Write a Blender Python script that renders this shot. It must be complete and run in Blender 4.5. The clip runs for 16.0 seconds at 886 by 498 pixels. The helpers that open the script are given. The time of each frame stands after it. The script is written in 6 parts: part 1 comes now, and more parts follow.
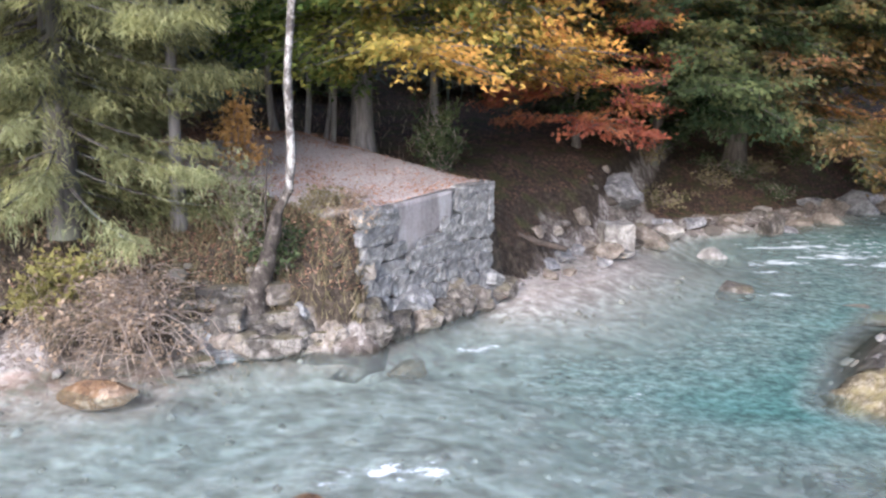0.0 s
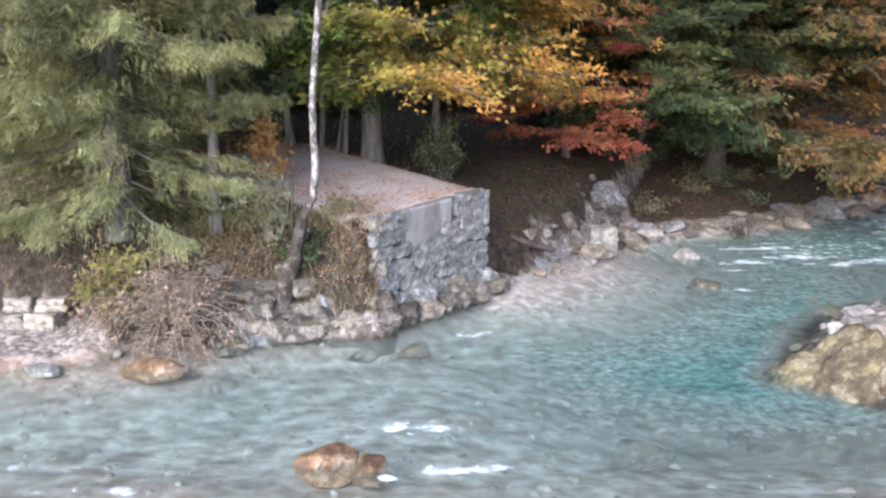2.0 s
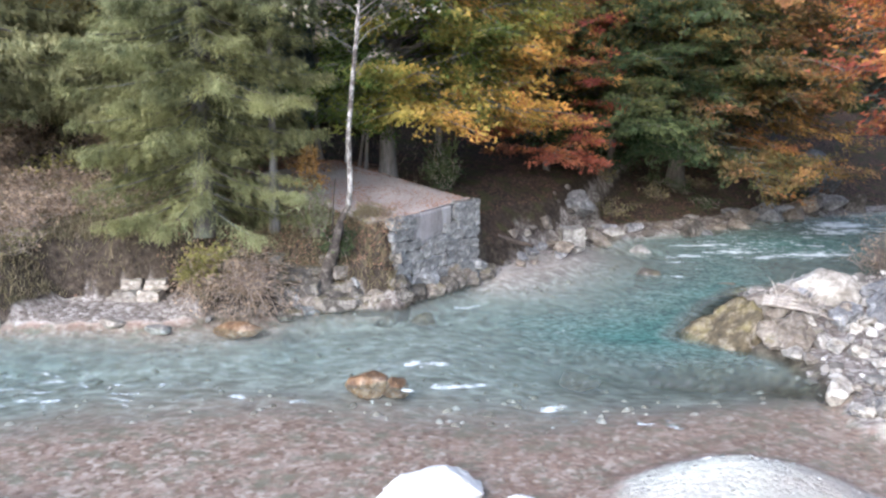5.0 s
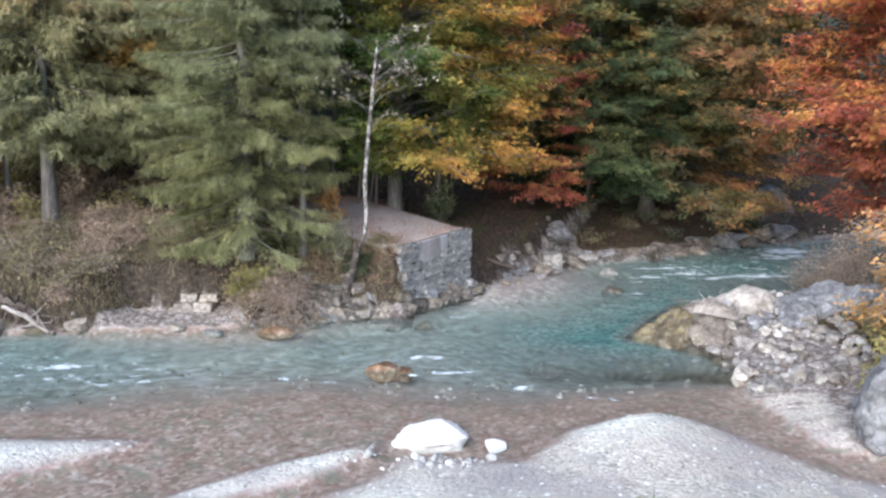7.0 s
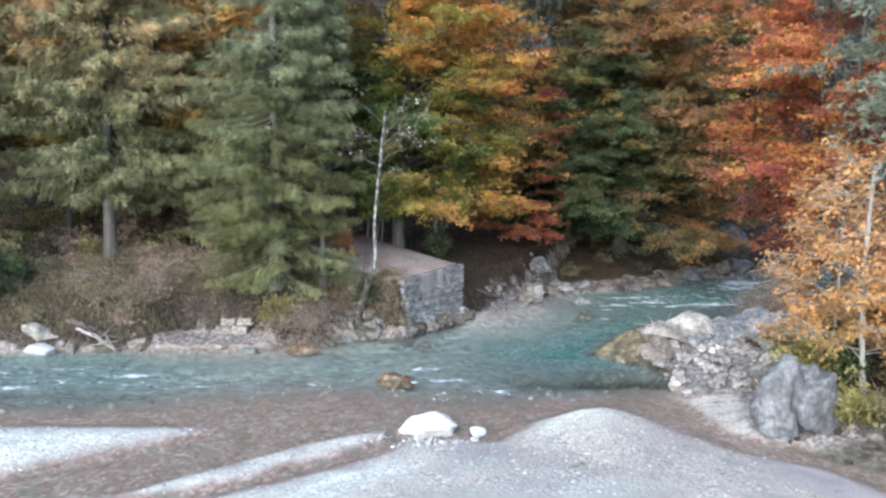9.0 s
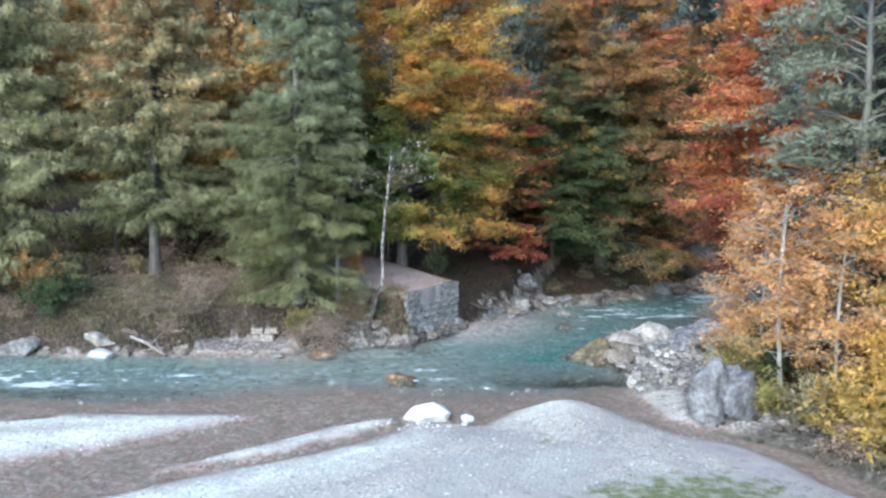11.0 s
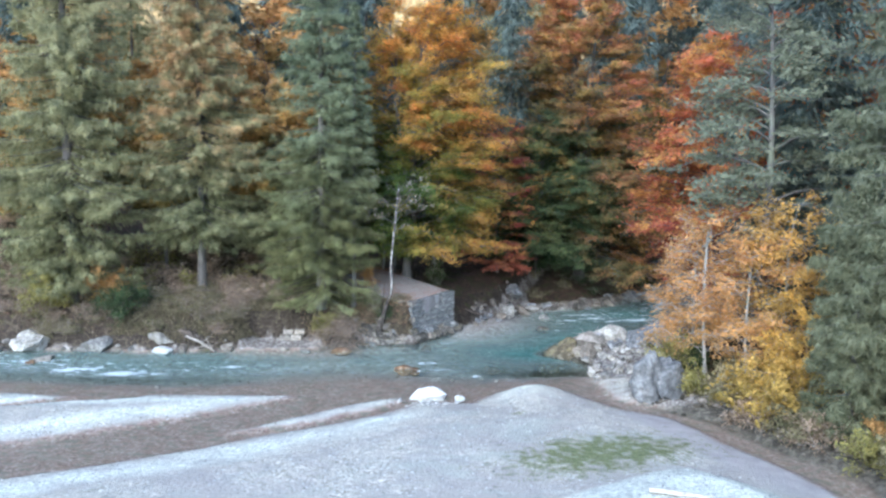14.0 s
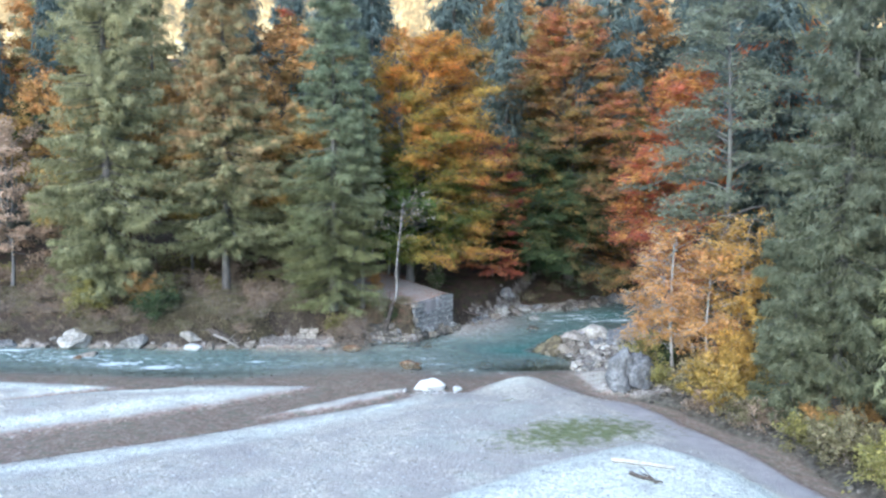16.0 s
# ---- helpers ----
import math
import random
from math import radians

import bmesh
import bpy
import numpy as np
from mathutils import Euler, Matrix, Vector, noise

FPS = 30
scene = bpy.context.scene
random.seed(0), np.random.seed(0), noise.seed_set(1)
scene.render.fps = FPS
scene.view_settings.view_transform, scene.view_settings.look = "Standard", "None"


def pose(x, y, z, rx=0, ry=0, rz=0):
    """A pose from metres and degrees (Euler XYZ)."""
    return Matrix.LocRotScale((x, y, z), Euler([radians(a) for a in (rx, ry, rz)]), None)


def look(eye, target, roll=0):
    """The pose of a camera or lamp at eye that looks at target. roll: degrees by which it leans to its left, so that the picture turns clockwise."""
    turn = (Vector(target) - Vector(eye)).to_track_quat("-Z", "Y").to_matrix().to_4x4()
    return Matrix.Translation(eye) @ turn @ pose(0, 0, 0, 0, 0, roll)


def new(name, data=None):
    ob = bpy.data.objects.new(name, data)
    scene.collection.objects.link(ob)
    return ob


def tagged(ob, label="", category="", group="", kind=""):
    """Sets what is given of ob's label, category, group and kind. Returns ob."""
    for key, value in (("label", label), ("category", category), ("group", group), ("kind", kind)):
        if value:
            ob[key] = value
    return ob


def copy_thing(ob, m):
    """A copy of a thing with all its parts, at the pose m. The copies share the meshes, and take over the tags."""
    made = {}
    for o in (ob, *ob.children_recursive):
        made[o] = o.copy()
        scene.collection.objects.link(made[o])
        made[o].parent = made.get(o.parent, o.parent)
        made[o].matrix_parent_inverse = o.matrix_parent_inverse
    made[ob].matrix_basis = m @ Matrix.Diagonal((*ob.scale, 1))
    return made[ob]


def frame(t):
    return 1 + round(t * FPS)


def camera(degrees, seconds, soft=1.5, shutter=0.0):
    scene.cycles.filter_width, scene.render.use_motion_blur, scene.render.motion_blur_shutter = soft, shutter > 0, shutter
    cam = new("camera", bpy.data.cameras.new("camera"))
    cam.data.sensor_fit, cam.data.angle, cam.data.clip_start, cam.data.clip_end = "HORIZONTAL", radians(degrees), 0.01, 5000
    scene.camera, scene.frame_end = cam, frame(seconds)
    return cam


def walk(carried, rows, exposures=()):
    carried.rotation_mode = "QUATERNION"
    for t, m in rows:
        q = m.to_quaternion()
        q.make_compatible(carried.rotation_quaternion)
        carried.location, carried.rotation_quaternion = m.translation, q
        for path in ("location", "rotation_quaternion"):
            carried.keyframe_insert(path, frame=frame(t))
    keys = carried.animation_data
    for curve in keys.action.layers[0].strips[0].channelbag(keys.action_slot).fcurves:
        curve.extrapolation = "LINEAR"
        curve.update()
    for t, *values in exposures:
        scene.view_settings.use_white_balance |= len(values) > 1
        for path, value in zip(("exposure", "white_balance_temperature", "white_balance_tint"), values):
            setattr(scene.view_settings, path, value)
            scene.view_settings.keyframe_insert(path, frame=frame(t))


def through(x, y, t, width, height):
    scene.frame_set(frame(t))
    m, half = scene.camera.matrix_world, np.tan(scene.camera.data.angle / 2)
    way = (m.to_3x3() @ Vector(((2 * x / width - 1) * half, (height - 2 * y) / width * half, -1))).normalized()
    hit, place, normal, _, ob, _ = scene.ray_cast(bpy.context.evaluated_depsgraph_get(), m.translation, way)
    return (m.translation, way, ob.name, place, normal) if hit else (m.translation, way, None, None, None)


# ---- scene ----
cam = camera(55.0, 16.0, soft=2.5)
# seconds, x, y, z, heading, pitch
PATH = [
    (0.0, -0.080, 1.331, 5.260, 4.29, -12.45),
    (0.5, -0.050, 0.813, 5.346, 4.28, -12.38),
    (1.0, -0.005, 0.210, 5.456, 4.30, -12.31),
    (1.5, 0.046, -0.474, 5.575, 4.31, -12.25),
    (2.0, 0.090, -1.238, 5.751, 4.31, -12.23),
    (2.5, 0.145, -2.089, 5.950, 4.34, -12.14),
    (3.0, 0.225, -3.037, 6.154, 4.38, -12.13),
    (3.5, 0.308, -4.039, 6.330, 4.40, -12.13),
    (4.0, 0.402, -5.130, 6.513, 4.42, -12.18),
    (6.5, 0.964, -11.773, 7.584, 4.49, -11.05),
    (7.0, 1.134, -13.302, 7.838, 4.50, -10.17),
    (7.5, 1.304, -14.834, 8.119, 4.51, -9.47),
    (8.0, 1.448, -16.355, 8.391, 4.50, -8.90),
    (8.5, 1.599, -17.873, 8.671, 4.49, -8.42),
    (9.0, 1.735, -19.402, 8.971, 4.46, -8.05),
    (11.5, 2.541, -27.071, 10.605, 4.54, -7.21),
    (12.0, 2.690, -28.566, 10.907, 4.54, -7.11),
    (12.5, 2.826, -30.063, 11.188, 4.55, -6.99),
    (13.0, 2.937, -31.578, 11.454, 4.54, -6.94),
    (13.5, 3.069, -33.075, 11.717, 4.54, -6.91),
    (14.0, 3.224, -34.544, 11.996, 4.57, -6.87),
    (14.5, 3.337, -36.016, 12.280, 4.56, -6.82),
    (15.0, 3.487, -37.474, 12.591, 4.59, -6.85),
    (15.5, 3.596, -38.951, 12.915, 4.59, -6.87),
    (16.0, 3.717, -40.418, 13.215, 4.59, -6.86),
]
ROLL = 0.87
walk(cam, [(t, pose(x, y, z, 90 + pitch, 0, yaw) @ pose(0, 0, 0, 0, 0, ROLL)) for t, x, y, z, yaw, pitch in PATH], exposures=[(0.0, 1.73, 6300, 18), (3.5, 1.74, 6150, 14), (6.5, 1.34, 6150, 13), (11.5, 1.29, 5580, 5), (16.0, 1.20, 5420, 5)])

# ---- daylight: the valley lies in the shade of the mountain, under an open sky ----
SUN_HEIGHT, SUN_TURN = 31, 200
world = bpy.data.worlds.new("sky")
scene.world = world
world.use_nodes = True
sky = world.node_tree.nodes.new("ShaderNodeTexSky")
sky.sky_type, sky.sun_disc = "NISHITA", False
sky.sun_elevation, sky.sun_rotation = radians(SUN_HEIGHT), radians(SUN_TURN)
world.node_tree.links.new(sky.outputs[0], world.node_tree.nodes["Background"].inputs[0])
world.node_tree.nodes["Background"].inputs[1].default_value = 0.185
sun = new("sun", bpy.data.lights.new("sun", "SUN"))
sun.data.energy, sun.data.angle, sun.data.color = 1.6, radians(55), (1.0, 0.97, 0.93)
sun_way = Vector((math.sin(radians(SUN_TURN)) * math.cos(radians(SUN_HEIGHT)), math.cos(radians(SUN_TURN)) * math.cos(radians(SUN_HEIGHT)), math.sin(radians(SUN_HEIGHT))))
sun.matrix_world = look((0, 0, 60), Vector((0, 0, 60)) - sun_way)

# ---- materials ----
class Shader:
    """A node material under construction."""

    def __init__(self, name, rough=0.8):
        self.m = bpy.data.materials.new(name)
        self.m.use_nodes = True
        self.t = self.m.node_tree
        self.bsdf = self.t.nodes["Principled BSDF"]
        self.out = self.t.nodes["Material Output"]
        self.bsdf.inputs["Roughness"].default_value = rough
        self.bsdf.inputs["Specular IOR Level"].default_value = 0.3
        self.coord = self.t.nodes.new("ShaderNodeTexCoord")
        self.place = self.t.nodes.new("ShaderNodeNewGeometry").outputs["Position"]

    def node(self, kind, **inputs):
        n = self.t.nodes.new("ShaderNode" + kind)
        for key, value in inputs.items():
            self.put(n.inputs[key.replace("_", " ")], value)
        return n

    def put(self, socket, value):
        if isinstance(value, bpy.types.NodeSocket):
            self.t.links.new(value, socket)
        else:
            socket.default_value = value

    def scaled(self, vec, s):
        n = self.node("Mapping", Vector=vec)
        n.inputs["Scale"].default_value = s if isinstance(s, tuple) else (s, s, s)
        return n.outputs[0]

    def noise(self, scale, detail=4, vec=None, rough=0.55):
        return self.node("TexNoise", Vector=vec or self.place, Scale=scale, Detail=detail, Roughness=rough).outputs["Fac"]

    def cells(self, scale, vec=None, feature="F1"):
        n = self.node("TexVoronoi", Vector=vec or self.place, Scale=scale)
        n.feature = feature
        return n

    def ramp(self, fac, stops):
        n = self.node("ValToRGB", Fac=fac)
        while len(n.color_ramp.elements) < len(stops):
            n.color_ramp.elements.new(0.5)
        for e, (p, c) in zip(n.color_ramp.elements, stops):
            e.position, e.color = p, (*c, 1) if len(c) == 3 else c
        return n.outputs[0]

    def mix(self, fac, a, b, blend="MIX"):
        n = self.t.nodes.new("ShaderNodeMix")
        n.data_type, n.blend_type = "RGBA", blend
        self.put(n.inputs[0], fac)
        for s, v in ((n.inputs[6], a), (n.inputs[7], b)):
            self.put(s, (*v, 1) if isinstance(v, tuple) and len(v) == 3 else v)
        return n.outputs[2]

    def math(self, op, a, b=0.0, clamp=False):
        n = self.t.nodes.new("ShaderNodeMath")
        n.operation, n.use_clamp = op, clamp
        self.put(n.inputs[0], a), self.put(n.inputs[1], b)
        return n.outputs[0]

    def span(self, v, a, b):
        n = self.node("MapRange", Value=v)
        n.inputs["From Min"].default_value, n.inputs["From Max"].default_value = a, b
        return n.outputs[0]

    def attr(self, name):
        n = self.t.nodes.new("ShaderNodeAttribute")
        n.attribute_name = name
        return n.outputs["Fac"]

    def island(self):
        return self.t.nodes.new("ShaderNodeNewGeometry").outputs["Random Per Island"]

    def one(self):
        return self.t.nodes.new("ShaderNodeObjectInfo").outputs["Random"]

    def bump(self, height, strength=0.5, distance=0.02, normal=None):
        n = self.node("Bump", Height=height, Strength=strength, Distance=distance)
        if normal:
            self.t.links.new(normal, n.inputs["Normal"])
        return n.outputs[0]

    def done(self, colour=None, normal=None, rough=None):
        if colour is not None:
            self.put(self.bsdf.inputs["Base Color"], colour)
        if normal is not None:
            self.put(self.bsdf.inputs["Normal"], normal)
        if rough is not None:
            self.put(self.bsdf.inputs["Roughness"], rough)
        return self.m


def ground_material():
    s = Shader("ground", 0.85)
    big, mid, fine = s.noise(0.35, 4), s.noise(1.7, 5), s.noise(9, 5)
    peb, small = s.cells(9.0), s.cells(26.0)
    peb_col = s.ramp(s.node("SeparateColor", Color=peb.outputs["Color"]).outputs[0], [(0, (0.28, 0.25, 0.205)), (0.45, (0.455, 0.415, 0.345)), (0.8, (0.60, 0.55, 0.465)), (1, (0.83, 0.78, 0.695))])
    small_col = s.ramp(s.node("SeparateColor", Color=small.outputs["Color"]).outputs[0], [(0, (0.35, 0.32, 0.27)), (0.5, (0.49, 0.45, 0.38)), (1, (0.625, 0.58, 0.50))])
    gravel = s.mix(s.span(mid, 0.42, 0.62), small_col, peb_col)
    gravel = s.mix(s.span(big, 0.44, 0.56), gravel, s.mix(0.75, gravel, (0.39, 0.35, 0.318)))
    gravel = s.mix(s.math("MULTIPLY", s.span(s.noise(0.5, 5, s.scaled(s.place, (0.7, 1.2, 1.0)), 0.65), 0.52, 0.64), 0.8), gravel, s.mix(0.6, gravel, (0.44, 0.46, 0.39)))
    patch = s.math("ADD", s.attr("pale"), s.math("MULTIPLY", s.math("SUBTRACT", s.noise(0.55, 6, s.scaled(s.place, (0.8, 1.3, 1.0)), 0.65), 0.5), 2.2))
    clean = s.mix(1.0, (0.785, 0.79, 0.68), s.ramp(s.node("SeparateColor", Color=peb.outputs["Color"]).outputs[2], [(0, (0.62, 0.62, 0.62)), (0.6, (0.95, 0.95, 0.95)), (1, (1.1, 1.1, 1.1))]), "MULTIPLY")
    gravel = s.mix(s.math("MULTIPLY", s.span(patch, 0.20, 1.05), 0.92), gravel, clean)
    gravel = s.mix(s.span(s.noise(1.1, 6, s.place, 0.7), 0.5, 0.68), gravel, s.mix(0.5, gravel, (0.30, 0.28, 0.275)))
    silt = s.ramp(s.math("ADD", s.math("MULTIPLY", s.noise(1.2, 5), 0.6), s.math("MULTIPLY", fine, 0.4)), [(0.35, (0.34, 0.305, 0.29)), (0.65, (0.48, 0.44, 0.42))])
    gravel = s.mix(s.attr("sand"), gravel, silt)
    # wet and submerged stones, brown with algae in the shallows, paler in the channel
    bed_col = s.ramp(s.node("SeparateColor", Color=peb.outputs["Color"]).outputs[1], [(0, (0.13, 0.08, 0.06)), (0.4, (0.28, 0.175, 0.135)), (0.75, (0.40, 0.27, 0.22)), (1, (0.62, 0.52, 0.46))])
    chan = s.noise(3.0, 3, s.scaled(s.place, (0.8, 1.1, 1.0)), 0.55)
    chan_col = s.ramp(chan, [(0.34, (0.19, 0.165, 0.14)), (0.46, (0.33, 0.305, 0.27)), (0.56, (0.46, 0.43, 0.39)), (0.68, (0.66, 0.63, 0.585))])
    soft = s.ramp(s.math("ADD", s.math("MULTIPLY", s.noise(5.5, 4, s.place, 0.6), 0.7), s.math("MULTIPLY", s.noise(1.3, 3), 0.3)), [(0.38, (0.17, 0.11, 0.09)), (0.5, (0.30, 0.215, 0.18)), (0.62, (0.47, 0.39, 0.345))])
    bed_col = s.mix(0.5, bed_col, soft)
    bed_col = s.mix(s.span(s.noise(2.2, 5, s.scaled(s.place, (0.8, 1.2, 1.0)), 0.7), 0.5, 0.62), bed_col, s.mix(0.7, bed_col, (0.17, 0.175, 0.13)))
    east = s.span(s.math("ADD", s.node("SeparateXYZ", Vector=s.place).outputs["X"], s.math("MULTIPLY", big, 3.0)), -1.0, 1.5)
    north = s.span(s.node("SeparateXYZ", Vector=s.place).outputs["Y"], 14.0, 17.0)
    bed_col = s.mix(s.math("MULTIPLY", s.math("MULTIPLY", east, north), 0.95), bed_col, s.ramp(s.noise(4.0, 4, s.place, 0.6), [(0.36, (0.22, 0.185, 0.165)), (0.52, (0.40, 0.36, 0.335)), (0.66, (0.64, 0.60, 0.57))]))
    bed = s.mix(s.span(s.attr("depth"), 0.12, 0.55), bed_col, chan_col)
    # damp dark stone, plus the dark reflection painted round the islet
    damp_and_shade = s.ramp(s.noise(3.5, 5, s.place, 0.65), [(0.35, (0.035, 0.03, 0.024)), (0.5, (0.09, 0.078, 0.06)), (0.66, (0.20, 0.18, 0.145))])
    col = s.mix(s.attr("wet"), gravel, bed)
    # forest soil with leaf litter, moss and dry grass
    litter = s.cells(14.0)
    lit = s.ramp(s.node("SeparateColor", Color=litter.outputs["Color"]).outputs[0], [(0, (0.02, 0.014, 0.011)), (0.4, (0.046, 0.031, 0.024)), (0.75, (0.088, 0.055, 0.041)), (1, (0.19, 0.11, 0.075))])
    moss = s.ramp(fine, [(0.3, (0.03, 0.032, 0.013)), (0.7, (0.085, 0.078, 0.034))])
    soil = s.mix(s.span(mid, 0.48, 0.62), lit, moss)
    col = s.mix(s.span(s.math("ADD", s.attr("soil"), s.math("MULTIPLY", s.math("SUBTRACT", mid, 0.5), 0.8)), 0.35, 0.6), col, soil)
    # steep banks: bare earth, its brown deepened to carry the trees' shade
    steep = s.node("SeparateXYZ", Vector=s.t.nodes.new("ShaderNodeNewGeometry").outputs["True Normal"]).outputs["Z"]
    steep_dark_earth = s.ramp(s.noise(4.5, 6, s.place, 0.7), [(0.36, (0.018, 0.013, 0.010)), (0.5, (0.045, 0.034, 0.025)), (0.66, (0.10, 0.078, 0.058))])
    col = s.mix(s.span(s.math("ADD", steep, s.math("MULTIPLY", s.math("SUBTRACT", mid, 0.5), 0.5)), 0.80, 0.62), col, steep_dark_earth)
    green = s.ramp(fine, [(0.3, (0.11, 0.125, 0.05)), (0.7, (0.25, 0.265, 0.14))])
    col = s.mix(s.span(s.math("ADD", s.attr("grass"), s.math("MULTIPLY", s.math("SUBTRACT", s.noise(2.2, 6), 0.5), 2.6)), 0.45, 1.0), col, green)
    bank = s.ramp(s.math("ADD", s.math("MULTIPLY", mid, 0.6), s.math("MULTIPLY", s.node("SeparateColor", Color=peb.outputs["Color"]).outputs[0], 0.4)), [(0.25, (0.10, 0.08, 0.068)), (0.5, (0.21, 0.18, 0.16)), (0.75, (0.42, 0.39, 0.36))])
    col = s.mix(s.span(s.math("ADD", s.attr("shore"), s.math("MULTIPLY", s.math("SUBTRACT", mid, 0.5), 0.9)), 0.4, 0.8), col, bank)
    col = s.mix(s.attr("damp_and_shade"), col, damp_and_shade)
    path = s.ramp(s.math("ADD", s.math("MULTIPLY", fine, 0.5), s.math("MULTIPLY", small.outputs["Distance"], 0.4)), [(0.2, (0.32, 0.29, 0.28)), (0.7, (0.60, 0.56, 0.545))])
    col = s.mix(s.span(s.math("ADD", s.attr("path"), s.math("MULTIPLY", s.math("SUBTRACT", mid, 0.5), 0.9)), 0.5, 0.8), col, path)
    h = s.math("ADD", s.math("MULTIPLY", peb.outputs["Distance"], -0.6), s.math("ADD", fine, s.math("MULTIPLY", small.outputs["Distance"], -0.25)))
    h = s.math("MULTIPLY", h, s.math("SUBTRACT", 1.0, s.math("MULTIPLY", s.attr("wet"), 0.85)))
    return s.done(col, s.bump(h, 0.8, 0.05), s.mix(s.attr("wet"), (0.9, 0.9, 0.9), (0.35, 0.35, 0.35)))


def water_material():
    s = Shader("river_water", 0.06)
    t = s.t
    flow = s.node("Mapping", Vector=s.place)
    flow.inputs["Rotation"].default_value = (0, 0, radians(-18))
    flow.inputs["Scale"].default_value = (0.85, 1.25, 1.0)
    w = flow.outputs[0]
    ripples = s.math("ADD", s.math("MULTIPLY", s.noise(0.9, 3, w), 1.3), s.math("MULTIPLY", s.noise(2.4, 2, w, 0.5), 0.7))
    depth = s.attr("depth")
    sheen = s.bump(s.math("MULTIPLY", ripples, s.span(depth, 0.02, 0.5)), 0.22, 0.22)
    normal = s.bump(s.math("MULTIPLY", s.noise(0.9, 3, w), s.span(depth, 0.02, 0.5)), 0.35, 0.3)
    # milky glacial water: the deeper, the more of its own blue-green
    tone = s.mix(s.span(depth, 0.42, 1.3), s.ramp(s.noise(1.9, 7, w, 0.68), [(0.34, (0.17, 0.205, 0.187)), (0.48, (0.25, 0.285, 0.262)), (0.60, (0.355, 0.39, 0.362)), (0.72, (0.57, 0.60, 0.58))]), s.ramp(s.noise(0.6, 4, w), [(0.3, (0.04, 0.10, 0.088)), (0.7, (0.098, 0.198, 0.178))]))
    # fine mottling of the water colour; the brightest spots are painted glints
    tone = s.mix(1.0, tone, s.ramp(s.noise(5.5, 3, s.scaled(s.place, (1.0, 1.0, 1.0)), 0.6), [(0.34, (0.66, 0.64, 0.62)), (0.5, (1.0, 1.0, 1.0)), (0.65, (1.5, 1.5, 1.5))]), "MULTIPLY")
    milk = s.node("BsdfDiffuse", Color=tone, Normal=normal)
    clear = s.node("BsdfTransparent", Color=s.ramp(depth, [(0.0, (0.97, 0.98, 0.97)), (0.45, (0.80, 0.90, 0.885)), (1.0, (0.48, 0.70, 0.675))]))
    body = s.node("MixShader", Fac=s.span(depth, 0.22, 1.2))
    t.links.new(clear.outputs[0], body.inputs[1]), t.links.new(milk.outputs[0], body.inputs[2])
    gloss = s.node("BsdfGlossy", Color=(1, 1, 1, 1), Roughness=0.16, Normal=sheen)
    graze = s.node("LayerWeight", Blend=0.5, Normal=sheen).outputs["Facing"]
    fres = s.math("ADD", s.math("MULTIPLY", s.math("POWER", graze, 5.0), 0.24), 0.015)
    top = s.node("MixShader", Fac=fres)
    t.links.new(body.outputs[0], top.inputs[1]), t.links.new(gloss.outputs[0], top.inputs[2])
    # broken white water; its small flecks also stand in for sky glints
    flecks = s.math("MULTIPLY", s.span(s.noise(2.6, 5, s.scaled(s.place, (0.6, 1.2, 1.0)), 0.62), 0.53, 0.70), s.span(s.attr("foam"), 0.05, 0.34))
    curl = s.scaled(s.place, (0.75, 1.25, 1.0))
    foam_noise = s.math("ADD", s.math("ADD", s.math("SUBTRACT", s.math("MULTIPLY", s.noise(1.9, 7, curl, 0.74), 1.7), 0.35), s.math("MULTIPLY", flecks, 0.32)), s.math("MULTIPLY", s.attr("foam"), 0.46))
    foam = s.node("BsdfDiffuse", Color=(0.72, 0.78, 0.79, 1), Normal=normal)
    last = s.node("MixShader", Fac=s.math("MULTIPLY", s.span(foam_noise, 0.78, 1.0), 0.88))
    t.links.new(top.outputs[0], last.inputs[1]), t.links.new(foam.outputs[0], last.inputs[2])
    t.links.new(last.outputs[0], s.out.inputs["Surface"])
    return s.m


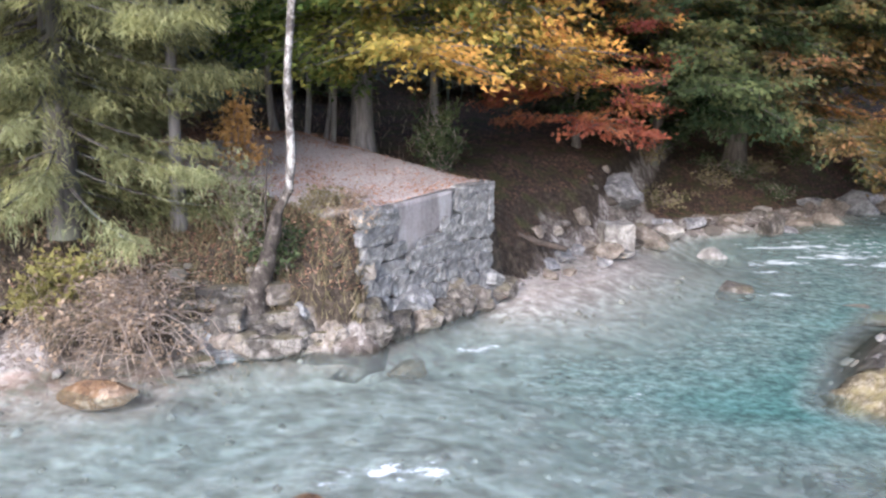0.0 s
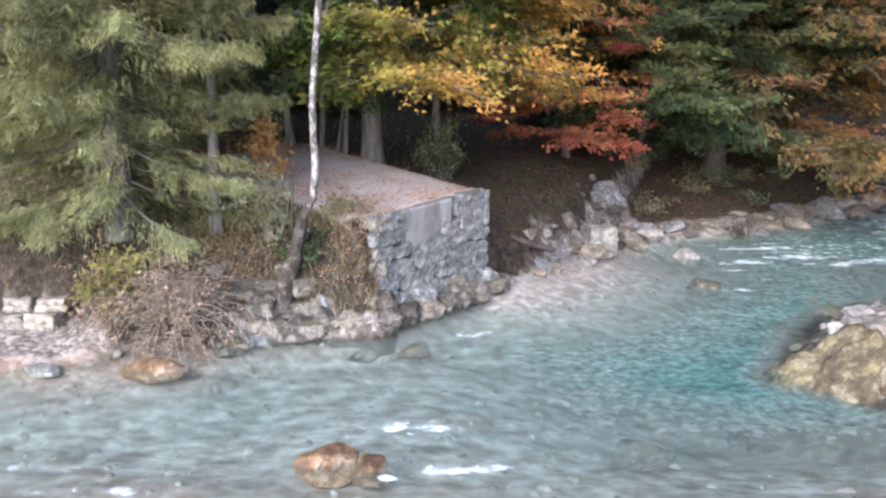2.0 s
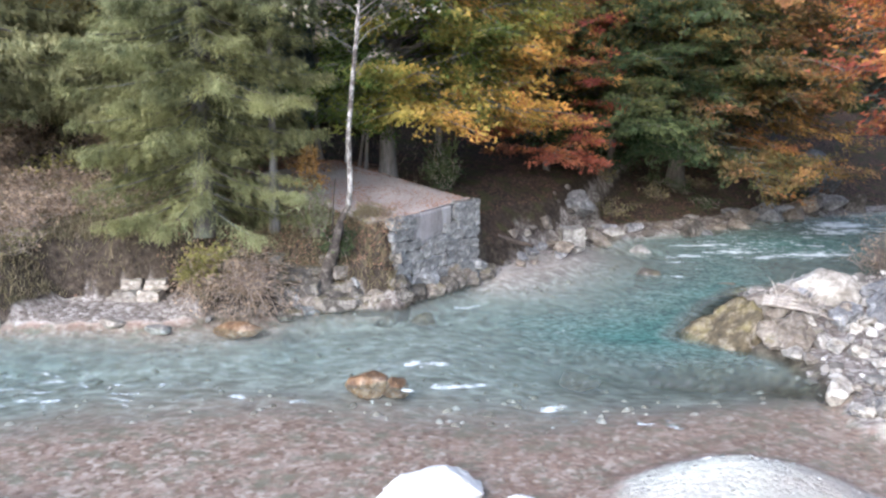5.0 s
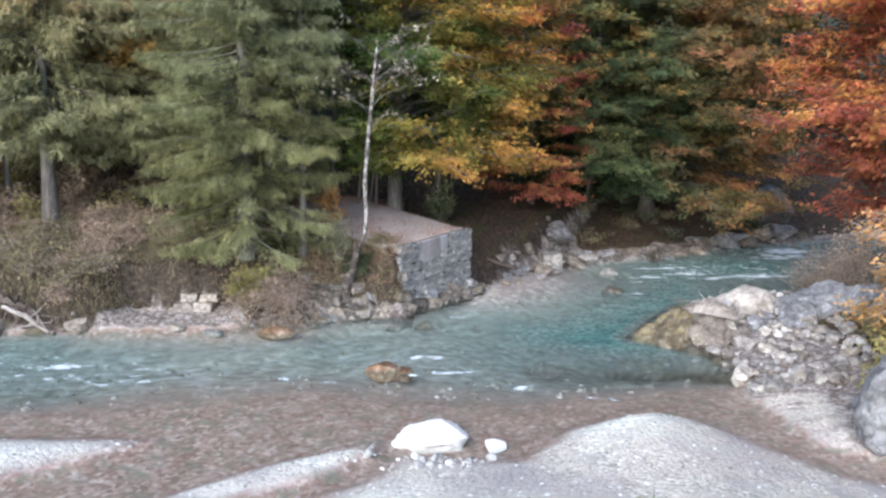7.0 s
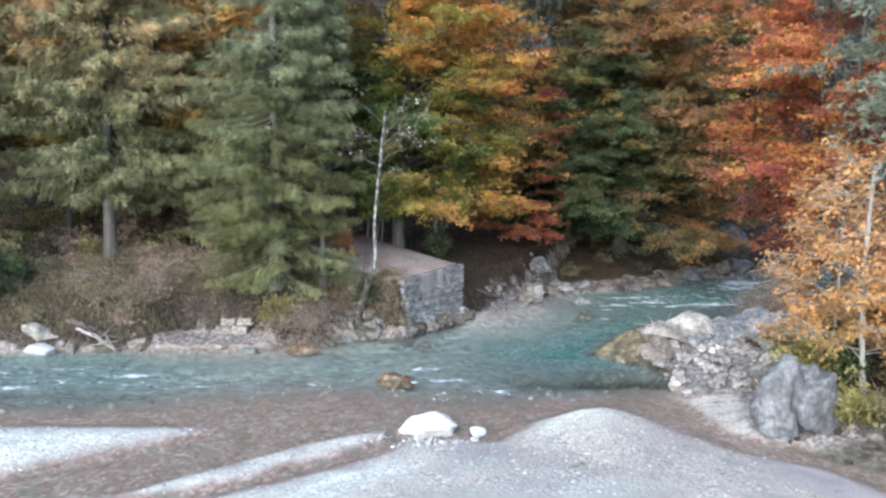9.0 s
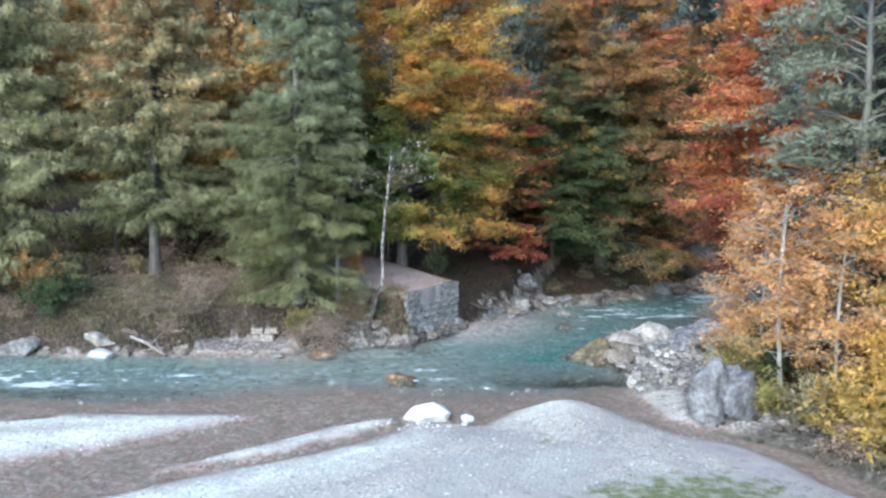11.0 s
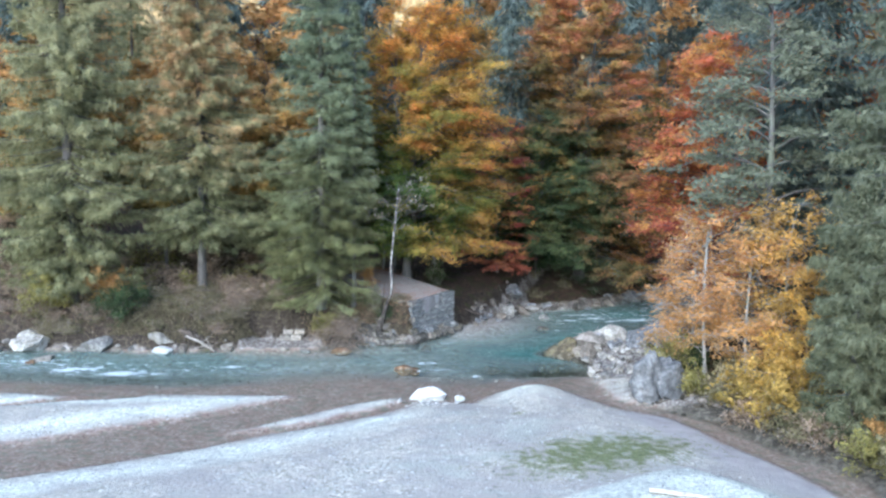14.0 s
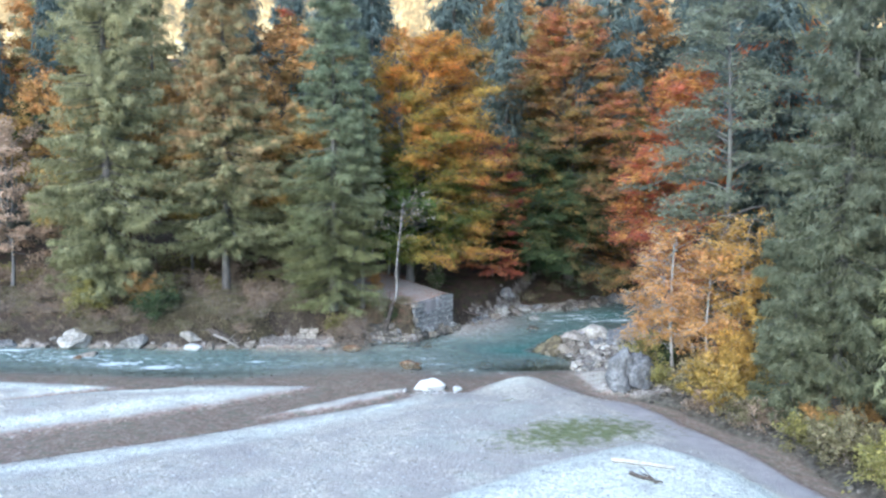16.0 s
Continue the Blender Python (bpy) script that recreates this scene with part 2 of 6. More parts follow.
def rock_material(name, dark, mid_c, light, moss=(0.10, 0.10, 0.035), moss_amount=0.0, rough=0.85, speck=0.0):
    s = Shader(name, rough)
    v = s.coord.outputs["Object"]
    a, b, c = s.noise(1.3, 6, v, 0.6), s.noise(6, 6, v, 0.7), s.noise(26, 4, v)
    col = s.ramp(s.math("ADD", s.math("MULTIPLY", a, 0.55), s.math("MULTIPLY", b, 0.45)), [(0.37, dark), (0.5, mid_c), (0.62, light)])
    tone = s.ramp(s.one(), [(0, (0.72, 0.72, 0.72)), (1, (1.12, 1.10, 1.06))])
    col = s.mix(1.0, col, tone, "MULTIPLY")
    crack = s.span(s.cells(1.9, s.mix(0.32, v, s.node("TexNoise", Vector=v, Scale=3.0).outputs["Color"]), "DISTANCE_TO_EDGE").outputs["Distance"], 0.0, 0.035)
    col = s.mix(s.math("MULTIPLY", s.math("MULTIPLY", s.math("SUBTRACT", 1.0, crack), s.span(a, 0.42, 0.6)), 0.6), col, dark)
    streak = s.span(s.noise(2.0, 5, s.scaled(v, (1.6, 1.6, 0.4)), 0.65), 0.55, 0.7)
    col = s.mix(s.math("MULTIPLY", streak, 0.55), col, dark)
    if speck:
        lichen = s.span(s.noise(15, 6, s.place, 0.75), 0.52, 0.62)
        col = s.mix(s.math("MULTIPLY", lichen, speck), col, dark)
    if moss_amount:
        up = s.node("SeparateXYZ", Vector=s.t.nodes.new("ShaderNodeNewGeometry").outputs["Normal"]).outputs["Z"]
        k = s.span(s.math("ADD", s.math("MULTIPLY", up, 0.25), s.math("ADD", a, moss_amount - 0.5)), 0.35, 0.6)
        col = s.mix(k, col, moss)
    return s.done(col, s.bump(s.math("ADD", s.math("ADD", b, s.math("MULTIPLY", c, 0.35)), s.math("MULTIPLY", crack, 0.3)), 0.7, 0.05))


def leaf_material(name, low, high, z0, z1, through=0.42, spread=0.5, vary=1.0, third=None, side=0.0):
    """Leaves whose colours turn from low (a pair of tones) to high over the height z0 to z1 above the tree's foot."""
    s = Shader(name, 0.6)
    v = s.coord.outputs["Object"]
    z = s.span(s.node("SeparateXYZ", Vector=v).outputs["Z"], z0, z1)
    patch = s.noise(0.32, 3, v)
    turned = s.math("ADD", z, s.math("MULTIPLY", s.node("SeparateXYZ", Vector=v).outputs["X"], side)) if side else z
    k = s.math("ADD", turned, s.math("MULTIPLY", s.math("SUBTRACT", patch, 0.5), 2.2 * spread))
    r = s.math("ADD", s.math("MULTIPLY", s.math("ADD", s.math("MULTIPLY", s.attr("tone"), 0.8), s.math("MULTIPLY", s.island(), 0.2)), vary), 0.5 - 0.5 * vary)
    a, b = s.mix(r, low[0], low[1]), s.mix(r, high[0], high[1])
    col = s.mix(s.math("ADD", k, s.math("MULTIPLY", s.math("SUBTRACT", r, 0.5), 0.6), True), a, b)
    if third:
        col = s.mix(s.math("MULTIPLY", s.span(s.noise(0.8, 4, s.scaled(v, (1, 1, 1.5)), 0.6), 0.49, 0.57), s.span(turned, 0.02, 0.4)), col, s.mix(r, third[0], third[1]))
    # patchy darkening painted in, to read as shaded gaps between sprays
    col = s.mix(1.0, col, s.ramp(s.noise(1.1, 4, s.scaled(v, (1, 1, 2.0))), [(0.34, (0.6, 0.6, 0.6)), (0.66, (1.22, 1.22, 1.22))] if "needles" in name else [(0.34, (0.5, 0.5, 0.5)), (0.66, (1.35, 1.35, 1.35))]), "MULTIPLY")
    col = s.node("HueSaturation", Saturation=0.86 if "needles" in name else 0.97, Value=1.36 if "needles" in name else 1.46, Color=col).outputs[0]
    d = s.node("BsdfDiffuse", Color=col)
    tr = s.node("BsdfTranslucent", Color=col)
    m = s.node("MixShader", Fac=through)
    s.t.links.new(d.outputs[0], m.inputs[1]), s.t.links.new(tr.outputs[0], m.inputs[2])
    s.t.links.new(m.outputs[0], s.out.inputs["Surface"])
    return s.m


def bark_material(name, dark, light, bands=False):
    s = Shader(name, 0.9)
    v = s.coord.outputs["Object"]
    if bands:
        n = s.noise(3.2, 6, s.scaled(v, (1.6, 1.6, 1.3)), 0.75)
        col = s.ramp(n, [(0.47, dark), (0.56, (0.30, 0.285, 0.27)), (0.66, light)])
    else:
        n = s.noise(5.0, 6, s.scaled(v, (2.2, 2.2, 0.35)), 0.65)
        col = s.ramp(n, [(0.3, dark), (0.7, light)])
        col = s.mix(s.span(s.noise(0.8, 4, v), 0.5, 0.7), col, (0.20, 0.22, 0.17))
    return s.done(col, s.bump(n, 0.7, 0.03))


def plain_noise_material(name, stops, scale, rough=0.85, strength=0.5, islands=False):
    s = Shader(name, rough)
    v = s.coord.outputs["Object"]
    n = s.noise(scale, 6, v, 0.65)
    k = s.math("ADD", s.math("MULTIPLY", n, 0.5), s.math("MULTIPLY", s.island(), 0.5)) if islands else n
    return s.done(s.ramp(k, stops), s.bump(n, strength, 0.02))


def plaster_material():
    s = Shader("weathered_render", 0.9)
    v = s.place
    streak = s.noise(1.6, 5, s.scaled(v, (1.6, 1.6, 0.22)), 0.6)
    fine = s.noise(14, 5, v)
    col = s.ramp(s.math("ADD", s.math("MULTIPLY", streak, 0.75), s.math("MULTIPLY", fine, 0.25)), [(0.34, (0.09, 0.087, 0.088)), (0.45, (0.20, 0.188, 0.192)), (0.66, (0.31, 0.295, 0.305))])
    pale = s.ramp(s.noise(2.2, 6, s.scaled(v, (1, 1, 0.5)), 0.7), [(0.5, (0, 0, 0)), (0.66, (1, 1, 1))])
    col = s.mix(s.math("MULTIPLY", pale, 0.5), col, (0.42, 0.44, 0.46))
    return s.done(col, s.bump(s.math("ADD", fine, streak), 0.5, 0.03))


GROUND = ground_material()
WATER = water_material()
ROCK_PALE = rock_material("pale_limestone", (0.11, 0.105, 0.10), (0.28, 0.268, 0.252), (0.50, 0.487, 0.465), moss_amount=0.08, speck=0.3)
ROCK_WHITE = rock_material("white_limestone", (0.577, 0.567, 0.549), (0.744, 0.735, 0.716), (0.800, 0.800, 0.790))
ROCK_GREY = rock_material("grey_rock", (0.065, 0.065, 0.068), (0.19, 0.192, 0.20), (0.42, 0.425, 0.44), moss=(0.13, 0.11, 0.06), moss_amount=0.12, speck=0.6)
ROCK_BROWN = rock_material("rust_brown_rock", (0.07, 0.042, 0.03), (0.24, 0.14, 0.075), (0.48, 0.37, 0.28), rough=0.5, speck=0.45)
ROCK_MOSSY = rock_material("mossy_yellow_rock", (0.05, 0.042, 0.03), (0.15, 0.12, 0.075), (0.46, 0.41, 0.34), moss=(0.215, 0.17, 0.048), moss_amount=0.17, speck=0.6)
ROCK_WARM = rock_material("warm_grey_stone", (0.128, 0.104, 0.088), (0.288, 0.256, 0.224), (0.464, 0.432, 0.392), moss_amount=0.12)
ROCK_DAMP = rock_material("damp_brown_stone", (0.09, 0.075, 0.06), (0.22, 0.19, 0.165), (0.40, 0.365, 0.33), moss=(0.13, 0.11, 0.05), moss_amount=0.2)
ROCK_BLUE = rock_material("blue_grey_limestone", (0.085, 0.085, 0.09), (0.25, 0.255, 0.27), (0.50, 0.51, 0.53), moss=(0.16, 0.14, 0.07), moss_amount=0.06, speck=0.45)
ROCK_SLATE = rock_material("slate_grey_rock", (0.075, 0.075, 0.079), (0.18, 0.183, 0.192), (0.31, 0.315, 0.33), moss=(0.15, 0.13, 0.07), moss_amount=0.08, speck=0.55)
ROCK_TAN = rock_material("pale_tan_stone", (0.17, 0.15, 0.13), (0.42, 0.395, 0.36), (0.68, 0.66, 0.625), speck=0.35)
WALL_STONE = rock_material("wall_stone", (0.068, 0.069, 0.072), (0.22, 0.226, 0.232), (0.44, 0.45, 0.46), moss=(0.136, 0.128, 0.051), moss_amount=0.08, speck=0.55)
FOOT_STONE = rock_material("footing_stone", (0.03, 0.026, 0.023), (0.115, 0.103, 0.092), (0.31, 0.29, 0.27), moss=(0.10, 0.085, 0.04), moss_amount=0.18, speck=0.75)
MORTAR = plain_noise_material("dark_mortar", [(0.3, (0.05, 0.05, 0.05)), (0.7, (0.15, 0.145, 0.14))], 8)
RENDER = plaster_material()
PEBBLE = plain_noise_material("river_pebble", [(0.25, (0.19, 0.18, 0.155)), (0.5, (0.41, 0.40, 0.365)), (0.75, (0.70, 0.695, 0.65))], 3, islands=True)
DRIFT = plain_noise_material("bleached_wood", [(0.3, (0.19, 0.165, 0.145)), (0.7, (0.47, 0.43, 0.39))], 7)
BLEACHED = plain_noise_material("silver_bleached_wood", [(0.3, (0.30, 0.275, 0.25)), (0.7, (0.58, 0.55, 0.51))], 7)
DARKWOOD = plain_noise_material("dark_wet_wood", [(0.3, (0.05, 0.04, 0.035)), (0.7, (0.15, 0.12, 0.10))], 7)
TWIG = plain_noise_material("dry_twig", [(0.3, (0.17, 0.135, 0.115)), (0.7, (0.42, 0.35, 0.30))], 5, islands=True)
DRYGRASS = plain_noise_material("dry_grass", [(0.25, (0.12, 0.095, 0.07)), (0.5, (0.21, 0.165, 0.12)), (0.8, (0.34, 0.285, 0.20))], 2, islands=True)
GREENGRASS = plain_noise_material("green_grass", [(0.25, (0.08, 0.10, 0.035)), (0.8, (0.20, 0.215, 0.09))], 2, islands=True)
FALLEN = plain_noise_material("fallen_leaves", [(0.25, (0.19, 0.11, 0.085)), (0.5, (0.37, 0.19, 0.125)), (0.8, (0.52, 0.33, 0.23))], 2, islands=True)
BARK_GREY = bark_material("grey_bark", (0.12, 0.115, 0.11), (0.32, 0.31, 0.31))
BARK_MID = bark_material("grey_brown_bark", (0.075, 0.07, 0.068), (0.22, 0.21, 0.205))
BARK_DARK = bark_material("dark_bark", (0.05, 0.045, 0.04), (0.17, 0.155, 0.145))
BARK_FOOT = plain_noise_material("dark_mottled_bark", [(0.35, (0.02, 0.017, 0.015)), (0.55, (0.075, 0.063, 0.055)), (0.68, (0.24, 0.22, 0.20))], 6, 0.9, 0.8)
BARK_PALE = bark_material("pale_smooth_bark", (0.26, 0.25, 0.235), (0.52, 0.50, 0.47))
BARK_WHITE = bark_material("white_birch_bark", (0.08, 0.07, 0.065), (0.52, 0.505, 0.49), bands=True)
GREEN, GREEN2 = (0.035, 0.085, 0.02), (0.11, 0.17, 0.03)
LEAF_ORANGE = leaf_material("orange_beech_leaves", ((0.035, 0.075, 0.024), (0.20, 0.225, 0.055)), ((0.36, 0.29, 0.06), (0.62, 0.25, 0.05)), 7.6, 16.5, spread=0.75, side=0.06, third=((0.15, 0.19, 0.05), (0.58, 0.19, 0.055)))
LEAF_MIXED = leaf_material("turning_beech_leaves", ((0.026, 0.052, 0.03), (0.10, 0.12, 0.05)), ((0.31, 0.23, 0.075), (0.47, 0.135, 0.085)), 9.5, 20, spread=0.8, side=0.07, third=((0.09, 0.11, 0.035), (0.50, 0.24, 0.06)))
LEAF_RED = leaf_material("red_beech_leaves", ((0.20, 0.05, 0.04), (0.31, 0.105, 0.055)), ((0.34, 0.085, 0.055), (0.46, 0.165, 0.065)), 3, 14, third=((0.36, 0.18, 0.05), (0.50, 0.27, 0.07)))
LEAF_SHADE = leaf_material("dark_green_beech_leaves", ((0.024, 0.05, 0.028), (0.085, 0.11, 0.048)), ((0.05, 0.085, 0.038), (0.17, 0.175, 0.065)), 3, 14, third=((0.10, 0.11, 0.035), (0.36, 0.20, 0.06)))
LEAF_WINE = leaf_material("wine_red_and_orange_leaves", ((0.29, 0.08, 0.055), (0.41, 0.15, 0.08)), ((0.22, 0.05, 0.045), (0.38, 0.11, 0.08)), 0.5, 5.5, spread=0.7, third=((0.46, 0.24, 0.06), (0.58, 0.32, 0.09)))
LEAF_GREY = leaf_material("grey_green_shrub_leaves", ((0.12, 0.135, 0.075), (0.24, 0.25, 0.15)), ((0.16, 0.185, 0.10), (0.30, 0.32, 0.19)), 0, 2)
NEEDLE_WALL = leaf_material("yellow_olive_spruce_needles", ((0.085, 0.092, 0.042), (0.30, 0.30, 0.115)), ((0.12, 0.155, 0.092), (0.31, 0.345, 0.205)), 5, 14, 0.45, 0.8, 1.0)
LEAF_AMBER = leaf_material("amber_leaves", ((0.38, 0.215, 0.08), (0.47, 0.295, 0.11)), ((0.50, 0.305, 0.11), (0.51, 0.26, 0.11)), 1, 7, third=((0.42, 0.20, 0.085), (0.52, 0.31, 0.12)))
LEAF_YELLOW = leaf_material("yellow_leaves", ((0.22, 0.17, 0.05), (0.40, 0.28, 0.075)), ((0.43, 0.28, 0.072), (0.56, 0.365, 0.095)), 0.5, 3.5)
LEAF_GOLD = leaf_material("golden_leaves", ((0.27, 0.19, 0.06), (0.40, 0.27, 0.085)), ((0.44, 0.27, 0.075), (0.52, 0.33, 0.10)), 1, 7)
LEAF_GREEN = leaf_material("green_shrub_leaves", ((0.03, 0.055, 0.03), (0.09, 0.115, 0.055)), ((0.05, 0.085, 0.04), (0.14, 0.15, 0.07)), 0, 3)
LEAF_OLIVE = leaf_material("olive_shrub_leaves", ((0.13, 0.125, 0.05), (0.26, 0.235, 0.09)), ((0.21, 0.20, 0.07), (0.38, 0.33, 0.11)), 0, 2)
LEAF_RUST = leaf_material("rust_brown_shrub_leaves", ((0.19, 0.14, 0.10), (0.31, 0.235, 0.17)), ((0.34, 0.245, 0.17), (0.46, 0.35, 0.26)), 0, 2)
LEAF_DULL = leaf_material("dull_brown_green_leaves", ((0.11, 0.105, 0.055), (0.22, 0.19, 0.11)), ((0.18, 0.165, 0.085), (0.34, 0.285, 0.17)), 0, 2)
LEAF_PALE = leaf_material("pale_withered_leaves", ((0.13, 0.11, 0.07), (0.25, 0.22, 0.17)), ((0.17, 0.145, 0.11), (0.34, 0.315, 0.265)), 6, 10)
NEEDLE_OLIVE = leaf_material("olive_spruce_needles", ((0.15, 0.155, 0.07), (0.34, 0.32, 0.15)), ((0.22, 0.215, 0.105), (0.42, 0.39, 0.20)), 3, 22, 0.35, 0.5, 0.5)
NEEDLE_GREEN = leaf_material("green_spruce_needles", ((0.19, 0.205, 0.095), (0.34, 0.345, 0.17)), ((0.095, 0.14, 0.12), (0.2, 0.255, 0.21)), 5, 17, 0.35, 0.5, 0.5)
NEEDLE_BROWN = leaf_material("tawny_spruce_needles", ((0.14, 0.15, 0.07), (0.30, 0.29, 0.14)), ((0.23, 0.205, 0.10), (0.45, 0.37, 0.18)), 6, 20, 0.35, 0.7, 0.6, third=((0.34, 0.22, 0.09), (0.54, 0.33, 0.13)))
NEEDLE_DARK = leaf_material("dark_spruce_needles", ((0.06, 0.085, 0.075), (0.13, 0.16, 0.135)), ((0.10, 0.14, 0.13), (0.22, 0.265, 0.235)), 3, 24, 0.35, 0.5, 0.5)
NEEDLE_PINE = leaf_material("grey_green_pine_needles", ((0.105, 0.125, 0.08), (0.205, 0.22, 0.145)), ((0.135, 0.155, 0.105), (0.26, 0.275, 0.19)), 4, 18, 0.35, 0.5, 0.5)
NEEDLE_MOSS = leaf_material("grey_olive_spruce_needles", ((0.075, 0.09, 0.05), (0.24, 0.245, 0.14)), ((0.085, 0.105, 0.07), (0.245, 0.26, 0.18)), 3, 20, 0.35, 0.5, 0.5)
LEAF_FARGOLD = leaf_material("golden_far_leaves", ((0.15, 0.155, 0.045), (0.31, 0.235, 0.075)), ((0.40, 0.245, 0.085), (0.50, 0.275, 0.105)), 3, 14)

# ---- lie of the land: banks, bars and bed ----
FAR_BANK = [(-900, -60), (-60, 9.0), (-29, 11.3), (-22, 12.0), (-18.3, 12.3), (-14.7, 12.9), (-12.6, 13.15), (-8.4, 14.05), (-7.4, 14.8), (-5.7, 15.5), (-2.7, 16.7), (0, 21.3),
            (2.4, 25.0), (5.6, 28.5), (8.1, 30.0), (12, 32.8), (15.6, 34.8), (24, 38), (45, 47), (900, 300)]
RIGHT_BANK = [(5.6, 14.5), (6.8, 13.6), (7.6, 12.7), (7.8, 11.2), (7.75, 9.5), (8.6, 5.9), (10.2, 5.1), (12.6, 3.3), (14.5, -0.4), (16.4, -2.5), (17.2, -6.6), (22, -18),
              (60, -90), (300, -900), (900, -900), (900, 280), (45, 34), (22, 26.5), (14.1, 22.3), (11.9, 21.6), (8.3, 19.2), (6.4, 16.4)]
MAIN_BAR = [(-900, -560), (-16.9, -8.4), (-13.2, -6.0), (-9.2, -3.3), (-5.9, -0.6), (-3.4, 1.3), (-1.7, 2.9), (-1.0, 4.1), (1.7, 4.3), (2.7, 6.2), (4.4, 7.3), (6.0, 7.2), (7.05, 6.0),
            (8.3, 4.4), (10.4, 3.4), (11.4, 2.0), (12.3, 0.2), (14.2, -3.0), (15.6, -6.6), (20, -18), (56, -90), (290, -900), (-900, -900)]
LEFT_BAR = [(-900, -80), (-90, -2.0), (-24, 3.1), (-17.7, 3.1), (-11.7, 4.0), (-6.7, 4.5), (-8.5, 2.7), (-11.1, 0.5), (-15.1, -2.4), (-19, -5.2), (-900, -540)]
SPIT = [(-8.6, -1.1), (-7.4, -0.1), (-6.3, 1.0), (-5.3, 2.0), (-3.9, 3.45), (-2.0, 4.8), (-1.7, 4.35), (-2.75, 2.9), (-3.9, 1.95), (-4.6, 1.1), (-6.1, 0.0), (-7.9, -0.9)]
BEACH = [(0.0, 20.0), (0.7, 20.2), (1.4, 21.2), (2.3, 22.6), (3.1, 24.0), (3.0, 25.6), (1.2, 24.6), (0, 22.2), (-0.5, 20.6)]
DOME = [(-0.6, -13.4), (2.8, -10.5), (6.1, -7.2), (8.2, -5.3), (9.8, -4.5), (11.5, -5.4), (12.9, -6.8), (13.9, -9.0), (14.6, -12.0), (17.0, -48.0), (-18.0, -48.0)]
SHALLOWS = [(-900, -70), (-90, 1.0), (-24, 4.6), (-13.5, 4.9), (-10.4, 5.6), (-7.4, 6.9), (-3.9, 8.0), (-1.5, 7.6), (1.9, 7.7), (3.8, 8.7), (7.5, 9.6), (10.0, 9.6)]


def to_line(x, y, line, closed=False):
    """Distance to a polyline."""
    pts = np.array(line, float)
    if closed:
        pts = np.vstack([pts, pts[:1]])
    best = np.full(x.shape, 1e9)
    for (ax, ay), (bx, by) in zip(pts[:-1], pts[1:]):
        dx, dy = bx - ax, by - ay
        u = np.clip(((x - ax) * dx + (y - ay) * dy) / (dx * dx + dy * dy), 0, 1)
        best = np.minimum(best, np.hypot(x - ax - u * dx, y - ay - u * dy))
    return best


def signed(x, y, poly):
    """Distance to a closed outline, positive inside."""
    pts = np.array(poly, float)
    inside = np.zeros(x.shape, bool)
    for (ax, ay), (bx, by) in zip(pts, np.roll(pts, -1, 0)):
        hit = ((ay > y) != (by > y)) & (x < (bx - ax) * (y - ay) / (by - ay + 1e-12) + ax)
        inside ^= hit
    d = to_line(x, y, poly, True)
    return np.where(inside, d, -d)


def over(x, y, line):
    """Distance beyond an open line that runs from left to right, positive behind it."""
    pts = np.array(line, float)
    d = to_line(x, y, line)
    return np.where(y > np.interp(x, pts[:, 0], pts[:, 1]), d, -d)


def hashed(ix, iy, iz, seed):
    n = (ix * 374761393 + iy * 668265263 + iz * 2147483647 + seed * 974634777) & 0xFFFFFFFF
    n = ((n ^ (n >> 13)) * 1274126177) & 0xFFFFFFFF
    return ((n ^ (n >> 16)) & 0xFFFF) / 65535.0


def grain(x, y, z, seed=0):
    """Smooth lattice noise from -1 to 1."""
    x, y, z = np.broadcast_arrays(np.asarray(x, float), np.asarray(y, float), np.asarray(z, float))
    fx, fy, fz = np.floor(x), np.floor(y), np.floor(z)
    ix, iy, iz = fx.astype(np.int64), fy.astype(np.int64), fz.astype(np.int64)
    u, v, w = x - fx, y - fy, z - fz
    u, v, w = u * u * (3 - 2 * u), v * v * (3 - 2 * v), w * w * (3 - 2 * w)
    out = 0
    for a in (0, 1):
        for b in (0, 1):
            for c in (0, 1):
                k = (u if a else 1 - u) * (v if b else 1 - v) * (w if c else 1 - w)
                out = out + k * hashed(ix + a, iy + b, iz + c, seed)
    return out * 2 - 1


def rough(x, y, z, octaves=4, seed=0):
    out, amp = 0, 1.0
    for i in range(octaves):
        out = out + amp * grain(x * 2**i, y * 2**i, z * 2**i, seed + i)
        amp *= 0.5
    return out / 1.9


def step(a, b, v):
    t = np.clip((v - a) / (b - a), 0, 1)
    return t * t * (3 - 2 * t)


WALL_A, WALL_B = (-2.65, 17.10), (-0.40, 20.15)  # the abutment's face, near and far end
WALL_TOP = (2.48, 2.70)


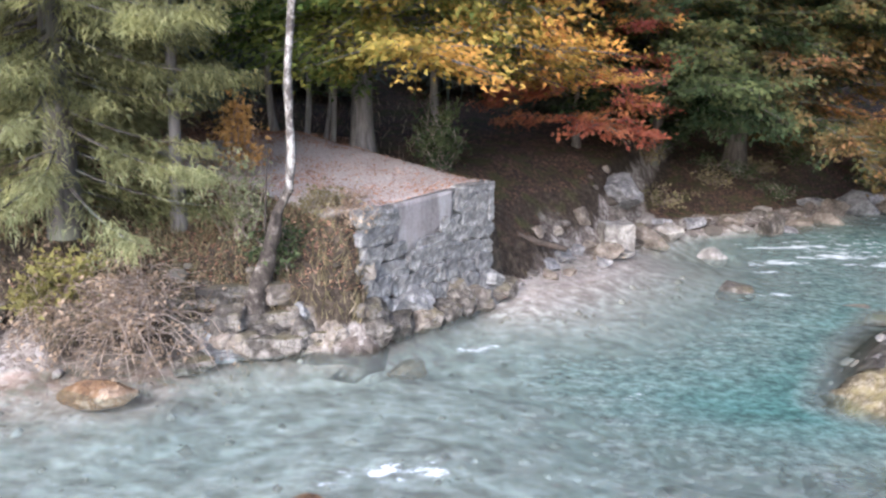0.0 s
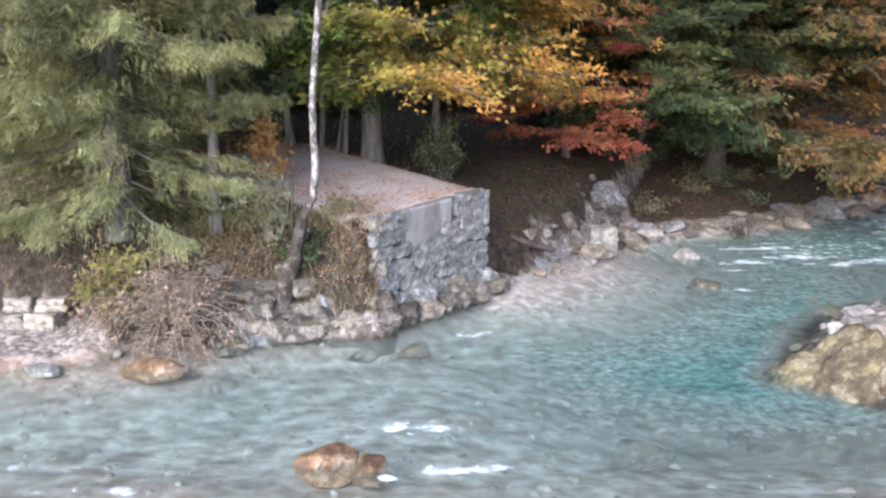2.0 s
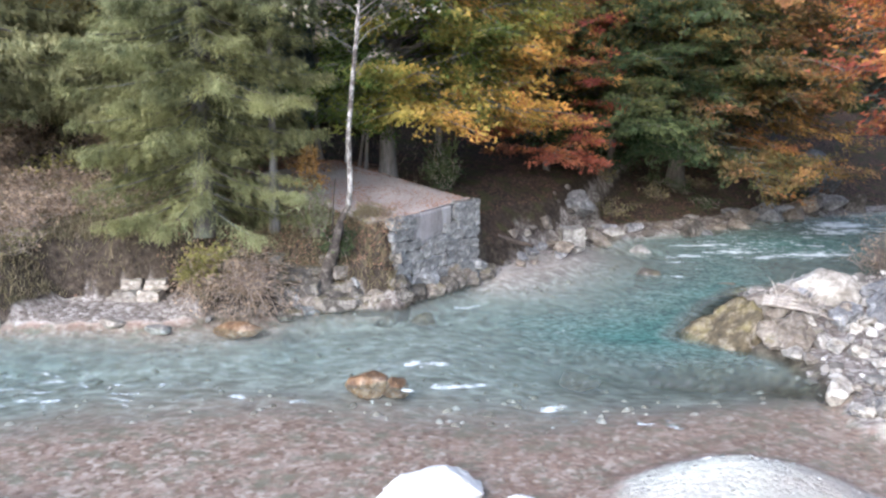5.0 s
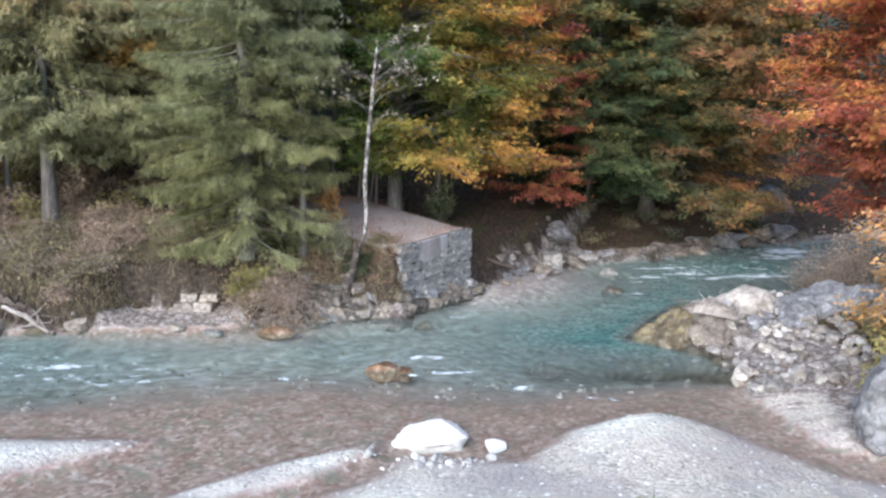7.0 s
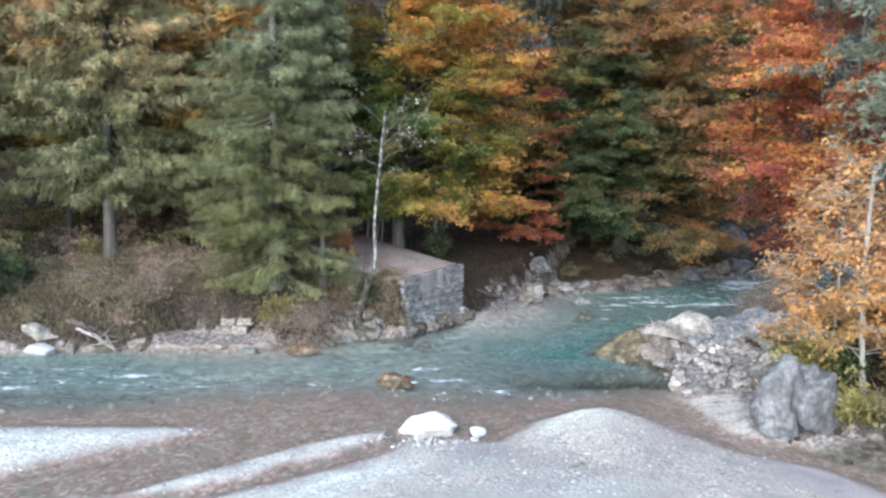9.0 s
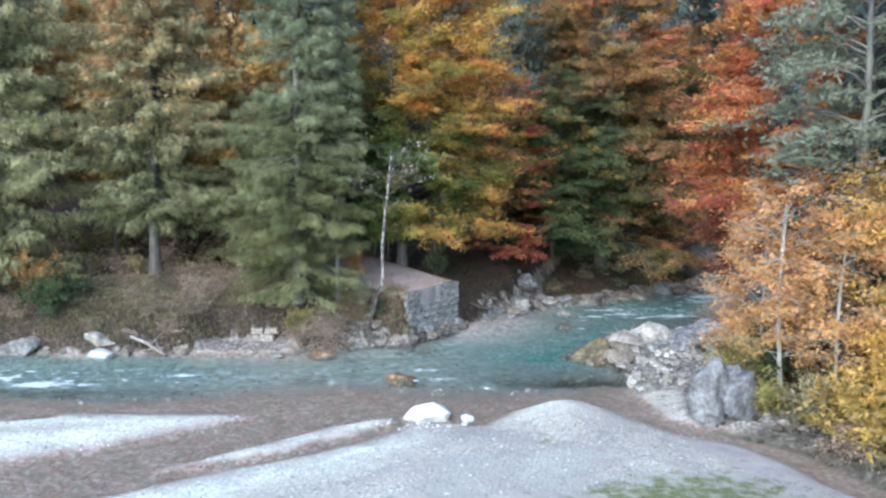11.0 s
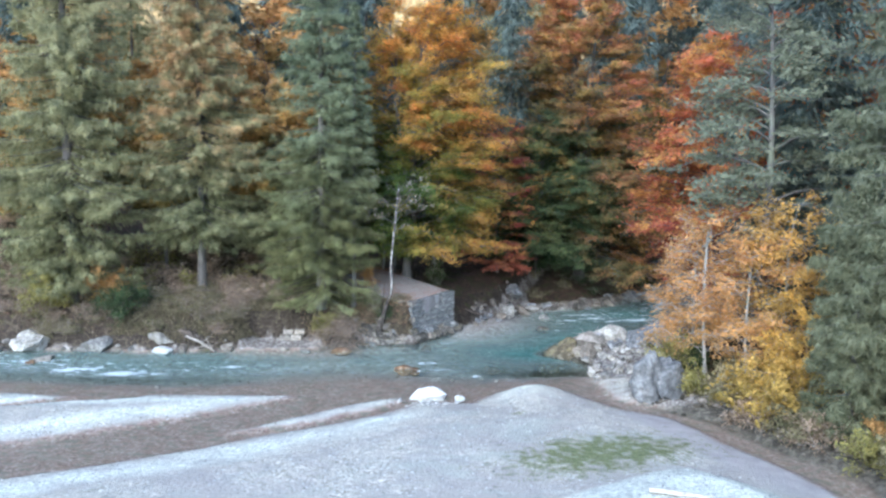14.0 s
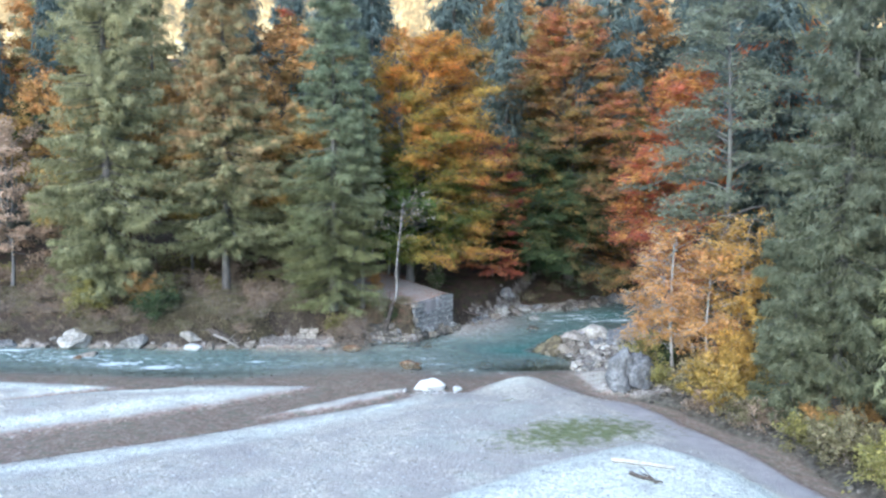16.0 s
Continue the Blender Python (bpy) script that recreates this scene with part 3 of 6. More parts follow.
def land(x, y):
    """Height of the ground, and the masks (forest soil, grass, trodden or silty gravel, washed pale gravel)."""
    x, y = np.asarray(x, float), np.asarray(y, float)
    wob = 0.25 * rough(x * 0.45, y * 0.45, 0 * x, 3, 5)
    df = over(x, y, FAR_BANK) + wob * step(0.5, 3, np.abs(x + 1.0) + np.abs(y - 19))
    dr = signed(x, y, RIGHT_BANK) + wob
    dm = signed(x, y, MAIN_BAR) + 0.6 * wob
    dl = signed(x, y, LEFT_BAR) + 0.6 * wob
    ds = signed(x, y, SPIT) + 0.3 * wob
    dn = over(x, y, SHALLOWS) + wob
    # bed
    pool = 0.72 * np.exp(-(((x - 5.4) / 3.8) ** 2 + ((y - 13.8) / 4.2) ** 2)) + 0.75 * np.exp(-(((x - 5.9 - 0.3 * (y - 20)) / 3.4) ** 2 + ((y - 20.0) / 5.0) ** 2)) + 0.55 * np.exp(-(((x - 11.5) / 4.0) ** 2 + ((y - 27.5) / 3.0) ** 2))
    deep = -0.10 + 0.16 * np.clip(rough(x * 0.22, y * 0.4, 0 * x, 2, 13), -1, 0.3) * step(0.5, 2.5, dn) - 0.52 * step(-0.3, 4.0, dn) - 0.85 * pool * step(0, 6.5, dn)
    deep = np.maximum(deep, -0.1 - 0.5 * np.maximum(-df, 0))
    deep = np.maximum(deep, -0.05 - 0.2 * np.maximum(-df, 0) - 3.0 * step(-5.5, -3.5, x) - 3.0 * step(-12.5, -14.0, x))
    shelving = np.exp(-(((x - 1.3) / 1.7) ** 2 + ((y - 21.8) / 2.8) ** 2))
    deep = np.maximum(deep, -0.03 - (0.36 + 0.4 * (1 - shelving)) * np.maximum(-df, 0))
    db = signed(x, y, BEACH)
    deep = np.maximum(deep, np.clip(0.01 + np.where(db > 0, 0.10, 0.2) * db, -1.5, 0.07))
    deep = np.maximum(deep, -0.12 - 2.2 * np.maximum(-dr, 0))
    deep = deep - 0.14 * step(-7, -13, x) * step(0.8, 2.5, dn)
    deep = np.where(deep < -0.3, np.minimum(deep + 0.13 * np.exp(-((x + 4.0) / 5.5) ** 4 - ((y - 13.0) / 4.0) ** 4), -0.3), deep)
    deep = deep + 0.05 * rough(x * 1.3, y * 1.3, 0 * x, 3, 9) * step(0, 2, dn) + 0.02 * rough(x * 2, y * 2, 0 * x, 2, 8)
    # far bank: steep and undercut downstream of the wall, a stony beach upstream of it
    left = np.interp(df, [-30, -0.5, 0, 0.35, 1.3, 2.8, 5.5, 12, 30, 80, 200, 400, 900], [-20, -0.25, 0.05, 0.75, 1.75, 2.35, 2.75, 3.4, 6, 12, 26, 55, 110])
    beach = np.interp(df, [-30, -0.5, 0, 1.5, 3.0, 5.0, 8, 14, 30, 80, 200, 400, 900], [-20, -0.25, 0.03, 0.30, 0.8, 1.5, 2.4, 4.2, 7, 13, 26, 55, 110])
    far = left + (beach - left) * step(-0.6, 0.9, x - 0.35 * (y - 19))
    cove = np.exp(-((x + 10.3) / 2.35) ** 6) * (df < 3)  # little beach in the bank
    far = np.where(df > 0, far - cove * np.clip(far - 0.06 - 0.12 * df, 0, 3) * step(1.85, 1.6, df), far)
    # fill behind the abutment
    ax, ay = WALL_B[0] - WALL_A[0], WALL_B[1] - WALL_A[1]
    length = math.hypot(ax, ay)
    s = ((x - WALL_A[0]) * ax + (y - WALL_A[1]) * ay) / length
    n = ((x - WALL_A[0]) * -ay + (y - WALL_A[1]) * ax) / length
    top = np.interp(s, [0, length], WALL_TOP) - 0.05 + 0.11 * np.clip(n - 0.8, 0, 6)
    k = step(-1.6 - 0.3 * np.maximum(n, 0), -0.15, s) * step(length + 0.9, length + 0.1, s) * step(0.02 - 1.35 * step(0.1, -0.7, s), 0.22 + 0.9 * step(0.1, -0.7, s), n) * step(9.5, 7.0, n)
    far = far + (np.maximum(top, far * 0 + top) - far) * k
    far = np.where((n < 0.2) & (n > -2) & (s > -0.05) & (s < length + 0.3), np.minimum(far, 0.12 + 0.0 * far), far)
    # right bank, bars
    right = np.interp(dr, [-30, -0.5, 0, 0.5, 2.0, 4.0, 7, 12, 30, 80, 200], [-40, -0.5, 0.03, 0.22, 0.45, 0.75, 1.4, 2.6, 6, 12, 30])
    bar = np.interp(dm, [-30, -0.8, 0, 0.5, 2, 4.5, 9, 20, 60], [-12, -0.3, 0.0, 0.13, 0.34, 0.62, 0.8, 0.95, 1.1])
    hump = 0.34 * np.exp(-(((x - 4.4) / 1.9) ** 2 + ((y - 5.9) / 1.3) ** 2)) + 0.5 * step(-0.5, 1.9, signed(x, y, DOME))
    bar = np.where(dm > 0, bar + hump * step(0, 1.2, dm), bar)
    lbar = np.interp(dl, [-30, -0.8, 0, 0.6, 2.5, 10], [-12, -0.3, 0.0, 0.14, 0.26, 0.34])
    lbar = lbar - 0.30 * np.exp(-((to_line(x, y, [(-60, -14), (-26, -2.0), (-22.0, -0.4), (-18.2, 1.9), (-14.5, 3.4)]) / 0.45) ** 2))
    spit = np.interp(ds, [-30, -0.5, 0, 0.35], [-20, -0.25, 0.0, 0.13])
    h = np.maximum.reduce([deep, far, right, bar, lbar, spit])
    dry = h > 0.02
    h = h + np.where(dry, 0.03 * rough(x * 1.1, y * 1.1, 0 * x, 3, 3), 0)
    on_far, on_right = (far >= h - 0.08) & dry, (right >= h - 0.08) & dry
    h = h + np.where(on_far, 0.16 * step(0.6, 3, df) * (1 - k) * rough(x * 0.7, y * 0.7, 0 * x, 3, 21), 0)
    h = h + np.where(on_right, 0.22 * step(1.5, 4, dr) * rough(x * 0.6, y * 0.6, 0 * x, 3, 23), 0)
    beachy = step(-0.6, 0.9, x - 0.35 * (y - 19))
    soil = np.where(on_far, np.maximum(step(-0.15, 0.12, df) * (1 - step(0.25, 0.6, cove) * step(1.5, 1.3, df)) * (1 - beachy), beachy * step(0.5, 1.4, df - 1.7 * step(3.0, 1.2, x - 0.3 * (y - 22)))), 0)
    soil = np.where(on_right, step(2.2, 4.0, dr + 2.6 * step(6, 3.5, y)), soil)
    flat = k * step(0.80, 0.97, k)
    shelf = step(0.25, 0.6, cove) * (h < 0.30) * (df < 1.6)
    soil = np.where(on_far & (beachy < 0.3), np.maximum(soil, step(0.30, 0.6, h)), soil) * (1 - shelf)
    soil = soil * (1 - flat)
    shore = np.where(on_far | on_right, 1.0, 0.0) * (1 - soil)
    pale = np.where(dm > 0, np.exp(-((dm - 1.7) / 1.3) ** 2) * step(1.0, -2.0, x) + 1.35 * step(-0.3, 0.5, signed(x, y, DOME) + 0.4 * wob) + 0.9 * np.exp(-(((x - 4.0) / 2.2) ** 2 + ((y - 6.2) / 1.0) ** 2)), 0)
    pale = np.maximum(pale, np.where(dl > 0, np.exp(-((dl - 1.3) / 0.9) ** 2), 0))
    pale = np.maximum(pale, np.where(ds > 0, 0.4, 0))
    gx, gy = (x - 7.0) / 4.2, (y + 3.3 - 0.5 * (x - 7.0)) / 2.3
    grass = np.where(bar >= h - 0.08, np.exp(-(gx * gx + gy * gy)) * 1.1, 0)
    grass = grass + np.where(bar >= h - 0.08, 0.8 * np.exp(-(((x - 3.8) / 0.5) ** 2 + ((y - 1.6) / 0.4) ** 2)), 0)
    return h, soil, grass, np.maximum(flat, 0.9 * shore), pale


# ---- mesh helpers ----
class Geo:
    """Gathers pieces of mesh as arrays."""

    def __init__(self):
        self.v, self.f, self.n, self.tone = [], [], 0, None

    def add(self, verts, faces):
        verts = np.asarray(verts, float).reshape(-1, 3)
        self.v.append(verts)
        self.f.append(np.asarray(faces, np.int64) + self.n)
        self.n += len(verts)

    def tube(self, pts, radii, sides=6, cap=True, gnarl=0.0):
        pts, radii = np.asarray(pts, float), np.asarray(radii, float)
        if gnarl:
            fine = np.linspace(0, 1, len(pts) * 5)
            at = np.linspace(0, 1, len(pts))
            pts, radii = np.stack([np.interp(fine, at, pts[:, c]) for c in range(3)], 1), np.interp(fine, at, radii)
        way = np.gradient(pts, axis=0)
        way /= np.linalg.norm(way, axis=1)[:, None] + 1e-9
        ref = np.where(np.abs(way[:, 2:3]) > 0.9, [[1.0, 0, 0]], [[0, 0, 1.0]])
        a = np.cross(way, ref)
        a /= np.linalg.norm(a, axis=1)[:, None] + 1e-9
        b = np.cross(way, a)
        ang = np.arange(sides) * 2 * np.pi / sides
        ring = pts[:, None] + radii[:, None, None] * (a[:, None] * np.cos(ang)[None, :, None] + b[:, None] * np.sin(ang)[None, :, None])
        if gnarl:
            ring = pts[:, None] + (ring - pts[:, None]) * (1 + gnarl * rough(ring[..., 0] * 5, ring[..., 1] * 5, ring[..., 2] * 2.4, 3, 17))[..., None]
            ring = ring + (radii * gnarl * 0.6)[:, None, None] * np.stack([grain(pts[:, 2] * 2.1, 0 * radii, 0 * radii, 5), grain(pts[:, 2] * 1.7, 0 * radii, 0 * radii, 6), 0 * radii], 1)[:, None]
        m = len(pts)
        i = np.arange(m - 1)[:, None] * sides
        j = np.arange(sides)[None]
        k = (j + 1) % sides
        quads = np.stack([i + j, i + k, i + sides + k, i + sides + j], -1).reshape(-1, 4)
        self.add(ring.reshape(-1, 3), quads)
        if cap:
            base = self.n - m * sides
            c = len(self.v)
            self.add(pts[[-1]], np.zeros((0, 3), int))
            tip = self.n - 1
            ends = base + (m - 1) * sides + np.arange(sides)
            self.f.append(np.stack([ends, np.roll(ends, -1), np.full(sides, tip)], -1))

    def needles(self, foot, along, across):
        """Pointed blades of one triangle each."""
        m = len(foot)
        v = np.stack([foot - across, foot + along * 2, foot + across], 1)
        self.add(v.reshape(-1, 3), np.arange(m * 3).reshape(-1, 3))

    def blades(self, centre, along, across):
        """Lozenge leaves: centre, half length vector, half width vector."""
        m = len(centre)
        v = np.stack([centre - along, centre + across, centre + along, centre - across], 1)
        self.add(v.reshape(-1, 3), np.arange(m * 4).reshape(-1, 4))

    def mesh(self, name, material, smooth=True):
        me = bpy.data.meshes.new(name)
        v = np.concatenate(self.v) if self.v else np.zeros((0, 3))
        loops = np.concatenate([f.ravel() for f in self.f])
        sizes = np.concatenate([np.full(len(f), f.shape[1]) for f in self.f])
        me.vertices.add(len(v))
        me.vertices.foreach_set("co", v.astype(np.float32).ravel())
        me.loops.add(len(loops))
        me.loops.foreach_set("vertex_index", loops.astype(np.int32))
        me.polygons.add(len(sizes))
        me.polygons.foreach_set("loop_start", np.concatenate([[0], np.cumsum(sizes)[:-1]]).astype(np.int32))
        me.polygons.foreach_set("use_smooth", np.full(len(sizes), smooth))
        me.update(calc_edges=True)
        me.materials.append(material)
        if self.tone is not None:
            me.attributes.new("tone", "FLOAT", "POINT").data.foreach_set("value", np.asarray(self.tone, np.float32))
        return me


def part(name, geo, material, parent, label="", smooth=True):
    ob = new(name, geo.mesh(name, material, smooth) if isinstance(geo, Geo) else geo)
    ob.parent = parent
    return tagged(ob, label)


def thing(name, x, y, z, label, category, group="", kind=""):
    ob = new(name)
    ob.location = (x, y, z)
    ob.empty_display_size = 0.3
    return tagged(ob, label, category, group, kind)


def height(x, y):
    return float(land(np.array([x]), np.array([y]))[0][0])


def unit(v):
    return v / (np.linalg.norm(v, axis=-1, keepdims=True) + 1e-9)


# ---- ground: one sheet, fine along the river, coarse to the horizon ----
def spread(lo, hi, fine, far_lo, far_hi, grow=1.18):
    mid = np.arange(lo, hi, fine)
    out, step_now, v = [], fine, hi
    while v < far_hi:
        out.append(v)
        step_now *= grow
        v += step_now
    out.append(far_hi)
    low, step_now, v = [], fine, lo
    while v > far_lo:
        step_now *= grow
        v -= step_now
        low.append(max(v, far_lo))
    return np.concatenate([np.array(low[::-1]), mid, np.array(out)])


def sheet(xs, ys):
    gx, gy = np.meshgrid(xs, ys)
    nx, ny = len(xs), len(ys)
    i = np.arange(ny - 1)[:, None] * nx + np.arange(nx - 1)[None]
    return gx.ravel(), gy.ravel(), np.stack([i, i + 1, i + nx + 1, i + nx], -1).reshape(-1, 4)


def attribute(me, name, values):
    me.attributes.new(name, "FLOAT", "POINT").data.foreach_set("value", np.asarray(values, np.float32))


gx, gy, gf = sheet(spread(-32, 22, 0.24, -900, 900), spread(-14, 38, 0.22, -900, 900))
gh, g_soil, g_grass, g_path, g_pale = land(gx, gy)
g = Geo()
g.add(np.stack([gx, gy, gh], 1), gf)
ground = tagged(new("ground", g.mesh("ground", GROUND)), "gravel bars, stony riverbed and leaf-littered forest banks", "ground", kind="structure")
attribute(ground.data, "soil", g_soil)
attribute(ground.data, "grass", g_grass)
terrace = step(1.0, 0.0, gx) * step(-9.5, -8.5, gx) * step(17.0, 17.6, gy)
attribute(ground.data, "path", g_path * terrace)
attribute(ground.data, "shore", np.maximum(np.clip(g_path * 3, 0, 0.9), 0.62 * step(-0.8, 0.2, signed(gx, gy, BEACH))) * (1 - terrace) * (1 - 0.45 * step(9.6, 9.2, gx) * step(9.2, 8.6, gy) * step(4.5, 5.0, gy)))
attribute(ground.data, "pale", g_pale)
by_bar = signed(gx, gy, MAIN_BAR)
attribute(ground.data, "sand", step(3.4, 1.6, by_bar + 0.8 * rough(gx * 0.5, gy * 0.5, 0 * gx, 3, 61)) * step(8.0, 9.5, gx) * step(-0.2, 0.1, by_bar) * step(-0.2, -0.9, signed(gx, gy, DOME)))
attribute(ground.data, "depth", np.clip(-gh, 0, 2))
attribute(ground.data, "wet", step(0.10, 0.0, gh + 0.04 * rough(gx * 2, gy * 2, 0 * gx, 2, 31)) * (1 - 0.5 * step(-0.5, 0.3, signed(gx, gy, BEACH))))
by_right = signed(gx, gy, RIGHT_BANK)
# islet rim painted dark for reflection; side channel damp; dark waterline under footing
attribute(ground.data, "damp_and_shade", np.maximum(step(-1.7, -0.4, by_right) * step(0.55, 0.25, by_right) * step(10.4, 11.6, gy) * step(24, 20, gy) + 0.95 * step(-0.6, 0.0, by_right) * step(2.6, 1.4, by_right) * step(5.2, 4.4, gy), 0.85 * step(-0.5, -0.1, over(gx, gy, FAR_BANK)) * step(0.2, -0.4, gx) * step(-8.3, -7.6, gx) * step(0.12, 0.0, gh)))

# ---- river ----
wx, wy, wf = sheet(spread(-34, 24, 0.2, -300, 60, 1.2), spread(-8, 39, 0.2, -60, 70, 1.2))
wh = land(wx, wy)[0]
# white water: a chute upstream, riffles downstream, wakes behind single rocks
foam = 0.34 * np.exp(-(((wx - 10.8) / 4.2) ** 2 + ((wy - 26.8) / 2.8) ** 2)) + 0.42 * np.exp(-(((wx - 15.5) / 3.0) ** 2 + ((wy - 31.3) / 2.0) ** 2))
foam += 0.36 * np.exp(-(((wx + 18.5) / 6.0) ** 2 + ((wy - 7.6) / 1.5) ** 2)) + 0.34 * np.exp(-(((wx + 28) / 7.0) ** 2 + ((wy - 9.0) / 2.0) ** 2))
foam += 0.05 * step(-2, -9, wx) * step(0.1, 0.4, -wh) + 0.08 * step(0.1, 0.4, -wh)
foam += 0.26 * np.exp(-(((wx + 9) / 4.0) ** 2 + ((wy - 8.8) / 1.5) ** 2)) + 0.22 * np.exp(-(((wx - 3.0) / 2.6) ** 2 + ((wy - 9.0) / 0.9) ** 2))
CRESTS = [(-1.4, 11.55, 0.9, 0.26, 0.75), (-0.6, 10.05, 1.0, 0.24, 0.75), (-0.6, 16.5, 0.7, 0.2, 0.8), (1.6, 9.05, 0.34, 0.2, 1.0), (-5.0, 9.1, 0.35, 0.3, 0.55), (-3.6, 8.95, 0.5, 0.15, 0.5), (-5.2, 11.9, 0.3, 0.2, 0.5), (2.2, 14.5, 0.35, 0.15, 0.6),
          (3.7, 8.5, 0.5, 0.25, 0.5), (7.3, 24.6, 1.0, 0.28, 0.7), (8.4, 26.8, 1.1, 0.3, 0.7), (9.3, 25.7, 0.9, 0.3, 0.75), (12.4, 25.4, 1.3, 0.4, 0.85), (10.2, 24.7, 0.8, 0.25, 0.6), (15.7, 31.9, 1.2, 0.6, 0.95), (14.6, 30.0, 0.9, 0.5, 0.8),
          (6.6, 23.5, 0.9, 0.2, 0.6), (6.5, 21.3, 0.8, 0.2, 0.55), (-16.7, 7.2, 1.0, 0.35, 1.0), (-19.7, 7.6, 1.0, 0.3, 0.85), (-11.6, 9.3, 0.8, 0.25, 0.65), (-14.5, 9.8, 0.7, 0.2, 0.6), (-22.6, 9.0, 1.2, 0.3, 0.75), (-27.6, 9.9, 1.2, 0.35, 0.85), (-6.6, 7.7, 0.35, 0.2, 0.6)]
for fx, fy, fl, fw, fa in CRESTS:
    u, v = (wx - fx) * 0.97 + (wy - fy) * 0.25, -(wx - fx) * 0.25 + (wy - fy) * 0.97
    foam += fa * np.exp(-((u / fl) ** 2 + (v / fw) ** 2))
u, v = (wx * 0.94 + wy * 0.34), (-wx * 0.34 + wy * 0.94)
lively = np.clip(0.35 + 0.9 * foam, 0, 1.4) * step(0.02, 0.35, -wh)
wz = 0.05 * lively * rough(u * 0.95, v * 1.5, 0 * u, 4, 41) + 0.015 * np.clip(foam, 0, 1) * rough(u * 2.6, v * 4, 0 * u, 2, 45)
wz = wz + 0.11 * step(8, 16, wx) * step(20, 30, wy)
keep = (wh[wf].min(1) < 0.2)
g = Geo()
g.add(np.stack([wx, wy, wz], 1), wf[keep])
water = tagged(new("water", g.mesh("water", WATER)), "clear turquoise mountain river with ripples and white water", "river", kind="structure")
attribute(water.data, "depth", np.clip(wz - wh, 0, 2))
attribute(water.data, "foam", np.clip(foam, 0, 1.2))


# ---- distant slope above the forest, its sunlight painted as emission ----
def hillside():
    s = Shader("far_forest_glow", 1.0)
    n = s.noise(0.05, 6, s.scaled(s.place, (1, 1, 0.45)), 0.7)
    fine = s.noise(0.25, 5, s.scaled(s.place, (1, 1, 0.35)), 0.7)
    # emitted colour: dark trees and warm sunlit patches are painted, not lit
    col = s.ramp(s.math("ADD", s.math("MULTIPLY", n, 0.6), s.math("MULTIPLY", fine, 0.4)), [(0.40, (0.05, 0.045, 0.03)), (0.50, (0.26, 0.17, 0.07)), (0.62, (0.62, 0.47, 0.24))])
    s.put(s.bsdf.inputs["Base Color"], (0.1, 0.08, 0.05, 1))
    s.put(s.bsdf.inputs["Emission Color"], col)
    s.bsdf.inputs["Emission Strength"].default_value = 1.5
    ang = np.radians(np.linspace(20, 160, 60))
    hs = np.linspace(0, 1, 14)
    a, t = np.meshgrid(ang, hs)
    r = 560 + 160 * t
    z = 30 + 235 * t + 14 * rough(a * 9, t * 3, 0 * a, 4, 77)
    g = Geo()
    i = np.arange(13)[:, None] * 60 + np.arange(59)[None]
    g.add(np.stack([r * np.cos(a), r * np.sin(a), z], -1).reshape(-1, 3), np.stack([i, i + 1, i + 61, i + 60], -1).reshape(-1, 4))
    ob = tagged(new("backdrop", g.mesh("backdrop", s.m)), "distant wooded mountainside with its sunlight painted as glow", "hillside", kind="structure")
    return ob


hillside()


# ---- rocks ----
def rock_mesh(seed, size, material, facets=14, detail=3, bumpy=0.13, cuts=(), sharp=0.0):
    """A weathered, angular stone: cut by random planes, then worn."""
    rng = np.random.default_rng(seed)
    bm = bmesh.new()
    bmesh.ops.create_icosphere(bm, subdivisions=detail, radius=1.0)
    v = np.array([p.co for p in bm.verts])
    f = np.array([[p.index for p in q.verts] for q in bm.faces])
    bm.free()
    n = unit(rng.normal(size=(facets, 3)))
    d = rng.uniform(0.62 - sharp, 1.0 - sharp, facets)
    if cuts:
        n, d = np.concatenate([n, unit(np.array(cuts)[:, :3])]), np.concatenate([d, np.array(cuts)[:, 3]])
    dots = v @ n.T
    r = np.where(dots > 0.05, d / np.maximum(dots, 0.05), 9).min(1)
    r = np.minimum(r, 1.12)
    p = v * r[:, None]
    off = seed * 3.7
    p = p * (1 + bumpy * rough(p[:, 0] * 2.2 + off, p[:, 1] * 2.2, p[:, 2] * 2.2, 4, seed))[:, None]
    p = p * (1 + 0.06 - 0.55 * bumpy * np.abs(rough(p[:, 0] * 4.6 + off, p[:, 1] * 4.6, p[:, 2] * 4.6, 3, seed + 7)))[:, None]
    p = p * (np.array(size) / 2)
    g = Geo()
    g.add(p, f)
    return g.mesh("rock", material, detail > 4)


def rock(x, y, size, material, label, seed, turn=0, sink=0.3, group="", tilt=(0, 0), z=None, detail=3, facets=12, bumpy=0.13, category="rock", cuts=(), sharp=0.0):
    ob = new("rock", rock_mesh(seed, size, material, facets, detail, bumpy, cuts, sharp))
    base = max(height(x, y), -0.25) if z is None else z
    ob.matrix_world = pose(x, y, base + size[2] * (0.5 - sink), tilt[0], tilt[1], turn)
    return tagged(ob, label, category, group)


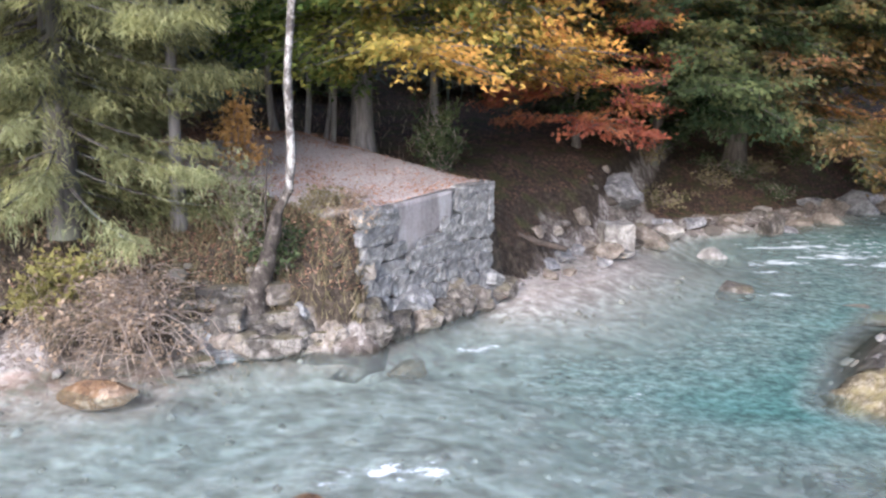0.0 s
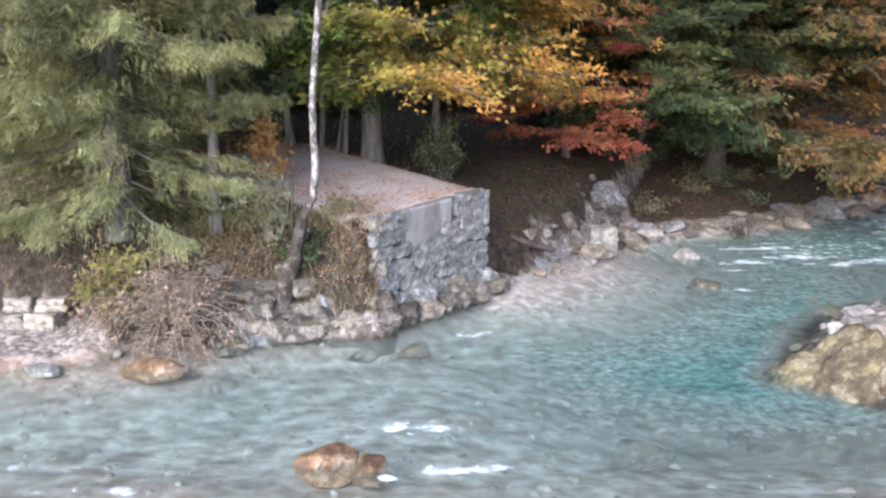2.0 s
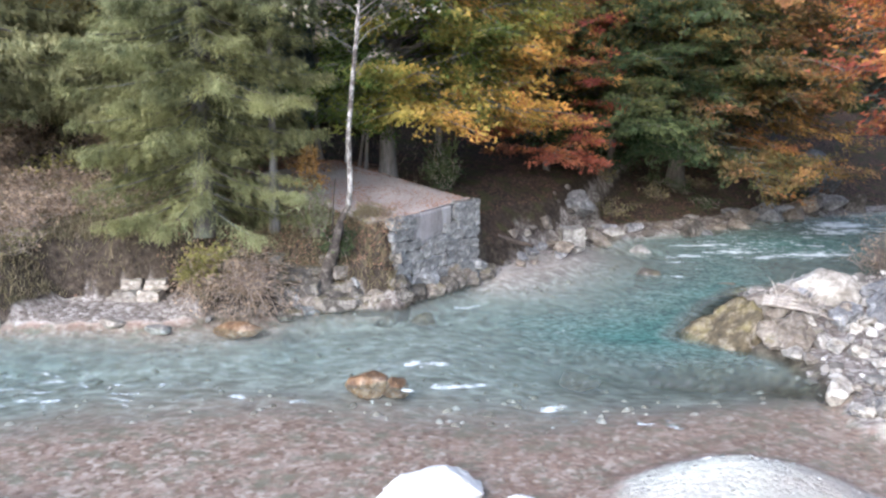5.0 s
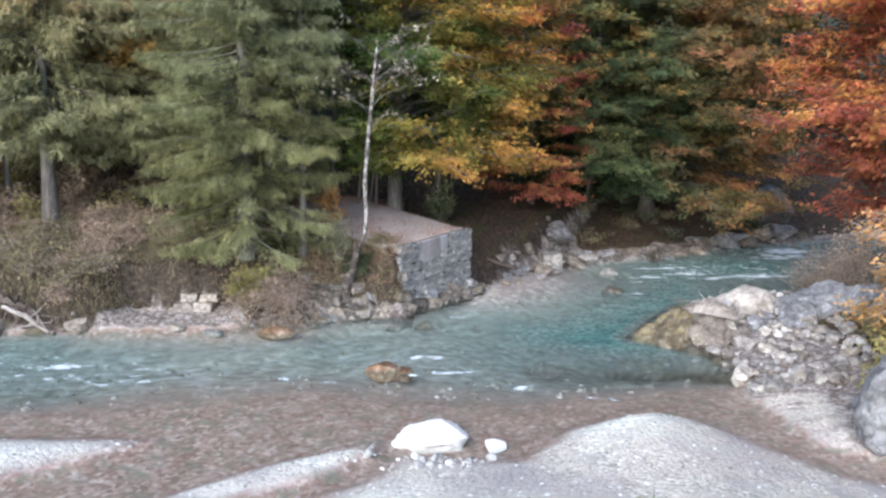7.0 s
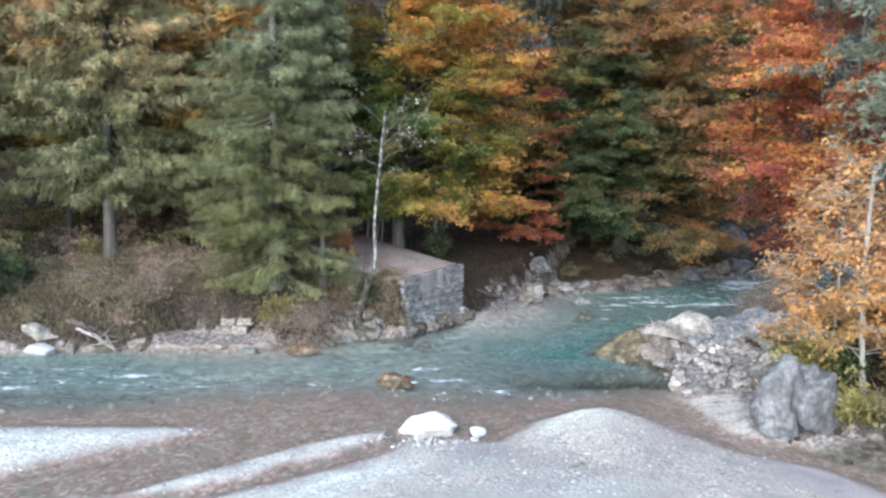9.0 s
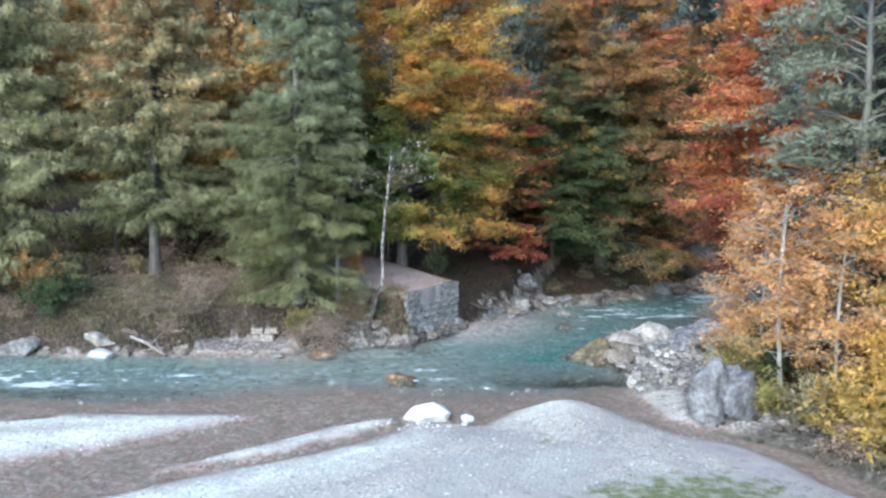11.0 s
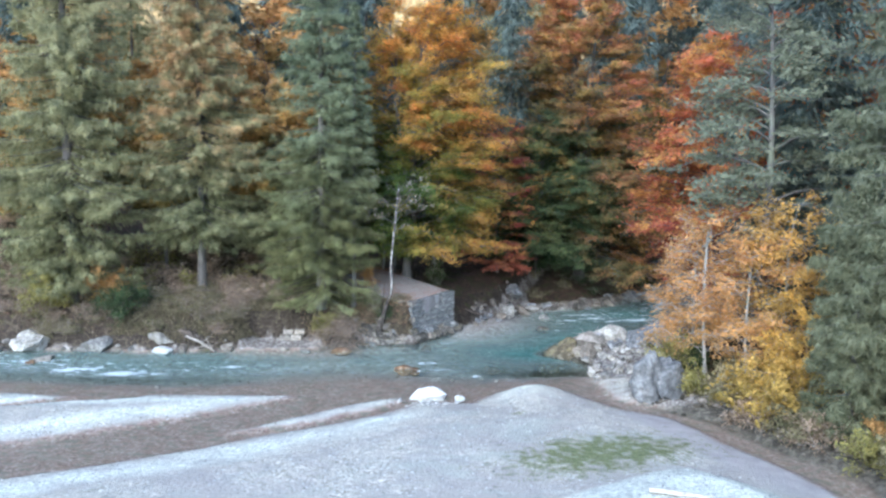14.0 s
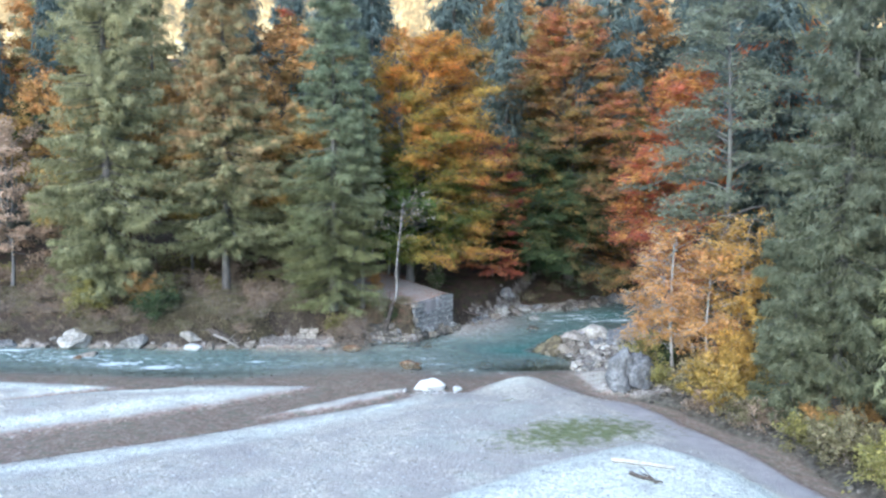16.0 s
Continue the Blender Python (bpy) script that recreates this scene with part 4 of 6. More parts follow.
def block(x, y, z, size, material, label, seed, turn=0, group="", tilt=0):
    """A squared stone with knocked-off edges."""
    rng = np.random.default_rng(seed)
    bm = bmesh.new()
    bmesh.ops.create_cube(bm, size=1.0)
    bmesh.ops.bevel(bm, geom=bm.edges[:], offset=0.07, segments=2, affect="EDGES", profile=0.6)
    bmesh.ops.subdivide_edges(bm, edges=[e for e in bm.edges if e.calc_length() > 0.4], cuts=3, use_grid_fill=True)
    for v in bm.verts:
        w = rough(v.co.x * 2.5 + seed, v.co.y * 2.5, v.co.z * 2.5, 3, seed)
        v.co = Vector((v.co.x * size[0], v.co.y * size[1], v.co.z * size[2])) * float(1 + 0.24 * w) + Vector(rng.normal(size=3) * 0.014)
    me = bpy.data.meshes.new("rock")
    bm.to_mesh(me)
    bm.free()
    me.materials.append(material)
    ob = new("rock", me)
    ob.matrix_world = pose(x, y, z + size[2] * 0.45, tilt, 0, turn)
    return tagged(ob, label, "stone block", group)


# big single rocks
rock(10.75, 6.0, (2.6, 2.0, 2.5), ROCK_SLATE, "large fissured grey boulder at the water's edge", 11, 15, 0.16, tilt=(8, 14), detail=5, facets=10, bumpy=0.34, cuts=((-0.5, -0.2, 0.8, 0.62), (0.3, -0.9, 0.35, 0.66)))
rock(9.95, 5.95, (1.8, 1.8, 2.6), ROCK_SLATE, "upright grey boulder leaning on a larger one", 12, 70, 0.16, tilt=(0, 8), detail=5, bumpy=0.34, cuts=((0.6, 0.1, 0.7, 0.6), (0.1, -0.9, 0.3, 0.7)))
rock(-0.47, 5.2, (2.3, 1.5, 1.05), ROCK_WHITE, "big bright white boulder on the tip of the gravel bar", 13, 10, 0.36, detail=5, facets=40, bumpy=0.22)
rock(0.94, 5.1, (0.5, 0.42, 0.34), ROCK_WHITE, "small white stone beside the gravel bar", 14, 30, 0.25)
rock(9.35, 16.3, (2.5, 2.0, 1.6), ROCK_TAN, "large smooth whitish boulder on the rocky islet", 15, 20, 0.14, z=0.1, detail=5, facets=12, bumpy=0.2)
for i, (x, y, sx, sz, turn) in enumerate([(11.6, 15.8, 2.9, 1.05, -12), (10.7, 14.7, 1.5, 0.8, 30), (9.4, 14.5, 1.1, 0.65, 80), (8.3, 15.4, 1.1, 0.8, 20), (13.0, 15.0, 1.6, 0.8, 55)]):
    rock(x, y, (sx, sx * 0.72, sz), ROCK_BLUE, "grey fissured slab among the islet rubble", 870 + i, turn, 0.28, "islet slabs", (10, -8), facets=9, bumpy=0.32, detail=4)
rock(6.55, 14.3, (3.0, 2.3, 3.0), ROCK_MOSSY, "olive-brown mossy rock sloping into the water", 1636, 8, 0.5, z=0.15, detail=5, facets=7, bumpy=0.36, cuts=((-0.62, -0.2, 0.76, 0.22), (0.9, -0.1, 0.3, 0.5), (0.1, -1.0, 0.25, 0.55)))
rock(7.7, 13.6, (1.3, 1.1, 0.9), ROCK_DAMP, "brown-white rock at the tip of the islet", 1614, 60, 0.25, detail=4, bumpy=0.4, facets=9)
rock(7.75, 15.2, (1.8, 1.4, 1.2), ROCK_WARM, "brown weathered rock on the islet", 17, 0, 0.3, detail=4)
rock(-2.45, 10.35, (0.95, 0.75, 0.66), ROCK_BROWN, "rust-orange rock breaking the current", 18, 30, 0.25, detail=4)
rock(-1.75, 10.2, (0.62, 0.6, 0.5), ROCK_BROWN, "dark rust rock beside another in the river", 19, 80, 0.25)
rock(-1.75, 15.85, (0.8, 0.5, 0.36), ROCK_BROWN, "low brown rock awash in the river", 20, 15, 0.4)
rock(-6.45, 13.75, (1.35, 0.75, 0.40), ROCK_BROWN, "flat rust-brown rock in the shallows", 21, 8, 0.35, z=-0.12)
rock(3.45, 28.2, (1.5, 1.2, 1.15), ROCK_GREY, "upright grey boulder on the stony shore", 22, 40, 0.22, detail=4, bumpy=0.28)
rock(5.72, 25.05, (0.75, 0.65, 0.5), ROCK_PALE, "white-topped rock in the river", 24, 20, 0.25, z=-0.12)
rock(5.55, 21.6, (1.1, 0.7, 0.5), FOOT_STONE, "dark reddish rock awash in the current", 25, 10, 0.42, z=-0.08)
rock(7.9, 20.3, (1.9, 1.0, 0.42), ROCK_DAMP, "flat brown rock just under the surface", 26, 0, 0.55, z=-0.17)
rock(2.3, 11.5, (1.0, 0.7, 0.4), FOOT_STONE, "drowned dark stone in the shallows", 27, 20, 0.5, z=-0.26)
rock(16.3, 38.6, (3.2, 2.2, 2.6), ROCK_GREY, "tall grey rock under the far trees", 28, 20, 0.2, detail=4, bumpy=0.15)
rock(-9.95, 13.6, (0.6, 0.4, 0.34), ROCK_WARM, "dark stone on the little beach", 29, 20, 0.3)
rock(-8.6, 13.5, (0.8, 0.45, 0.32), ROCK_PALE, "pale stone on the little beach", 30, -10, 0.3)
for x, y, z, sx, sz, seed in [(-10.3, 15.3, 0.22, 0.62, 0.36, 31), (-9.6, 15.4, 0.22, 0.66, 0.38, 32), (-10.15, 15.5, 0.58, 0.6, 0.3, 33), (-9.5, 15.6, 0.60, 0.6, 0.28, 34)]:
    block(x, y, z - 0.06, (sx, 0.6, sz), ROCK_WARM, "squared pale block of a broken wall in the bank", seed, seed * 7 % 20 - 5, "blocks in the bank")
# a squared block and its neighbours upstream of the wall
block(3.1, 25.7, 0.0, (0.85, 0.75, 0.85), ROCK_PALE, "squared grey stone block at the shore", 35, 12)
shore = np.random.default_rng(5)
for x, y, s in [(0.5, 23.3, 0.7), (0.9, 24.0, 0.8), (1.5, 26.0, 0.8), (2.05, 24.6, 1.1), (2.6, 25.3, 0.9), (4.2, 26.6, 1.3), (4.8, 27.6, 1.2), (1.3, 25.0, 0.6), (0.7, 24.6, 0.5), 
                (1.0, 22.9, 0.5), (3.9, 27.6, 0.8), (7.3, 29.7, 0.9), (8.4, 29.0, 1.4), (9.2, 29.4, 1.1), (9.9, 30.6, 1.2), (10.9, 31.4, 1.3), (11.8, 32.6, 1.2), (12.6, 33.4, 1.6),
                (13.4, 34.2, 1.3), (14.2, 34.0, 1.4), (15.2, 35.3, 1.6), (16.5, 36.0, 1.5), (10.2, 31.8, 0.8), (6.4, 29.8, 0.6), (13.0, 32.5, 0.9), (18.0, 36.5, 1.6), (11.3, 33.6, 1.0), (1.7, 25.6, 0.9), (0.4, 22.4, 0.6), (1.9, 23.9, 0.7), (3.6, 26.6, 0.9), (4.9, 28.8, 0.8), (6.0, 29.0, 0.9), (0.2, 23.9, 0.6)]:
    k = shore.uniform(0.75, 1.2, 3) * (1.2 if y > 28 else 1.0)
    if x < 3.5 and y < 27:
        x, y = x + 0.6, y - 0.5
    seed = int(shore.integers(100, 9000))
    mat = (ROCK_TAN, ROCK_DAMP, ROCK_BLUE, FOOT_STONE, ROCK_DAMP)[seed % 5] if y > 28 else (ROCK_BLUE, ROCK_TAN, ROCK_DAMP)[seed % 3]
    rock(x, y, (s * k[0], s * k[1] * 0.8, s * k[2] * 0.62), mat, "tumbled pale stone on the far shore", seed, seed % 180, 0.26, "shore stones", facets=13, bumpy=0.22, detail=4, sharp=0.2)
# stones at the water's edge downstream
for x, y, s, mat in [(-20.5, 12.7, 1.9, ROCK_PALE), (-24.2, 12.5, 2.6, ROCK_TAN), (-26.0, 11.8, 1.2, ROCK_DAMP),
                     (-28.6, 12.0, 1.5, ROCK_GREY), (-18.6, 12.3, 0.8, ROCK_PALE), (-22.1, 9.3, 1.1, ROCK_WARM), (-22.6, 8.7, 0.7, ROCK_BROWN), (-31, 11.4, 1.4, ROCK_GREY), (-15.6, 13.4, 1.3, ROCK_DAMP),
                     (-14.4, 13.5, 0.9, ROCK_DAMP), (-13.0, 13.7, 0.7, ROCK_DAMP), (-19.4, 12.5, 0.8, ROCK_DAMP), (-34, 11.0, 1.5, ROCK_PALE), (-27.2, 11.6, 0.9, ROCK_DAMP), (-21.8, 12.3, 0.8, ROCK_DAMP)]:
    seed = int(shore.integers(100, 9000))
    k = shore.uniform(0.6, 1.25, 3)
    if y > 10.5:
        y = float(np.interp(x, [q[0] for q in FAR_BANK], [q[1] for q in FAR_BANK])) - 0.15 + float(shore.uniform(-0.35, 0.3))
    rock(x, y, (s * k[0], s * k[1] * 0.7, s * k[2] * 0.62), mat, "weathered stone at the foot of the bank", seed, seed % 180, 0.3, "stones at the bank", ((seed % 23) - 11, (seed % 17) - 8), z=-0.08, facets=12, bumpy=0.26, detail=4, sharp=0.15)
rock(-16.9, 12.95, (1.9, 1.3, 1.25), ROCK_TAN, "pale tan boulder against the root tangle", 931, 20, 0.22, z=-0.05, facets=14, bumpy=0.24, detail=5, sharp=0.12)
rock(-16.6, 11.9, (1.5, 0.9, 0.6), ROCK_WHITE, "flat white rock at the water's edge", 932, 5, 0.3, z=-0.05, facets=14, bumpy=0.2, detail=4, sharp=0.1)
rock(-13.0, 13.4, (1.1, 0.8, 0.7), ROCK_WARM, "tan rock at the end of the root tangle", 933, 30, 0.25, z=-0.05, facets=12, bumpy=0.25, detail=4, sharp=0.12)
# rubble of the islet
rub = np.random.default_rng(8)
for i in range(170):
    x = rub.uniform(7.4, 12.6)
    y = rub.uniform(9.0, 18.5)
    d = float(signed(np.array([x]), np.array([y]), RIGHT_BANK)[0])
    if d < 0.0 or d > 4.6 or math.hypot(x - 10.5, y - 6.8) < 1.5 or math.hypot(x - 9.6, y - 17.6) < 1.3:
        continue
    s = float(rub.choice([0.35, 0.45, 0.6, 0.8, 1.0], p=[0.30, 0.30, 0.24, 0.12, 0.04]))
    k = rub.uniform(0.75, 1.2, 3)
    rock(x, y, (s * k[0], s * k[1] * 0.85, s * k[2] * 0.65), (ROCK_TAN, ROCK_WARM, ROCK_TAN, ROCK_PALE)[i % 4], "pale angular stone of the rocky islet", 200 + i, rub.uniform(0, 180), 0.22, "islet stones", (rub.uniform(-20, 20), rub.uniform(-20, 20)), detail=3, facets=12, bumpy=0.1, sharp=0.2)
for i in range(46):
    t = rub.uniform(0, 1)
    x, y = np.interp(t, [0, 0.3, 0.6, 0.8, 1], [10.9, 12.7, 14.7, 16.6, 17.6]) + rub.uniform(0.0, 1.1), np.interp(t, [0, 0.3, 0.6, 0.8, 1], [5.7, 3.6, 0.0, -2.2, -6.4]) + rub.uniform(0, 1.0)
    s = rub.uniform(0.25, 0.75)
    rock(float(x), float(y), (s, s * 0.8, s * 0.6), (FOOT_STONE, ROCK_DAMP)[i % 2], "stone lining the narrow side channel", 500 + i, rub.uniform(0, 180), 0.25, "side channel stones", detail=2)


def rubble(name, label, material, count, seed, box, keep_fn, lo, hi):
    """Small broken stones, joined, each cut by its own planes."""
    rng = np.random.default_rng(seed)
    bm = bmesh.new()
    bmesh.ops.create_icosphere(bm, subdivisions=2, radius=1.0)
    v = np.array([p.co for p in bm.verts])
    f = np.array([[p.index for p in q.verts] for q in bm.faces])
    bm.free()
    x, y = rng.uniform(box[0], box[1], count), rng.uniform(box[2], box[3], count)
    h, soil, grass, k, pale = land(x, y)
    ok = keep_fn(x, y, h, soil)
    g = Geo()
    for cx, cy, cz in zip(x[ok], y[ok], h[ok]):
        n = unit(rng.normal(size=(9, 3)))
        d = rng.uniform(0.42, 0.9, 9)
        dots = v @ n.T
        r = np.minimum(np.where(dots > 0.05, d / np.maximum(dots, 0.05), 9).min(1), 1.1)
        s = lo + (hi - lo) * rng.uniform() ** 2
        p = v * r[:, None] * np.array([0.5, 0.42, 0.34]) * s * rng.uniform(0.8, 1.2, 3)
        a = rng.uniform(0, 6.28)
        p = np.stack([p[:, 0] * math.cos(a) - p[:, 1] * math.sin(a), p[:, 0] * math.sin(a) + p[:, 1] * math.cos(a), p[:, 2]], 1)
        g.add(p + [cx, cy, cz + 0.10 * s], f)
    return tagged(new(name, g.mesh(name, material, False)), label, "stones", kind="stuff")


def broken_stone():
    s = Shader("broken_stone", 0.9)
    n = s.noise(5, 6, s.place, 0.7)
    c = s.ramp(s.island(), [(0, (0.08, 0.072, 0.064)), (0.4, (0.22, 0.205, 0.19)), (0.75, (0.38, 0.36, 0.335)), (1, (0.62, 0.60, 0.57))])
    c = s.mix(s.span(n, 0.5, 0.72), c, (0.20, 0.17, 0.14))
    return s.done(c, s.bump(n, 0.6, 0.03))


BROKEN = broken_stone()
MORTAR_STONE = plain_noise_material("dark_bank_stone", [(0.25, (0.05, 0.043, 0.037)), (0.5, (0.13, 0.115, 0.10)), (0.8, (0.30, 0.28, 0.26))], 3, islands=True)
DARK_STONE = plain_noise_material("dark_mossy_stone", [(0.25, (0.04, 0.034, 0.026)), (0.5, (0.10, 0.085, 0.066)), (0.8, (0.21, 0.19, 0.165))], 3, islands=True)
rubble("islet_rubble", "loose pale broken stones covering the rocky islet", BROKEN, 700, 301, (7.2, 14.5, 8.9, 22), lambda x, y, h, s: (signed(x, y, RIGHT_BANK) > -0.1) & (signed(x, y, RIGHT_BANK) < 4.0) & (h < 1.4), 0.12, 0.5)
rubble("shore_rubble", "jumbled grey broken stones upstream of the abutment", MORTAR_STONE, 1100, 302, (0.2, 18, 21.5, 38), lambda x, y, h, s: (over(x, y, FAR_BANK) > -0.25) & (over(x, y, FAR_BANK) < 1.1 + 1.0 * step(5.5, 2.5, x)) & (x - 0.35 * (y - 19) > -0.6), 0.16, 0.7)
rubble("bank_rubble", "dark broken stones at the foot of the undercut bank", MORTAR_STONE, 420, 303, (-34, -3, 10, 17), lambda x, y, h, s: (np.abs(over(x, y, FAR_BANK)) < 0.3) & ((x < -12.9) | (x > -7.9)), 0.2, 0.6)
WHITE_STONE = plain_noise_material("white_broken_stone", [(0.25, (0.26, 0.245, 0.225)), (0.5, (0.44, 0.43, 0.405)), (0.8, (0.68, 0.67, 0.65))], 3, islands=True)
rubble("bar_tip_rubble", "whitish stones heaped round the white boulder", WHITE_STONE, 300, 305, (-2.2, 2.4, 3.2, 5.6), lambda x, y, h, s: (h > -0.06) & (np.hypot(x + 0.5, y - 4.7) < 1.5), 0.08, 0.34)
rubble("channel_rubble", "brown stones along the side channel", DARK_STONE, 500, 304, (10, 20, -9, 6.5), lambda x, y, h, s: (signed(x, y, RIGHT_BANK) > -0.25) & (signed(x, y, RIGHT_BANK) < 1.3), 0.14, 0.5)


# ---- masonry abutment ----
def block_mesh(seed, w, h, d):
    """A rough-hewn building stone, its face in the xz plane, y into the wall."""
    rng = np.random.default_rng(seed)
    n = 12
    ang = (np.arange(n) + rng.uniform(-0.35, 0.35, n)) * 2 * np.pi / n
    c, s = np.cos(ang), np.sin(ang)
    cut = rng.uniform(3.5, 9)
    r = 1 / np.maximum(np.abs(c) ** cut + np.abs(s) ** cut, 1e-6) ** (1 / cut)
    px, pz = r * c * w / 2 * rng.uniform(0.86, 1.02, n), r * s * h / 2 * rng.uniform(0.84, 1.04, n)
    pz = pz + px * rng.uniform(-0.14, 0.14)
    tip = rng.uniform(-0.035, 0.035, 2)
    rings = [np.stack([px, np.full(n, d), pz], 1), np.stack([px, np.full(n, 0.035), pz], 1), np.stack([px * 0.95, rng.uniform(-0.016, 0.016, n), pz * 0.94], 1),
             np.stack([px * 0.55, rng.uniform(-0.03, 0.012, n) + tip[0] * px + tip[1] * pz, pz * 0.55], 1)]
    g = Geo()
    i = np.arange(3)[:, None] * n
    j = np.arange(n)[None]
    k = (j + 1) % n
    g.add(np.concatenate(rings + [np.array([[0, rng.uniform(-0.03, 0.0), 0]])]), np.stack([i + j, i + k, i + n + k, i + n + j], -1).reshape(-1, 4))
    g.f.append(np.stack([3 * n + np.arange(n), 3 * n + (np.arange(n) + 1) % n, np.full(n, 4 * n)], -1))
    return g.mesh("stone", WALL_STONE, False)


def abutment():
    ax, ay = WALL_A
    bx, by = WALL_B
    length = math.hypot(bx - ax, by - ay)
    turn = math.degrees(math.atan2(by - ay, bx - ax))
    wall = thing("bridge_abutment", ax, ay, 0, "old bridge abutment of grey rubble stone with weathered render", "abutment")
    wall.rotation_euler = (0, 0, radians(turn))
    depth = 1.3
    g = Geo()
    nx = 17
    xs = np.linspace(-0.02, length + 0.02, nx)
    top = np.interp(xs, [0, length], WALL_TOP) - 0.03 + 0.03 * grain(xs * 2.1, 0 * xs, 0 * xs, 4)
    rows = [np.stack([xs, 0.12 - 0.10 * 0 + 0 * xs, -0.5 + 0 * xs], 1), np.stack([xs, 0.16 + 0 * xs, top - 0.05], 1), np.stack([xs, 0.22 + 0 * xs, top], 1), np.stack([xs, 0.42 + 0 * xs, top - 0.16], 1), np.stack([xs, depth + 0 * xs, top - 0.16], 1), np.stack([xs, depth + 0 * xs, -0.5 + 0 * xs], 1)]
    i = np.arange(5)[:, None] * nx + np.arange(nx - 1)[None]
    g.add(np.concatenate(rows), np.stack([i, i + 1, i + nx + 1, i + nx], -1).reshape(-1, 4))
    for e in (0, nx - 1):
        ring = [r * nx + e for r in range(6)]
        g.f.append(np.array([ring if e else ring[::-1]]))
    part("core", g, MORTAR, wall, "dark recessed mortar", smooth=False)
    # smooth render over the upper middle
    g = Geo()
    n = 40
    us, vs = np.linspace(0.66, 2.42, n), np.linspace(0, 1, 14)
    u, v = np.meshgrid(us, vs)
    low = np.interp(us, [0.66, 1.0, 1.7, 2.42], [1.62, 1.42, 1.58, 2.0]) + 0.12 * grain(us * 2.6, 0 * us, 0 * us, 3)
    hi = np.interp(us, [0, length], WALL_TOP) - 0.03
    z = low[None] + (hi - low)[None] * v
    y = 0.035 + 0.025 * rough(u * 1.6, z * 1.6, 0 * u, 3, 12) + 0.06 * step(0.16, 0.0, v)
    g.add(np.stack([u, y, z], -1).reshape(-1, 3), np.zeros((0, 4), int))
    i = np.arange(13)[:, None] * n + np.arange(n - 1)[None]
    g.f[-1] = np.stack([i, i + 1, i + n + 1, i + n], -1).reshape(-1, 4)
    back = np.stack([us, 0.14 + 0 * us, hi], 1)
    g.add(back, np.zeros((0, 4), int))
    t0 = 13 * n
    g.f.append(np.stack([t0 + np.arange(n - 1), t0 + np.arange(1, n), 14 * n + np.arange(1, n), 14 * n + np.arange(n - 1)], -1))
    part("render_coat", g, RENDER, wall, "streaked grey render coat")
    rng = np.random.default_rng(3)
    # rubble of uneven sizes; the lower stones step out towards the water
    z = -0.15
    while z < 2.6:
        h = float(rng.uniform(0.26, 0.46)) if z > 0.2 else 0.42
        u = -0.15 + rng.uniform(-0.2, 0.1)
        while u < length - 0.05:
            w = float(rng.choice([0.3, 0.42, 0.55, 0.75, 0.95], p=[0.2, 0.27, 0.27, 0.18, 0.08])) * float(rng.uniform(0.9, 1.15))
            w = min(w, length + 0.06 - u)
            mid = u + w / 2
            lift = float(rng.uniform(-0.06, 0.06)) if z > 0.2 else 0.0
            cap = np.interp(mid, [0, length], WALL_TOP) - 0.03
            tall = min(h * float(rng.uniform(0.95, 1.22)), cap - z - lift)
            limit = np.interp(mid, [0, 0.64, 0.70, 1.0, 1.7, 2.3, 2.4, 4], [9, 9, 1.68, 1.5, 1.66, 2.0, 9, 9])
            out = -0.30 if z < 0.2 else (-0.17 if z < 0.5 else (-0.06 if z < 0.9 else 0.01))
            if z + tall * 0.55 < limit and tall > 0.12 and w > 0.12:
                st = new("stone", block_mesh(int(rng.integers(1, 9999)), w * 1.15, tall * 1.16, 0.35))
                st.parent = wall
                st.matrix_basis = pose(mid, out + float(rng.uniform(-0.02, 0.02)), z + lift + tall / 2, float(rng.uniform(-2.5, 2.5)), float(rng.uniform(-7, 7)), float(rng.uniform(-2.5, 2.5)))
            u += w
        z += h
    # flank towards the bank
    z = 0.2
    while z < 2.2:
        h = float(rng.uniform(0.3, 0.42))
        v = 0.1
        while v < 1.6 - 0.35 * z:
            w = float(rng.uniform(0.35, 0.6))
            st = new("stone", block_mesh(int(rng.integers(1, 9999)), w, h, 0.3))
            st.parent = wall
            st.matrix_basis = pose(0.02 + float(rng.uniform(-0.04, 0.04)), v + w / 2, z + h / 2, 0, 0, -90)
            v += w
        z += h
    return wall


abutment()
